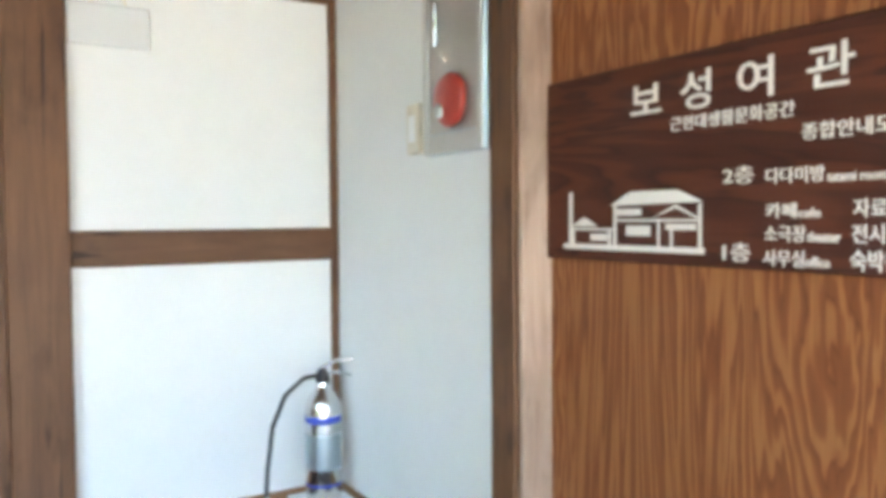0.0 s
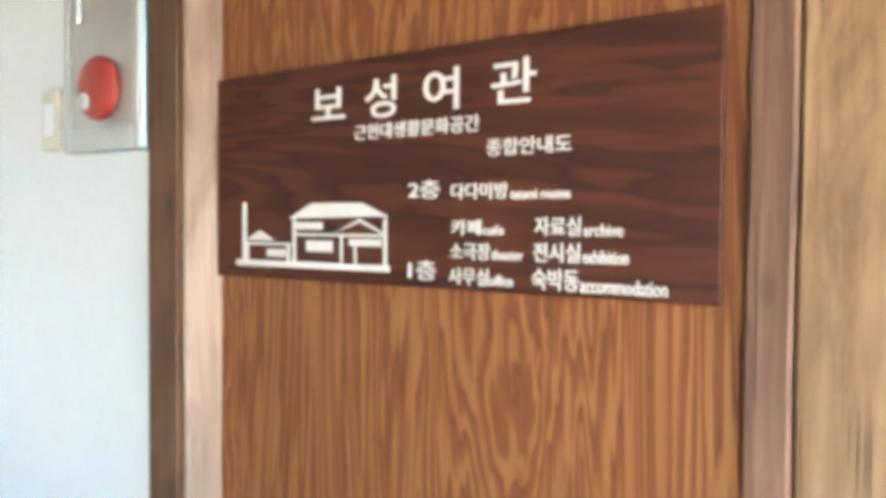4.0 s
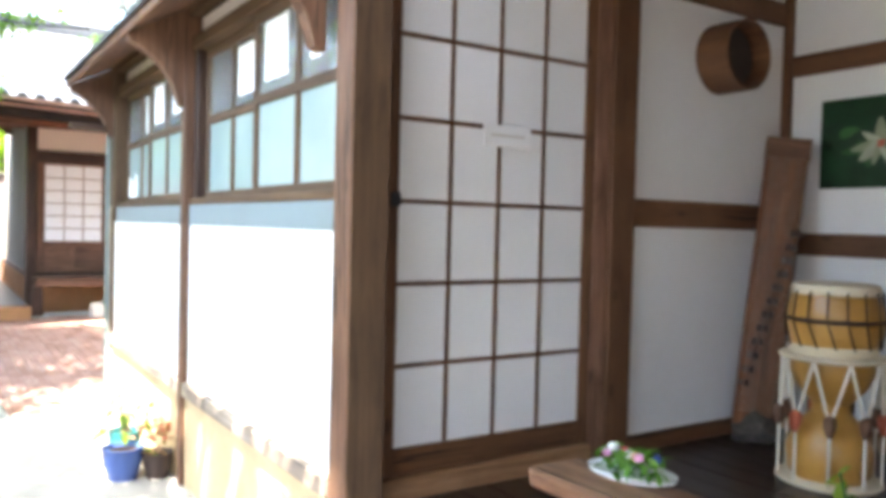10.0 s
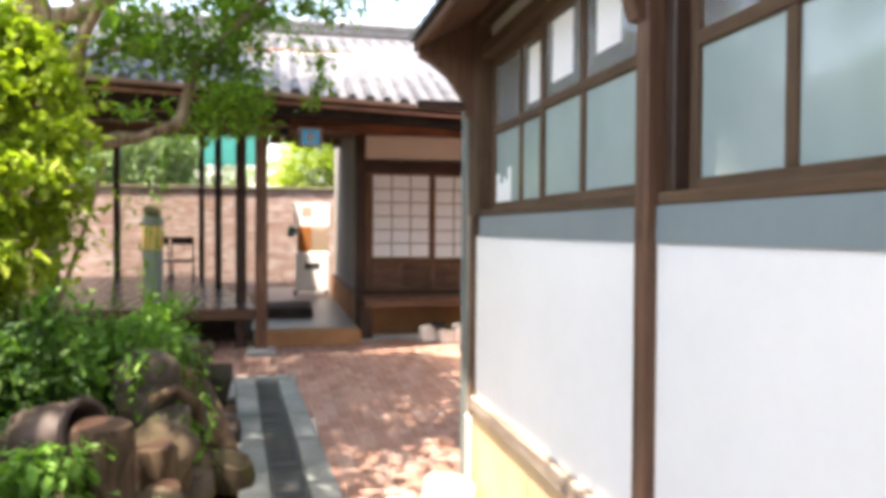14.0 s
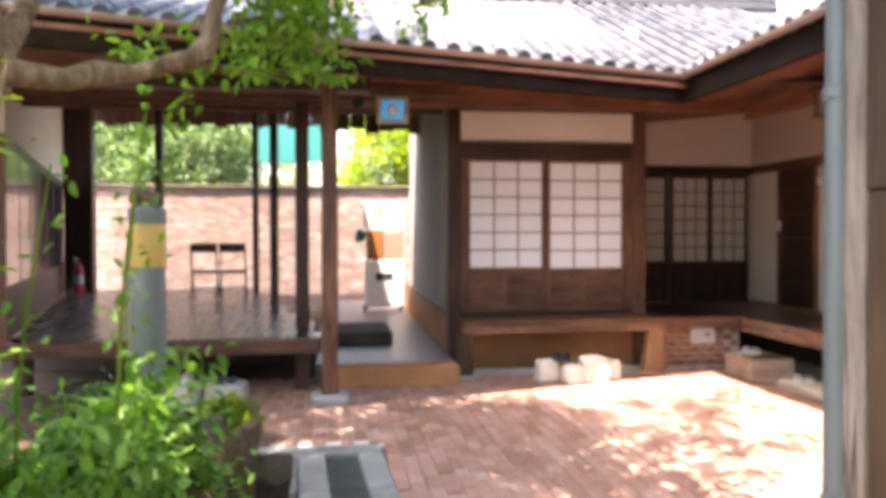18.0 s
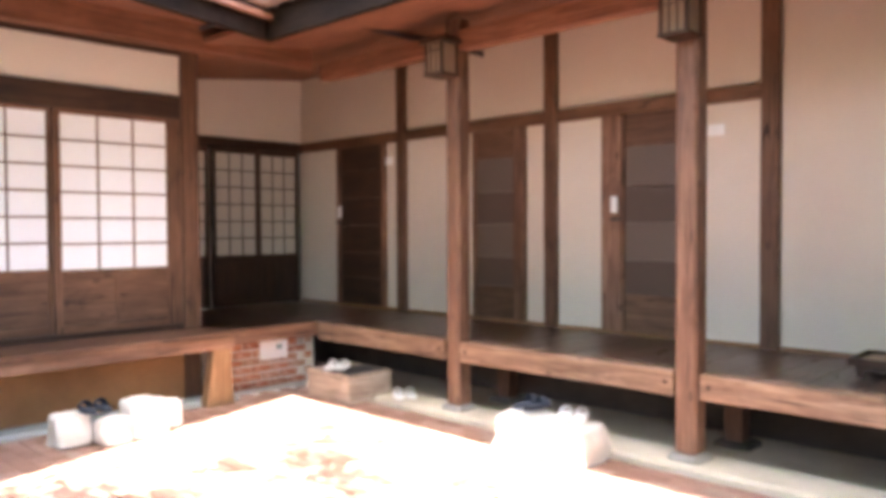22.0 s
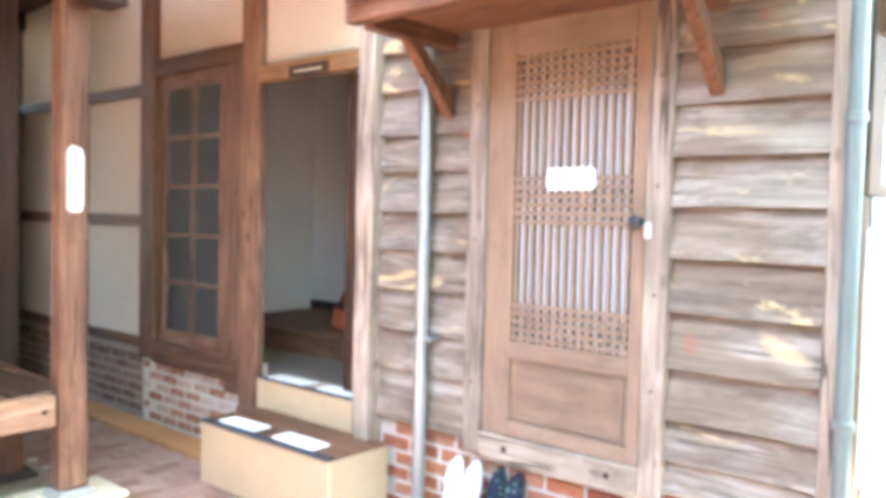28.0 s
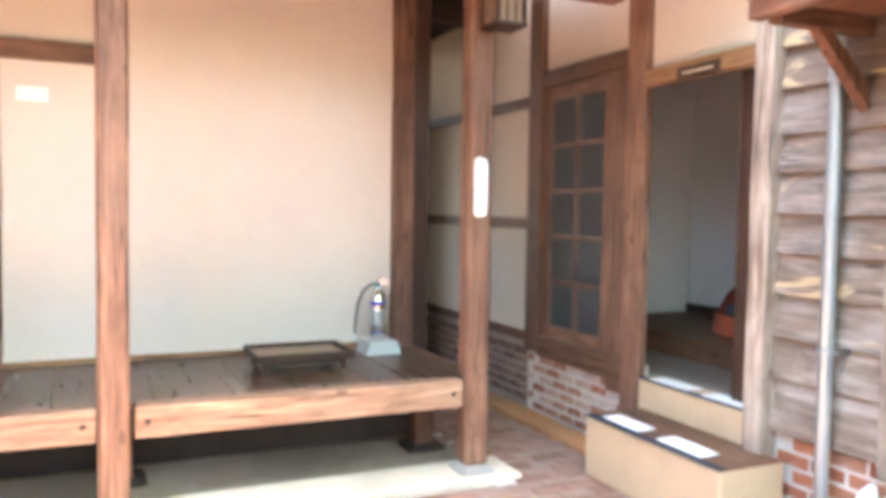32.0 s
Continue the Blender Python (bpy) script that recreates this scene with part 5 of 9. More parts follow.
part("case", box(bmesh.new(), (1.778, 1.638, 1.875), (1.7995, 1.985, 2.85), 0.006), "zinc", alarm)
part("cover", box(bmesh.new(), (1.7745, 1.672, 1.945), (1.7775, 1.952, 2.80), 0.001), "dull_steel", alarm, "brushed steel front plate")
for lo, hi in (((1.766, 1.640, 1.877), (1.7775, 1.668, 2.848)), ((1.766, 1.956, 1.877), (1.7775, 1.983, 2.848)), ((1.7665, 1.669, 1.877), (1.7775, 1.955, 1.938))):
    solid("rim", lo, hi, "case_grey", alarm, 0.004)
b = lathe(bmesh.new(), [(0.0, 0.0), (0.084, 0.0), (0.084, 0.012), (0.074, 0.024), (0.04, 0.032), (0.0, 0.034)], 28)
bell = part("bell", b, "bell_red", alarm, "red round alarm bell", True)
bell.matrix_basis = Matrix.Translation((1.771, 1.812, 2.04)) @ pose(0, 0, 0, 0, -90, 0)
knob = part("push_button", lathe(bmesh.new(), [(0.022, 0), (0.022, 0.01), (0.014, 0.014)], 14), "grey_white", bell)
knob.matrix_basis = Matrix.Translation((1.742, 1.835, 2.005)) @ pose(0, 0, 0, 0, -90, 0)
lamp = part("lamp", lathe(bmesh.new(), [(0.045, 0), (0.045, 0.02), (0.03, 0.045), (0.0, 0.05)], 18), "alarm_lamp", alarm, "glowing red lamp", True)
lamp.matrix_basis = Matrix.Translation((1.768, 1.86, 2.53)) @ pose(0, 0, 0, 0, -90, 0)
ring_b = part("lamp_ring", lathe(bmesh.new(), [(0.056, 0), (0.056, 0.012), (0.05, 0.014)], 18), "zinc", alarm)
ring_b.matrix_basis = Matrix.Translation((1.768, 1.86, 2.53)) @ pose(0, 0, 0, 0, -90, 0)
part("handle", box(bmesh.new(), (1.757, 1.888, 2.22), (1.774, 1.906, 2.36), 0.003), "steel", alarm)
switch = thing("wall_switch", "small cream plastic switch box", "switch", (1.79, 2.07, 1.89))
part("box", box(bmesh.new(), (1.772, 2.025, 1.89), (1.7995, 2.11, 2.06), 0.006), "rope", switch)
part("rocker", box(bmesh.new(), (1.769, 2.045, 1.93), (1.772, 2.09, 2.02), 0.001), "white_paint", switch)

block = thing("extinguisher_stand", "white plastic stand with a blue label", "stand", (1.64, 2.56, PLAT), "stands of the extinguishers")
part("base", prism(bmesh.new(), [(1.52, PLAT), (1.775, PLAT), (1.75, PLAT + 0.10), (1.54, PLAT + 0.10)], 2.45, 2.69, "y"), "white_paint", block)
for x0, x1 in ((1.60, 1.655), (1.66, 1.71), (1.715, 1.735)):
    part("label_print", box(bmesh.new(), (x0, 2.4465, PLAT + 0.035), (x1, 2.4495, PLAT + 0.065), 0.0005), "blue_paint", block)
extinguisher((1.645, 2.57, PLAT + 0.10), -1, 1.2, 1.12)

plaque = thing("hanging_plaque", "small white plaque hung on a cord from a nail", "plaque", (0.90, B - 0.02, 2.31))
part("board", box(bmesh.new(), (0.785, B - 0.022, 2.29), (1.06, B - 0.006, 2.44), 0.006), "plaque_grey", plaque)
part("cord", tube(bmesh.new(), [(0.86, B - 0.014, 2.44), (0.915, B - 0.012, 2.555), (0.93, B - 0.012, 2.555), (0.985, B - 0.014, 2.44)], 0.004, 6), "rope", plaque)
part("nail", tube(bmesh.new(), [(0.922, B - 0.03, 2.556), (0.922, B + 0.01, 2.556)], 0.004, 6), "iron", plaque)

sieve = thing("wall_sieve", "round bent-wood sieve hung on the plaster wall", "sieve", (L, 2.14, 2.44))
b = lathe(bmesh.new(), [(0.19, 0), (0.19, 0.20), (0.175, 0.20), (0.175, 0.004), (0.18, 0.0)], 32)
hoop = part("hoop", b, wood("amber", "z"), sieve, smooth=True)
hoop.matrix_basis = Matrix.Translation((L + 0.002, 2.14, 2.585)) @ pose(0, 0, 0, 0, 90, 0)
mesh_d = part("mesh_sheet", lathe(bmesh.new(), [(0.174, 0), (0.174, 0.006)], 32), "dark_stone", sieve)
mesh_d.matrix_basis = Matrix.Translation((L + 0.09, 2.14, 2.585)) @ pose(0, 0, 0, 0, 90, 0)

photo = thing("flower_photo", "unframed photo of a white magnolia on dark green leaves", "picture", (-2.21, B - 0.01, 1.89))
part("print", box(bmesh.new(), (-2.52, B - 0.018, 1.89), (-1.90, B - 0.002, 2.39), 0.002), "photo_green", photo)
def print_shape(name, cx, cz, ang, long, wide, level, mat):
    """A pointed oval printed on the photo."""
    pts = []
    for j in range(14):
        q = 2 * math.pi * j / 14
        u, w = long * math.cos(q), wide * math.sin(q) * (1 - 0.35 * math.cos(q))
        pts.append((cx + u * math.cos(ang) - w * math.sin(ang), cz + u * math.sin(ang) + w * math.cos(ang)))
    part(name, prism(bmesh.new(), pts, B - 0.0188 - 0.0004 * level, B - 0.0183 - 0.0004 * level, "y"), mat, photo)


rp = random.Random(12)
for k in range(16):
    print_shape("leaf", rp.uniform(-2.43, -1.98), rp.uniform(1.98, 2.30), rp.uniform(0, 6.28), rp.uniform(0.05, 0.085), rp.uniform(0.018, 0.032), k % 4, "photo_leaf" if k % 3 else "photo_dark")
for k in range(9):
    ang = k * 0.70 + 0.35 + 0.2 * math.sin(5.0 * k)
    long = 0.066 + 0.022 * ((k * 5) % 3) / 2
    print_shape("petal", -2.17 + long * math.cos(ang), 2.13 + 0.9 * long * math.sin(ang), ang, long, 0.020 + 0.006 * (k % 3), 5 + k, "petal_soft" if k % 2 else "petal_dim")
print_shape("flower_heart", -2.17, 2.13, 0.6, 0.026, 0.020, 15, "orange_red")

# zither leaning in the corner
zither = thing("zither", "long brown wooden zither standing upright against the corner", "instrument", (-2.60, 2.50, PLAT))
b = bmesh.new()
prof = [(-0.115, -0.02), (-0.08, 0.012), (0.0, 0.028), (0.08, 0.012), (0.115, -0.02), (0.10, -0.05), (-0.10, -0.05)]
prism(b, prof, 0.08, 1.60, "z")
zup = Vector((-0.05, 0.33, 1.72)).normalized()
zfront = Vector((0.62, -0.78, 0.0))
zside = zfront.cross(zup).normalized()
zfront = zup.cross(zside)
zm = Matrix((zside, zfront, zup)).transposed().to_4x4()
zm.translation = (-2.55, 2.25, PLAT + 0.01)
ob = part("body", b, wood("zither", "z"), None, origin=(0, 0, 0))
ob.matrix_basis = zm
under(ob, zither)
ob = part("head", prism(bmesh.new(), [(-0.118, -0.055), (0.118, -0.055), (0.118, 0.03), (-0.118, 0.03)], 1.60, 1.72, "z"), wood("brown", "x"), None, "dark wooden head block", origin=(0, 0, 0))
ob.matrix_basis = zm
under(ob, zither)
ob = part("tail_knot", rock(bmesh.new(), (0, 0, 0.08), (0.12, 0.06, 0.08), 4, 0.35), "grey_stone", None, "bundle of grey silk string ends", origin=(0, 0, 0))
ob.matrix_basis = zm
under(ob, zither)
for k in range(12):
    u, z = 0.085 - 0.0165 * k, 0.30 + 0.078 * k
    ob = part("bridge", prism(bmesh.new(), [(u - 0.034, 0.004), (u - 0.018, 0.004), (u - 0.004, 0.035), (u + 0.018, 0.004), (u + 0.034, 0.004), (u + 0.010, 0.078), (u - 0.010, 0.078)], z, z + 0.032, "z"), wood("dark", "x"), None, "", origin=(0, 0, 0))
    ob.matrix_basis = zm
    under(ob, zither)
    ob = part("string", tube(bmesh.new(), [(u, 0.03, 0.16), (u, 0.062, z), (u, 0.03, 1.60)], 0.0008, 4), "rope", None, "", origin=(0, 0, 0))
    ob.matrix_basis = zm
    under(ob, zither)

# hourglass drum with a barrel drum on top
DX, DY = -1.98, 2.03
jang = thing("hourglass_drum", "ochre lacquered hourglass drum with white ropes, standing on end", "drum", (DX, DY, PLAT))
b = lathe(bmesh.new(), [(0.16, 0.02), (0.185, 0.05), (0.19, 0.16), (0.15, 0.26), (0.085, 0.33), (0.085, 0.37), (0.15, 0.44), (0.185, 0.52), (0.18, 0.585)], 32, (DX, DY, PLAT))
part("body", b, "drum_wood", jang, smooth=True)
for z in (0.0, 0.578):
    part("drumhead", lathe(bmesh.new(), [(0.225, z), (0.235, z + 0.007), (0.235, z + 0.017), (0.225, z + 0.024)], 36, (DX, DY, PLAT)), "drum_hide", jang, "cream hide drumhead", True)
for k in range(9):
    q0, q1, q2 = (2 * math.pi * (k + o) / 9 for o in (0, 0.5, 1))
    rr = 0.222
    top = [(DX + rr * math.cos(q), DY + rr * math.sin(q), PLAT + z) for q, z in ((q0, 0.585), (q1, 0.30), (q1, 0.022))]
    part("rope", tube(bmesh.new(), top, 0.008, 6), "rope", jang)
    tip = (DX + rr * math.cos(q2), DY + rr * math.sin(q2), PLAT + 0.585)
    part("rope", tube(bmesh.new(), [top[1], tip], 0.008, 6), "rope", jang)
    p = Vector(top[1])
    part("rope_slide", lathe(bmesh.new(), [(0.012, -0.05), (0.028, -0.01), (0.030, 0.03), (0.014, 0.05)], 8, p), "orange_red" if k % 3 == 0 else wood("brown", "z"), jang)
buk = thing("barrel_drum", "barrel drum with cream hide heads, resting on another drum", "drum", (DX, DY, PLAT + 0.602))
b = lathe(bmesh.new(), [(0.185, 0.03), (0.205, 0.10), (0.212, 0.16), (0.205, 0.22), (0.185, 0.29)], 32, (DX, DY, PLAT + 0.602))
part("body", b, "drum_wood", buk, smooth=True)
for z0, z1, r0, r1 in ((0.0, 0.05, 0.188, 0.198), (0.275, 0.33, 0.198, 0.188)):
    part("drumhead", lathe(bmesh.new(), [(r0 - 0.02, z0), (r0, z0 + 0.008), (r1, z1 - 0.008), (r1 - 0.02, z1)], 32, (DX, DY, PLAT + 0.602)), "drum_hide", buk, "cream hide drumhead", True)
part("lacing_ring", lathe(bmesh.new(), [(0.211, 0.152), (0.217, 0.158), (0.217, 0.168), (0.211, 0.174)], 32, (DX, DY, PLAT + 0.602)), "drum_cord", buk, smooth=True)
for k in range(16):
    q = 2 * math.pi * k / 16
    c, s = math.cos(q), math.sin(q)
    c2, s2 = math.cos(q + 0.2), math.sin(q + 0.2)
    pts = [(DX + 0.20 * c, DY + 0.20 * s, PLAT + 0.90), (DX + 0.217 * c, DY + 0.217 * s, PLAT + 0.765), (DX + 0.202 * c2, DY + 0.202 * s2, PLAT + 0.64)]
    part("lacing", tube(bmesh.new(), pts, 0.0048, 5), "drum_cord", buk)

# low bench with a flower tray and a small pot
bench = thing("low_bench", "rough slab bench of reddish wood on splayed legs", "bench", (-1.35, 0.32, PLAT))
bm = box(bmesh.new(), (-0.62, -0.13, 0.280), (0.62, 0.13, 0.345), 0.014)
for k in range(1, 16):
    bmesh.ops.bisect_plane(bm, geom=bm.verts[:] + bm.edges[:] + bm.faces[:], plane_co=(-0.62 + 1.24 * k / 16, 0, 0), plane_no=(1, 0, 0))
for v in bm.verts:
    v.co.y += math.copysign(1, v.co.y) * 0.022 * noise.noise(Vector((v.co.x * 6.0, v.co.y * 9.0, v.co.z * 14.0)))
    if abs(v.co.x) > 0.58:
        v.co.x += 0.03 * noise.noise(Vector((v.co.y * 11.0, v.co.z * 16.0, v.co.x)))
bm_t = Matrix.Translation((-1.35, 0.34, PLAT)) @ pose(0, 0, 0, 0, 0, 4)
ob = part("slab", bm, wood("slab", "x"), None, origin=(0, 0, 0.285))
ob.matrix_basis = bm_t @ Matrix.Translation((0, 0, 0.285))
under(ob, bench)
for sx in (-1, 1):
    for sy in (-1, 1):
        ob = part("leg", tube(bmesh.new(), [(sx * 0.42, sy * 0.075, 0.29), (sx * 0.47, sy * 0.11, 0.0)], [0.032, 0.026], 8), wood("tan", "z"), None, origin=(0, 0, 0))
        ob.matrix_basis = bm_t
        under(ob, bench)
    ob = part("stretcher", box(bmesh.new(), (sx * 0.45 - 0.02, -0.08, 0.12), (sx * 0.45 + 0.02, 0.08, 0.15)), wood("tan", "y"), None, origin=(0, 0, 0))
    ob.matrix_basis = bm_t
    under(ob, bench)
TZ = PLAT + 0.345
tray = thing("flower_tray", "white oval dish with small artificial flowers", "flowers", (-1.70, 0.40, TZ))
b = lathe(bmesh.new(), [(0.09, 0.0), (0.12, 0.012), (0.125, 0.028), (0.115, 0.022), (0.09, 0.014)], 24)
ob = part("dish", b, "white_paint", None, smooth=True, origin=(0, 0, 0))
ob.matrix_basis = Matrix.Translation((-1.70, 0.40, TZ)) @ pose(0, 0, 0, 0, 0, 15) @ Matrix.Diagonal((1.25, 0.75, 1, 1))
under(ob, tray)
r = random.Random(3)
leaf_part("leaves", [(-1.70 + r.gauss(0, 0.06), 0.40 + r.gauss(0, 0.035), TZ + 0.03 + r.random() * 0.07) for _ in range(110)], 0.03, 5, "leaf_herb", tray)
for k, mname in enumerate(("pink_petal", "petal_white", "red_plastic", "petal_white", "yellow_paint", "pink_petal", "blue_glaze")):
    c = (-1.79 + 0.03 * k, 0.39 + r.uniform(-0.03, 0.03), TZ + r.uniform(0.055, 0.12))
    part("blossom", rock(bmesh.new(), c, (0.018, 0.018, 0.014), k, 0.3, 1), mname, tray)
pot = thing("plant_pot", "small dark glazed pot with a trailing green stem", "plant", (-0.90, 0.33, TZ))
part("pot", lathe(bmesh.new(), [(0.04, 0), (0.058, 0.02), (0.062, 0.055), (0.05, 0.085), (0.045, 0.085), (0.05, 0.055)], 20, (-0.90, 0.33, TZ)), "jar_clay", pot, smooth=True)
part("stem", tube(bmesh.new(), [(-0.90, 0.33, TZ + 0.07), (-0.935, 0.32, TZ + 0.15), (-0.955, 0.31, TZ + 0.24)], 0.004, 5), "leaf_dark", pot)
leaf_part("leaves", [(-0.90 - 0.055 * q + r.uniform(-0.015, 0.015), 0.33 + r.uniform(-0.02, 0.02), TZ + 0.08 + 0.17 * q) for q in np.linspace(0, 1, 12)] + [(-0.87 + r.uniform(-0.03, 0.03), 0.33 + r.uniform(-0.03, 0.03), TZ + 0.10) for _ in range(9)], 0.042, 8, "leaf_bright", pot)

# ---- windows and awning of the house wall ----
def sash(a0, a1, split, d, note):
    """A wooden sash: two frosted panes below two clear ones."""
    y = -0.13 + d
    th = thing("window", "brown wooden sash with frosted lower and clear upper panes", "window", ((a0 + a1) / 2, y, 1.758), "sashes of the window band")
    z0, z1, zm0, zm1 = 1.758, 2.64, 2.195, 2.24
    for lo, hi, nm in (((a0, 0, z0), (a0 + 0.045, 0, z1), "stile"), ((a1 - 0.045, 0, z0), (a1, 0, z1), "stile"), ((a0 + 0.045, 0, z0), (a1 - 0.045, 0, z0 + 0.038), "bottom_rail"),
                       ((a0 + 0.045, 0, z1 - 0.05), (a1 - 0.045, 0, z1), "top_rail"), ((a0 + 0.045, 0, zm0), (a1 - 0.045, 0, zm1), "middle_rail")):
        solid(nm, (lo[0], y - 0.02, lo[2]), (hi[0], y + 0.02, hi[2]), "umber", th, 0.003)
    for q0, q1 in ((z0 + 0.038, zm0), (zm1, z1 - 0.05)):
        solid("glazing_bar", (split - 0.022, y - 0.016, q0), (split + 0.022, y + 0.016, q1), "umber", th, 0.003)
        for p0, p1 in ((a0 + 0.045, split - 0.022), (split + 0.022, a1 - 0.045)):
            solid("pane", (p0, y - 0.003, q0), (p1, y + 0.003, q1), "frosted_glass" if q0 < 2.2 else "upper_glass", th, 0.0005)
    for x0, x1, q0, q1 in note:
        solid("paper_notice", (x0, y - 0.0055, q0), (x1, y - 0.0035, q1), "paper", th, 0.0005)


sash(-4.643, -3.63, -4.165, 0.0, [(-4.1, -3.86, 2.30, 2.56)])
sash(-3.70, -2.70, -3.16, -0.042, [(-3.58, -3.30, 2.30, 2.58), (-3.04, -2.93, 2.32, 2.6)])
sash(-6.90, -5.86, -6.37, 0.0, [(-6.85, -6.78, 1.80, 1.96), (-6.779, -6.71, 1.80, 1.905), (-6.709, -6.66, 1.80, 1.935), (-6.659, -6.62, 1.80, 1.915), (-6.619, -6.565, 1.80, 1.985), (-6.26, -6.0, 2.28, 2.56)])
sash(-5.93, -4.855, -5.42, -0.042, [(-5.80, -5.55, 2.30, 2.57), (-5.3, -5.08, 2.32, 2.6)])
# the room seen faintly through the clear upper panes
tagged(solid("wall_hall_inner", (-6.95, 1.4, 0.5), (-2.95, 1.5, 3.3), "inner_plaster"), "pale inner wall behind the windows", "wall", kind="structure")
tagged(solid("floor_inner", (-6.95, 0.0, 0.44), (-2.95, 1.4, 0.5), "floor"), "dark wooden floor behind the windows", "floor", kind="structure")
tagged(solid("ceiling_inner", (-6.95, 0.0, 3.2), (-2.95, 1.4, 3.25), "ceiling"), "boarded ceiling behind the windows", "ceiling", kind="structure")

awning = thing("window_awning", "narrow tiled awning on dark brackets above the windows", "awning", (-4.8, -0.4, 2.6))
AW0, AW1 = -7.02, -2.72
bm = prism(bmesh.new(), [(-0.58, 2.705), (-0.58, 2.735), (-0.14, 2.985), (-0.14, 2.945)], AW0, AW1, "x")
part("soffit_board", bm, wood("brown", "x"), awning, "brown awning boards")
timber("edge_board", (AW0, -0.60, 2.685), (AW1, -0.578, 2.745), "brown", awning)
n = 24
w = (AW1 - AW0) / n
for k in range(n):
    x = AW0 + w * (k + 0.5)
    b = bmesh.new()
    for c in range(3):
        y0, z0 = -0.625 + 0.155 * c, 2.745 + 0.088 * c
        ring = []
        for y, z, fat in ((y0, z0, 1.0), (y0 + 0.20, z0 + 0.098, 0.9)):
            ring.append([b.verts.new((x - 0.5 * w * math.cos(q), y, z + 0.042 * fat * math.sin(q) - 0.012)) for q in np.linspace(0, math.pi, 7)])
        lo, hi = ring
        for i in range(6):
            b.faces.new((lo[i], lo[i + 1], hi[i + 1], hi[i]))
        b.faces.new(lo[::-1])
        b.faces.new(hi)
        b.faces.new((lo[0], hi[0], hi[-1], lo[-1]))
    part("awning_tile", b, "roof_tile", awning)
for x in (-7.0, -4.77, -2.80):
    part("bracket", prism(bmesh.new(), [(-0.235, 2.30), (-0.235, 2.888), (-0.575, 2.70), (-0.57, 2.655), (-0.50, 2.62), (-0.40, 2.545), (-0.32, 2.44), (-0.28, 2.31)], x - 0.04, x + 0.04, "x"), wood("brown", "z"), awning)
timber("wall_plate", (AW0, -0.235, 2.84), (AW1, -0.15, 2.90), "umber", awning)

timber("bracket_arm", (-7.02, -0.58, 2.345), (-6.96, -0.25, 2.40), "dark", awning)
cable = thing("power_cable", "black overhead cable slung from the house to the roof", "cable", (-7.0, -0.3, 3.2))
pts = [(-6.9, -0.45, 3.16 + 0.0)]
for q in np.linspace(0, 1, 9)[1:]:
    pts.append((-6.9 - 8.0 * q, -0.45 - 1.9 * q, 3.16 + 2.3 * q - 0.9 * q * (1 - q)))
part("wire", tube(bmesh.new(), pts, 0.012, 5), "black_rubber", cable)

down = thing("corner_downpipe", "pale green-grey downpipe at the corner of the house", "pipe", (-7.225, -0.225, 0.0))
part("pipe", tube(bmesh.new(), [(-7.225, -0.225, 0.05), (-7.225, -0.225, 3.0)], 0.031, 14), "lamp_zinc", down, smooth=True)
for z in (0.9, 1.98, 2.7):
    part("clamp", lathe(bmesh.new(), [(0.032, -0.018), (0.038, -0.015), (0.038, 0.015), (0.032, 0.018)], 14, (-7.225, -0.225, z)), "lamp_zinc", down)
part("shoe", tube(bmesh.new(), [(-7.225, -0.225, 0.12), (-7.27, -0.215, 0.06), (-7.34, -0.23, 0.035)], 0.032, 12), "lamp_zinc", down)

# plant pots against the wall
r = random.Random(21)
for k, (x, y, rad, high, mat, leafy_m, nl) in enumerate(((-5.02, -0.52, 0.12, 0.20, "blue_glaze", "leaf_bright", 7), (-5.27, -0.46, 0.10, 0.24, "teal_glaze", "leaf_rust", 70), (-4.95, -0.33, 0.09, 0.16, "jar_clay", "leaf_rust", 50))):
    th = thing("flower_pot", "glazed pot with small plants, standing against the wall", "plant pot", (x, y, 0.012), "pots along the wall")
    part("pot", lathe(bmesh.new(), [(rad * 0.7, 0), (rad * 0.95, high * 0.5), (rad, high * 0.93), (rad * 1.06, high), (rad * 0.9, high), (rad * 0.85, high * 0.85)], 20, (x, y, 0.012)), mat, th, smooth=True)
    part("soil", lathe(bmesh.new(), [(rad * 0.86, high * 0.8), (rad * 0.84, high * 0.86)], 14, (x, y, 0.012)), "soil", th)
    leaf_part("foliage", [(x + r.gauss(0, rad * 0.75), y + r.gauss(0, rad * 0.7), 0.02 + high * (0.95 + r.random() * 1.3)) for _ in range(nl)], 0.09 if k == 0 else 0.034, 31 + k, leafy_m, th)
    if k == 2:
        for j in range(14):
            part("blossom", rock(bmesh.new(), (x + r.gauss(0, 0.08), y + r.gauss(0, 0.06), 0.26 + r.random() * 0.12), (0.018, 0.018, 0.014), j, 0.3, 1), "orange_red", th)
white_rock = thing("white_boulder", "rounded pale stone at the foot of the wall", "stone", (-6.72, -0.45, 0.0))
part("boulder", rock(bmesh.new(), (-6.72, -0.45, 0.10), (0.19, 0.15, 0.13), 77), "white_stone", white_rock, smooth=True)

# ---- courtyard ----
# drain: two kerb strips and an iron grating, running slightly askew
drain = thing("floor_drain", "iron drain grating between pale concrete strips", "drain", (-9.0, -1.45, 0.0))
DM = Matrix.Translation((-6.97, -1.28, 0.0)) @ pose(0, 0, 0, 0, 0, 183.0)


def drain_part(name, lo, hi, mat, c=0.004, label=""):
    ob = solid(name, lo, hi, mat, None, c, label)
    ob.matrix_basis = DM @ ob.matrix_basis
    return under(ob, drain)


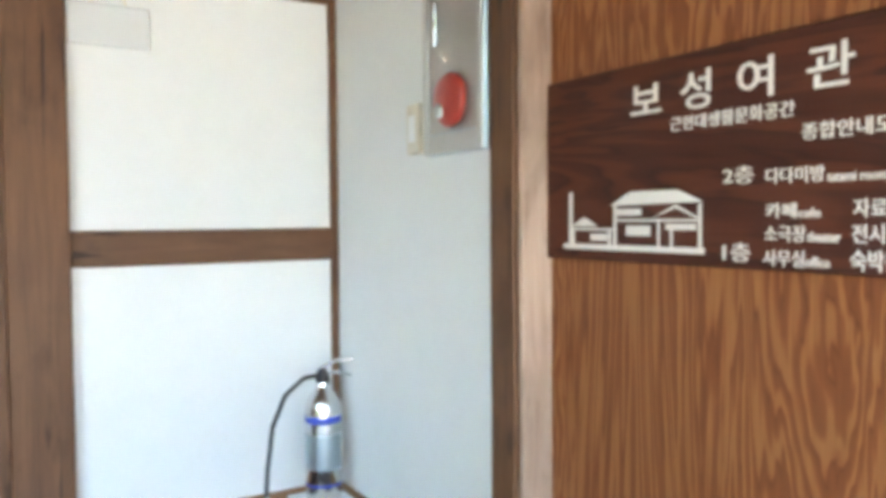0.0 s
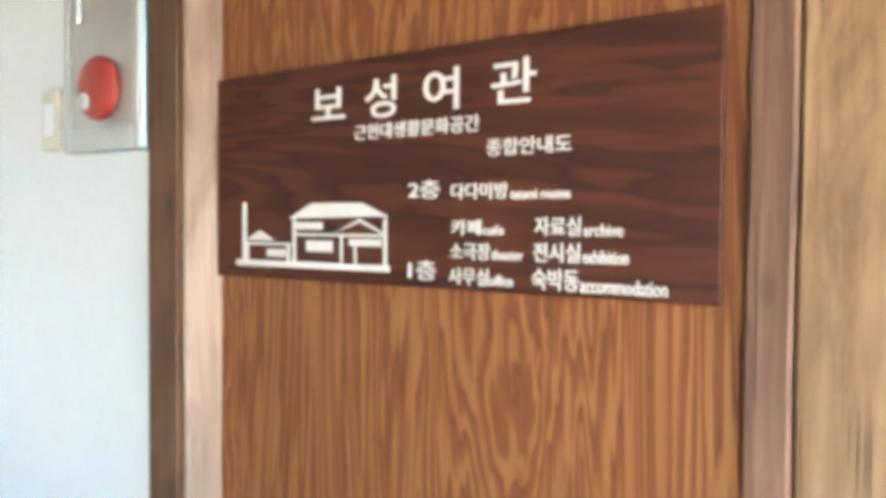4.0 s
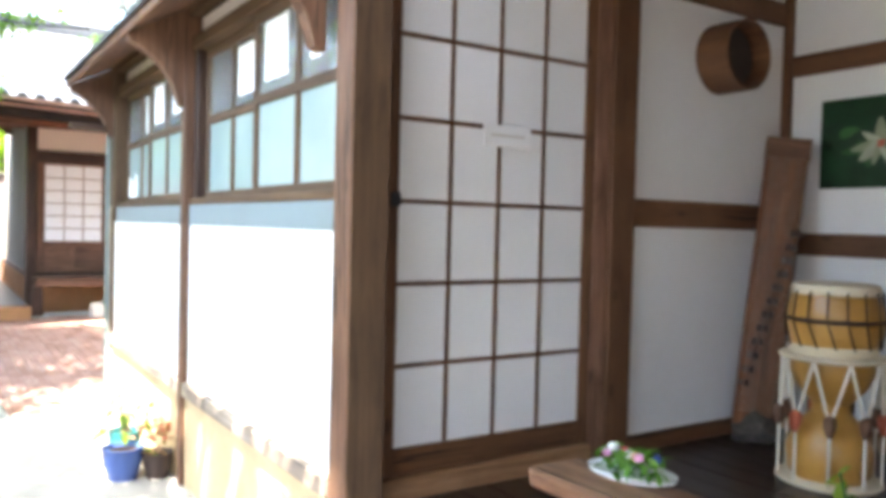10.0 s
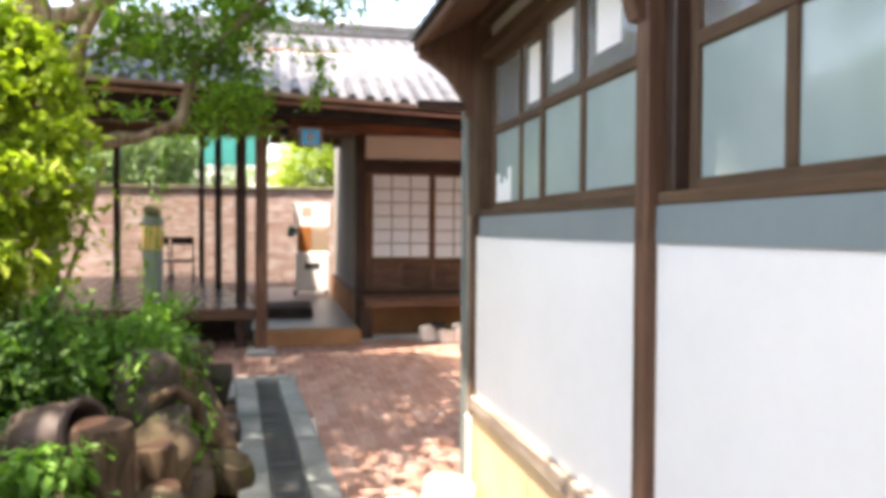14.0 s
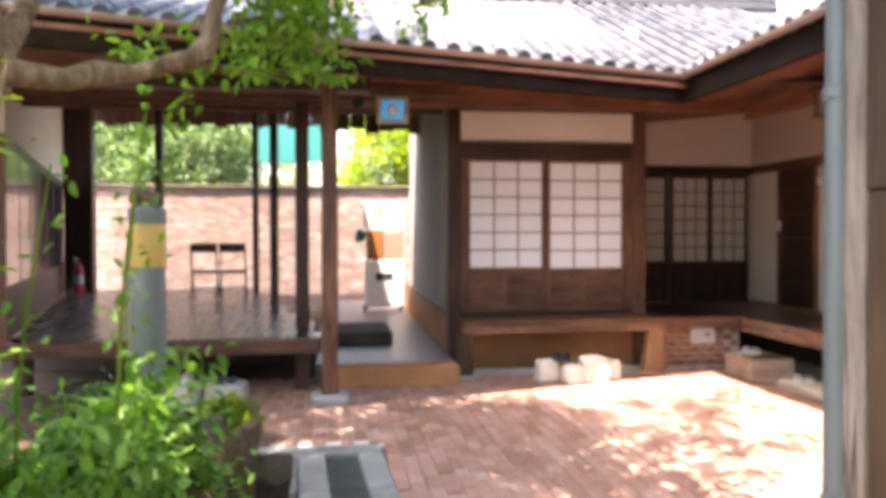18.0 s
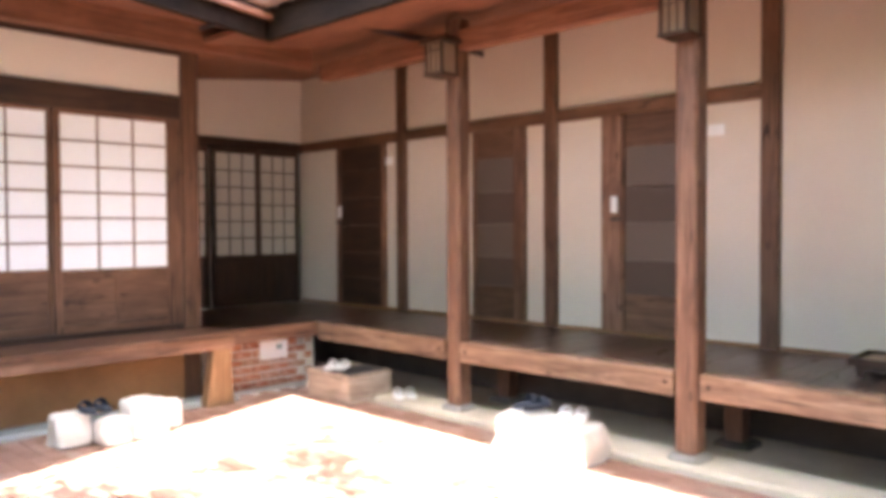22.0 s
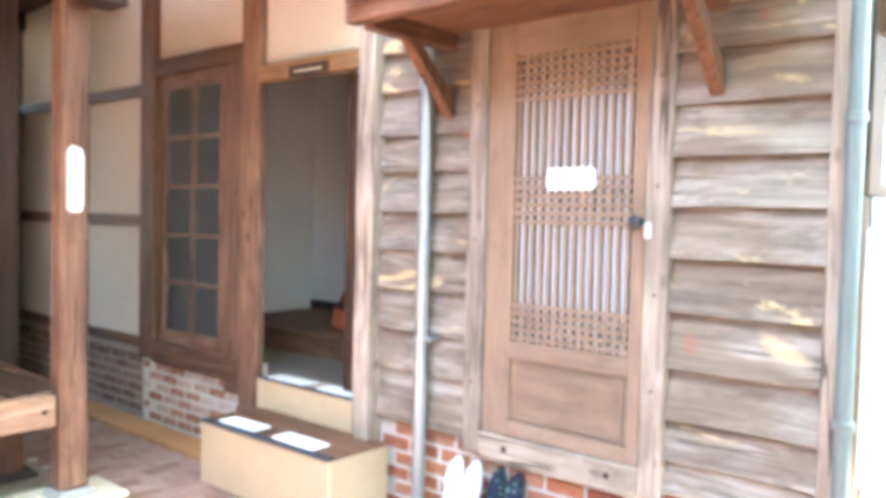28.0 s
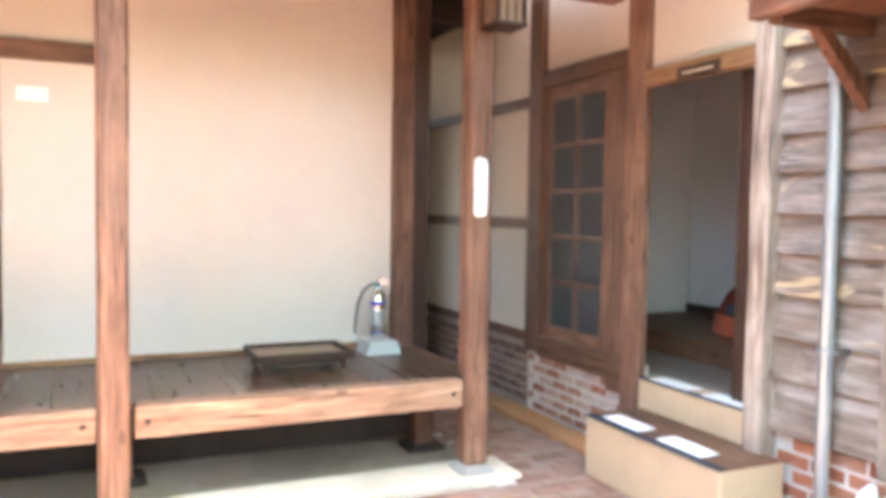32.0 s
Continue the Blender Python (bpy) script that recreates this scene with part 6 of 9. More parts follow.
for k in range(5):
    drain_part("kerb_strip", (0.82 * k, -0.30, -0.05), (0.82 * k + 0.81, -0.115, 0.014), "kerb_stone", 0.012)
    drain_part("kerb_strip", (0.82 * k, 0.118, -0.05), (0.82 * k + 0.81, 0.32, 0.014), "kerb_stone", 0.012)
drain_part("trough", (0.0, -0.113, -0.055), (4.1, 0.116, -0.03), "dark_stone")
for k in range(5):
    for y in (-0.10, 0.092):
        drain_part("grate_frame", (0.82 * k + 0.005, y, -0.03), (0.82 * k + 0.805, y + 0.014, 0.008), "grate")
    for j in range(7):
        y = -0.072 + 0.0235 * j
        drain_part("grate_bar", (0.82 * k + 0.005, y, -0.02), (0.82 * k + 0.805, y + 0.009, 0.006), "grate", 0.001)
    for j in range(3):
        x = 0.82 * k + 0.2 + 0.2 * j
        drain_part("grate_cross", (x, -0.086, -0.018), (x + 0.012, 0.092, 0.004), "grate", 0.001)
drain_part("kerb_strip", (4.11, -0.30, -0.05), (4.33, 1.05, 0.014), "kerb_stone", 0.012)
drain_part("kerb_strip", (3.3, 0.33, -0.05), (4.10, 0.55, 0.012), "kerb_stone", 0.012)

# planting bed held by boulders
bed = wall("planting_bed", [((-10.1, -5.95, -0.05), (-7.3, -2.25, 0.42)), ((-7.3, -5.95, -0.05), (-3.6, -2.72, 0.62)), ((-7.3, -2.72, -0.05), (-3.6, -2.08, 0.42))], "soil", "raised bed of dark soil behind boulders")
r = random.Random(5)
k = 0
for x in np.arange(-3.7, -10.2, -0.40):
    topz = 0.62 if x > -5.3 else (0.40 if x > -7.2 else 0.72 - (-7.2 - x) * 0.06)
    yy = -1.98 - max(0, (-7.0 - x)) * 0.10
    z = 0.0
    row = 0
    while z < topz - 0.12:
        h = r.uniform(0.20, 0.36)
        mat = r.choice(["grey_stone", "tan_stone", "grey_stone", "dark_stone", "tan_stone"])
        px = x + r.uniform(-0.12, 0.12) + (0.2 if row % 2 else 0)
        py = yy - row * 0.07 + r.uniform(-0.06, 0.06)
        th = thing("boulder", "rough weathered boulder edging the planting bed", "stone", (px, py, z), "boulders of the bed")
        part("stone", rock(bmesh.new(), (px, py, z + h * 0.55), (r.uniform(0.17, 0.30), r.uniform(0.14, 0.22), h * 0.74), 100 + k, 0.34, 3), mat, th, smooth=True)
        z += h
        row += 1
        k += 1
for x, y, z, s, seed, mat in ((-7.55, -1.70, 0.09, (0.17, 0.12, 0.13), 301, "tan_stone"), (-7.9, -2.12, 0.40, (0.20, 0.16, 0.24), 306, "tan_stone"), (-8.6, -1.78, 0.10, (0.14, 0.12, 0.14), 302, "dark_stone"), (-9.55, -1.95, 0.22, (0.15, 0.13, 0.28), 303, "grey_stone"), (-9.2, -2.05, 0.3, (0.12, 0.10, 0.36), 304, "tan_stone")):
    th = thing("boulder", "mossy rounded stone in front of the bed", "stone", (x, y, 0), "boulders of the bed")
    part("stone", rock(bmesh.new(), (x, y, z), s, seed, 0.3), mat, th, smooth=True)

jar = thing("clay_jar", "dark glazed clay jar lying on its side among the boulders", "jar", (-6.1, -2.3, 0.63))
b = lathe(bmesh.new(), [(0.10, 0), (0.15, 0.06), (0.18, 0.2), (0.17, 0.36), (0.14, 0.44), (0.155, 0.47), (0.165, 0.49), (0.14, 0.49), (0.12, 0.45), (0.15, 0.3), (0.13, 0.1), (0.02, 0.06)], 28)
ob = part("body", b, "jar_clay", jar, smooth=True, origin=(0, 0, 0))
lie = Vector((0.42, 0.86, 0.24)).normalized()
ob.matrix_basis = Matrix.Translation(Vector((-6.33, -2.25, 0.68)) - lie * 0.49) @ lie.to_track_quat("Z", "X").to_matrix().to_4x4()
b = lathe(bmesh.new(), [(0.166, 0.466), (0.176, 0.474), (0.176, 0.49), (0.168, 0.498), (0.142, 0.498), (0.138, 0.485)], 28)
bmesh.ops.delete(b, geom=[f for f in b.faces if len(f.verts) > 4], context="FACES_ONLY")
rim = part("rim", b, "jar_clay", jar, "thick rolled rim of the jar", True, origin=(0, 0, 0))
rim.matrix_basis = ob.matrix_basis.copy()

# sawn logs set upright along the bed, and two crooked roots leaning on the stones
def log_stump(x, y, high, rad, lean, seed, label):
    th = thing("log_stump", label, "stump", (x, y, 0.0), "logs along the bed")
    prof = [(rad * 1.06, -0.02), (rad, high * 0.2), (rad * 0.96, high * 0.4), (rad * 0.98, high * 0.6), (rad * 0.94, high * 0.8), (rad * 0.97, high * 0.94), (rad * 0.9, high)]
    b = lathe(bmesh.new(), prof, 26)
    for v in b.verts:
        a = math.atan2(v.co.y, v.co.x)
        q = noise.noise(Vector((math.cos(a) * 2.2, math.sin(a) * 2.2, v.co.z * 1.3 + seed))) * 0.22 + noise.noise(Vector((math.cos(a) * 7, math.sin(a) * 7, v.co.z * 2.5 + seed))) * 0.13
        v.co.x, v.co.y = v.co.x * (1 + q) + lean[0] * v.co.z, v.co.y * (1 + q) + lean[1] * v.co.z
    ob = part("trunk", b, "log_bark", None, smooth=True, origin=(0, 0, 0))
    ob.matrix_basis = Matrix.Translation((x, y, 0.0))
    under(ob, th)
    top = lathe(bmesh.new(), [(rad * 0.86, -0.006), (rad * 0.83, 0.006), (rad * 0.4, 0.010), (0.01, 0.008)], 22)
    ob = part("cut_end", top, wood("dark", "z"), None, "weathered sawn end of the log", origin=(0, 0, 0))
    ob.matrix_basis = Matrix.Translation((x + lean[0] * high, y + lean[1] * high, high)) @ pose(0, 0, 0, seed % 7 - 3, 6, 0)
    under(ob, th)


for k, (x, y, high, rad, lean) in enumerate(((-6.09, -2.14, 0.77, 0.135, (0.0, 0.0)), (-6.58, -2.02, 0.55, 0.125, (0.05, 0.03)), (-6.36, -1.93, 0.40, 0.085, (0.0, 0.02)), (-6.93, -1.94, 0.47, 0.09, (-0.05, 0.0)), (-5.75, -2.02, 0.50, 0.11, (0.02, 0.0)), (-5.45, -1.97, 0.38, 0.10, (0.0, 0.03)), (-7.3, -1.97, 0.52, 0.085, (-0.1, -0.06)), (-8.75, -2.06, 0.58, 0.10, (-0.2, -0.1)))):
    log_stump(x, y, high, rad, lean, 3.1 * k, "upright weathered log with rough brown bark edging the bed")
for k, (x, y, z, size) in enumerate(((-8.35, -2.06, 0.34, (0.07, 0.16, 0.36)), (-8.0, -1.97, 0.28, (0.06, 0.12, 0.30)), (-9.3, -2.06, 0.34, (0.10, 0.20, 0.36)))):
    th = thing("boulder", "upright brown slab of stone leaning in the bed's edge", "stone", (x, y, 0), "boulders of the bed")
    part("stone", rock(bmesh.new(), (x, y, z), size, 520 + k, 0.26, 3), "tan_stone" if k != 1 else "grey_stone", th, smooth=True)
log = thing("leaning_log", "short dark log leaning against the stones beside the drain", "log", (-8.12, -1.73, 0.0), "logs along the bed")
part("trunk", tube(bmesh.new(), [(-8.08, -1.70, -0.02), (-8.22, -1.77, 0.12), (-8.45, -1.87, 0.30), (-8.62, -1.96, 0.43), (-8.64, -1.97, 0.445)], [0.085, 0.09, 0.082, 0.086, 0.05], 14), wood("umber", "z"), log, smooth=True)
for pts, rad in (([(-6.95, -2.06, 0.70), (-7.1, -1.96, 0.72), (-7.28, -1.87, 0.60), (-7.36, -1.83, 0.40), (-7.38, -1.80, 0.2), (-7.40, -1.79, 0.0)], 0.034), ([(-8.72, -2.16, 0.86), (-8.5, -2.02, 0.66), (-8.36, -1.94, 0.42), (-8.26, -1.89, 0.2), (-8.22, -1.86, 0.0)], 0.036)):
    th = thing("driftwood", "crooked bare root leaning on the boulders", "branch", pts[-1], "roots on the boulders")
    part("root", tube(bmesh.new(), pts, [rad * (0.7 + 0.35 * ((k * 7) % 3) / 2) for k in range(len(pts))], 9), "log_bark", th, smooth=True)

# bollard lamp
lampost = thing("bollard_lamp", "grey post lamp with a weathered yellow band", "lamp", (-8.64, -2.30, 0.4))
part("post", lathe(bmesh.new(), [(0.072, 0.0), (0.072, 1.08)], 22, (-8.64, -2.30, 0.40)), "lamp_grey", lampost, smooth=True)
part("band", lathe(bmesh.new(), [(0.074, 1.08), (0.075, 1.085), (0.075, 1.25), (0.074, 1.255)], 22, (-8.64, -2.30, 0.40)), "yellow_paint", lampost, "weathered yellow band", True)
part("cap", lathe(bmesh.new(), [(0.073, 1.255), (0.075, 1.26), (0.075, 1.315), (0.06, 1.33)], 22, (-8.64, -2.30, 0.40)), "lamp_grey", lampost, smooth=True)
part("finial", rock(bmesh.new(), (-8.64, -2.30, 1.755), (0.075, 0.07, 0.035), 9, 0.3), "tan_stone", lampost, "stone laid on top")


def tree_limb(rng, start, towards, length, rad, steps=6, wander=0.16):
    """Points and radii of a crooked limb."""
    p, d = Vector(start), Vector(towards).normalized()
    pts, radii = [p.copy()], [rad]
    for k in range(steps):
        d = (d + Vector((rng.uniform(-1, 1), rng.uniform(-1, 1), rng.uniform(-0.6, 0.9))) * wander).normalized()
        p = p + d * length / steps
        pts.append(p.copy())
        radii.append(rad * (1 - 0.78 * (k + 1) / steps))
    return pts, radii


def underside(x):
    """Height below which the pruned crown has no leaves; it rises away from the house."""
    return 1.60 + 0.272 * (-6.65 - x)


tree = thing("garden_tree", "old crooked tree with rough bark and feathery green leaves", "tree", (-8.35, -3.15, 0.42))
rg = random.Random(42)
trunk_pts = [(-8.2, -3.2, 0.35), (-8.32, -3.16, 0.9), (-8.5, -3.1, 1.45), (-8.62, -3.05, 1.95), (-8.72, -3.02, 2.5), (-8.7, -3.1, 3.1), (-8.55, -3.2, 3.8), (-8.6, -3.1, 4.6)]
part("trunk", tube(bmesh.new(), trunk_pts, [0.20, 0.165, 0.15, 0.145, 0.14, 0.12, 0.10, 0.06], 12), "bark", tree, smooth=True, origin=(0, 0, 0))
limbs = [([(-8.62, -3.1, 2.18), (-8.78, -2.93, 2.30), (-8.95, -2.72, 2.29), (-9.06, -2.61, 2.34), (-9.2, -2.48, 2.37), (-9.30, -2.36, 2.45), (-9.42, -2.25, 2.50), (-9.5, -2.18, 2.60), (-9.51, -2.15, 2.78), (-9.6, -2.05, 3.1), (-9.75, -1.85, 3.35), (-9.9, -1.65, 3.6), (-10.3, -1.2, 4.1)], [0.095, 0.078, 0.058, 0.068, 0.052, 0.050, 0.060, 0.064, 0.048, 0.042, 0.038, 0.03, 0.02]),
         ([(-8.78, -2.93, 2.32), (-9.05, -2.9, 2.62), (-9.12, -2.91, 2.9), (-9.2, -2.92, 3.25), (-9.15, -3.0, 3.9)], [0.075, 0.062, 0.056, 0.048, 0.03]),
         ([(-9.12, -2.91, 2.95), (-9.3, -2.68, 3.12), (-9.55, -2.35, 3.2), (-9.8, -2.1, 3.38)], [0.04, 0.032, 0.026, 0.012])]
for start, to, ln, rad in (((-8.7, -3.1, 3.1), (-0.2, 1.0, 0.5), 2.6, 0.075), ((-8.55, -3.2, 3.8), (-0.9, 0.7, 0.5), 3.0, 0.07), ((-8.6, -3.1, 4.4), (-0.8, 1.0, 0.5), 3.2, 0.055), ((-8.6, -3.1, 4.5), (0.7, 0.8, 0.6), 2.6, 0.05),
                           ((-8.72, -3.02, 2.5), (0.8, 0.5, 0.45), 2.4, 0.06), ((-9.68, -2.0, 3.1), (-0.8, 0.5, 0.5), 1.8, 0.04), ((-9.9, -1.7, 3.6), (0.1, 1.0, 0.75), 2.2, 0.035), ((-10.3, -1.2, 4.1), (-0.5, 1.0, 0.6), 2.2, 0.03), ((-9.62, -2.08, 2.75), (-0.3, 0.7, 0.1), 0.9, 0.02)):
    limbs.append(tree_limb(rg, start, to, ln, rad))
for pts, radii in limbs:
    b = tube(bmesh.new(), pts, [0.86 * q for q in radii], 12)
    for v in b.verts:
        v.co += noise.noise_vector(v.co * 7.0) * 0.016 + noise.noise_vector(v.co * 19.0) * 0.007
    part("limb", b, "bark", tree, smooth=True, origin=(0, 0, 0))
spots = []
for pts, radii in limbs:
    pts = [Vector(p) for p in pts]
    for i in range(len(pts) // 2, len(pts)):
        for _ in range(5 if i < len(pts) - 1 else 10):
            c = pts[i] + Vector((rg.gauss(0, 0.38), rg.gauss(0, 0.38), rg.gauss(-0.02, 0.22)))
            if (c.y > 0.9 and c.x > -9.0) or (c.y > -1.5 and c.z < 3.7):
                continue
            rad = rg.uniform(0.06, 0.15)
            for _ in range(int(560 * rad)):
                q = (c.x + rg.gauss(0, rad), c.y + rg.gauss(0, rad), c.z + rg.gauss(-0.03, rad * 0.5))
                if q[2] > underside(q[0]) and (q[1] > -2.0 or q[0] < -9.75 or q[2] > 2.95):
                    spots.append(q)
leaf_part("crown", spots, 0.050, 77, "leaf_tree", tree, "feathery green crown with gaps", 0.25)
spots = []
for cx, cy, cz, n, w in ((-9.85, -1.72, 2.70, 130, 0.10), (-9.6, -1.85, 2.76, 110, 0.10), (-9.9, -1.95, 2.82, 90, 0.09), (-9.7, -1.78, 3.12, 200, 0.12), (-9.3, -2.12, 2.92, 120, 0.10), (-9.2, -1.72, 2.80, 90, 0.08), (-9.42, -1.62, 2.76, 80, 0.07), (-9.75, -1.55, 2.84, 90, 0.08),
                         (-9.25, -2.25, 3.15, 160, 0.11), (-9.25, -2.72, 3.0, 130, 0.10), (-9.0, -2.5, 3.12, 120, 0.10), (-9.85, -1.0, 3.25, 90, 0.08), (-9.9, -0.98, 3.02, 80, 0.06), (-9.95, -1.05, 2.86, 30, 0.05), (-9.55, -2.35, 3.25, 140, 0.11), (-8.95, -2.95, 3.2, 130, 0.12), (-8.9, -2.88, 2.52, 40, 0.07)):
    for _ in range(n):
        q = (cx + rg.gauss(0, w), cy + rg.gauss(0, w), cz + rg.gauss(0, w * 0.8))
        if q[2] > underside(q[0]) and (q[1] > -1.98 or q[0] < -9.75 or q[2] > 2.9):
            spots.append(q)
for k in range(24):
    w = k / 23
    spots.append((-9.46 + 0.16 * w + rg.gauss(0, 0.022), -2.19 - 0.10 * w + rg.gauss(0, 0.03), 2.52 - 0.33 * w + rg.gauss(0, 0.02)))
leaf_part("low_foliage", spots, 0.042, 78, "leaf_tree", tree, "hanging sprays of small leaves", 0.35)

# upper crown added out of view, placed to shade the bed, court and apron
spots = []
rg = random.Random(91)
for x0, x1, y0, y1, n in ((-12.6, -7.0, -4.6, -1.6, 215), (-7.2, -5.5, -3.0, -2.3, 22), (-11.1, -7.0, -1.6, -0.75, 40), (-9.6, -7.6, -3.5, -2.1, 28), (-4.9, -2.6, -4.9, -3.05, 46), (-9.4, -6.4, -1.2, -0.6, 12), (-3.7, -1.0, -3.4, -1.6, 60), (-4.7, -2.9, -3.3, -2.2, 42)):
    for _ in range(n):
        c = (rg.uniform(x0, x1), rg.uniform(y0, y1), rg.uniform(4.9, 6.3))
        for _ in range(44):
            spots.append((c[0] + rg.gauss(0, 0.24), c[1] + rg.gauss(0, 0.24), c[2] + rg.gauss(0, 0.12)))
leaf_part("high_crown", spots, 0.088, 92, "leaf_tree", tree, "upper crown out of view, spread to shade the ground", 0.1)
for to in ((-11.6, -2.2, 5.5), (-10.2, -0.9, 5.6), (-7.2, -1.6, 5.6), (-4.6, -3.7, 5.5), (-8.9, -4.4, 5.6)):
    mid = ((-8.6 + to[0]) / 2, (-3.1 + to[1]) / 2, 5.15)
    part("limb", tube(bmesh.new(), [(-8.6, -3.1, 4.5), mid, to], [0.06, 0.045, 0.015], 7), "bark", tree, smooth=True, origin=(0, 0, 0))

# yellow-green shrub and herbs in the bed
shrub = thing("shrub", "dense yellow-green shrub beside the path", "shrub", (-7.1, -2.95, 0.6))
rg = random.Random(8)
for k in range(6):
    pts, radii = tree_limb(rg, (-7.1 + rg.uniform(-0.2, 0.2), -2.95, 0.5), (rg.uniform(-0.6, 0.6), rg.uniform(-0.2, 0.6), 1.4), 1.7, 0.028)
    part("stem", tube(bmesh.new(), pts, radii, 6), "bark", shrub, origin=(0, 0, 0))
spots = []
for k in range(150):
    q = rg.random()
    z = 1.28 + 1.55 * q
    wide = 0.56 * math.sin(math.pi * (0.22 + 0.68 * q))
    a, d = rg.uniform(0, 6.28), wide * math.sqrt(rg.random())
    c = (-7.05 - 0.1 * q + d * math.cos(a), -2.92 + d * math.sin(a), z)
    for _ in range(80):
        spots.append((c[0] + rg.gauss(0, 0.075), c[1] + rg.gauss(0, 0.075), c[2] + rg.gauss(0, 0.055)))
leaf_part("foliage", spots, 0.044, 79, "leaf_sunny", shrub, "small bright yellow-green leaves", 0.1)


def herb(at, high, spread, n, size, mat, seed, label):
    x, y, z = at
    q = random.Random(seed)
    th = thing("garden_herb", label, "plant", at, "herbs of the bed")
    spots = []
    for _ in range(max(3, n // 30)):
        tx, ty = x + q.gauss(0, spread * 0.5), y + q.gauss(0, spread * 0.45)
        hh = high * q.uniform(0.65, 1.1)
        part("stem", tube(bmesh.new(), [(x + (tx - x) * 0.4, y + (ty - y) * 0.4, z), (tx, ty, z + hh * 0.5), (tx + q.gauss(0, 0.05), ty + q.gauss(0, 0.05), z + hh)], [0.007, 0.005, 0.003], 5), "leaf_herb", th, origin=(0, 0, 0))
        for _ in range(86):
            w = q.random() ** 0.8
            spots.append((tx + q.gauss(0, spread * 0.26), ty + q.gauss(0, spread * 0.26), z + 0.05 + hh * w))
    leaf_part("foliage", spots, size, seed, mat, th)
    return th


rg = random.Random(15)
for k, (x, y, z, high, spread, n) in enumerate(((-6.6, -3.0, 0.60, 0.55, 0.30, 420), (-7.0, -2.52, 0.42, 0.75, 0.22, 400), (-7.15, -2.34, 0.42, 0.62, 0.20, 340), (-7.6, -2.42, 0.45, 0.60, 0.30, 400), (-8.1, -2.42, 0.42, 0.50, 0.28, 320), (-6.9, -2.75, 0.6, 0.62, 0.35, 380), (-7.6, -2.85, 0.45, 0.75, 0.33, 360), (-8.0, -2.95, 0.42, 0.8, 0.3, 260), (-5.2, -2.85, 0.62, 0.30, 0.26, 300), (-4.5, -2.45, 0.42, 0.36, 0.26, 280), (-9.2, -2.75, 0.42, 0.45, 0.30, 260), (-8.9, -2.45, 0.42, 0.30, 0.22, 200), (-8.22, -2.22, 0.40, 0.75, 0.20, 260), (-8.42, -2.08, 0.25, 0.62, 0.16, 200), (-7.95, -2.2, 0.45, 0.62, 0.22, 260), (-6.75, -2.62, 0.42, 0.66, 0.2, 300), (-5.85, -2.3, 0.42, 0.30, 0.16, 200), (-7.45, -2.32, 0.45, 0.55, 0.2, 300), (-7.75, -2.3, 0.42, 0.55, 0.2, 280), (-6.55, -2.85, 0.62, 0.50, 0.22, 300), (-8.6, -2.3, 0.42, 0.45, 0.2, 240))):
    herb((x, y, z), high, spread, n, rg.uniform(0.034, 0.045), "leaf_herb" if k % 5 else "leaf_dark", 200 + k, "leafy green herbs growing in the bed")
for k, (x, y) in enumerate(((-5.0, -1.93), (-5.62, -1.86), (-4.6, -1.92), (-7.2, -1.92), (-8.2, -2.08))):
    herb((x, y, 0.10), 0.45, 0.16, 180, 0.032, "leaf_herb", 240 + k, "small green creeper growing between the boulders")
# tall thin weeds close to the path
for k, (x, y, high) in enumerate(((-7.62, -2.18, 1.55), (-7.5, -2.4, 1.35), (-8.78, -2.30, 1.5), (-8.12, -2.28, 1.35), (-8.48, -2.34, 1.4))):
    q = random.Random(260 + k)
    th = thing("tall_weed", "tall thin flowering weed with sparse leaves", "plant", (x, y, 0.45), "tall weeds of the bed")
    lean = Vector((q.uniform(-0.12, 0.12), q.uniform(-0.08, 0.10), 0))
    pts = [Vector((x, y, 0.45)) + lean * w + Vector((0.03 * math.sin(4 * w), 0.02 * math.cos(5 * w), high * w)) for w in np.linspace(0, 1, 8)]
    part("stem", tube(bmesh.new(), pts, [0.008 - 0.0007 * i for i in range(8)], 5), "leaf_bright", th, origin=(0, 0, 0))
    spots = []
    for p in pts[1:]:
        for _ in range(6):
            spots.append((p.x + q.gauss(0, 0.035), p.y + q.gauss(0, 0.05), p.z + q.uniform(-0.08, 0.08)))
    leaf_part("leaves", spots, 0.030, 270 + k, "leaf_herb", th)
bush = thing("grass_bush", "low round bush of fine bright green blades", "shrub", (-11.45, -2.38, 0.0))
rg = random.Random(33)
spots = []
for _ in range(1500):
    a, b_, c = rg.gauss(0, 1), rg.gauss(0, 1), abs(rg.gauss(0, 1))
    n_ = math.sqrt(a * a + b_ * b_ + c * c)
    q = 0.27 * rg.uniform(0.6, 1.0)
    spots.append((-11.45 + a / n_ * q, -2.38 + b_ / n_ * q, 0.03 + c / n_ * q * 1.15))
leaf_part("foliage", spots, 0.035, 280, "leaf_bright", bush, "", -0.9, 3.2)
part("stem", tube(bmesh.new(), [(-11.45, -2.38, -0.02), (-11.45, -2.38, 0.2)], [0.03, 0.012], 7), "bark", bush)
th = thing("boulder", "flat pale stone lying at the end of the bed", "stone", (-11.75, -2.95, 0), "boulders of the bed")
part("stone", rock(bmesh.new(), (-11.75, -2.95, 0.07), (0.22, 0.30, 0.10), 411, 0.35, 3), "pale_concrete", th, smooth=True)

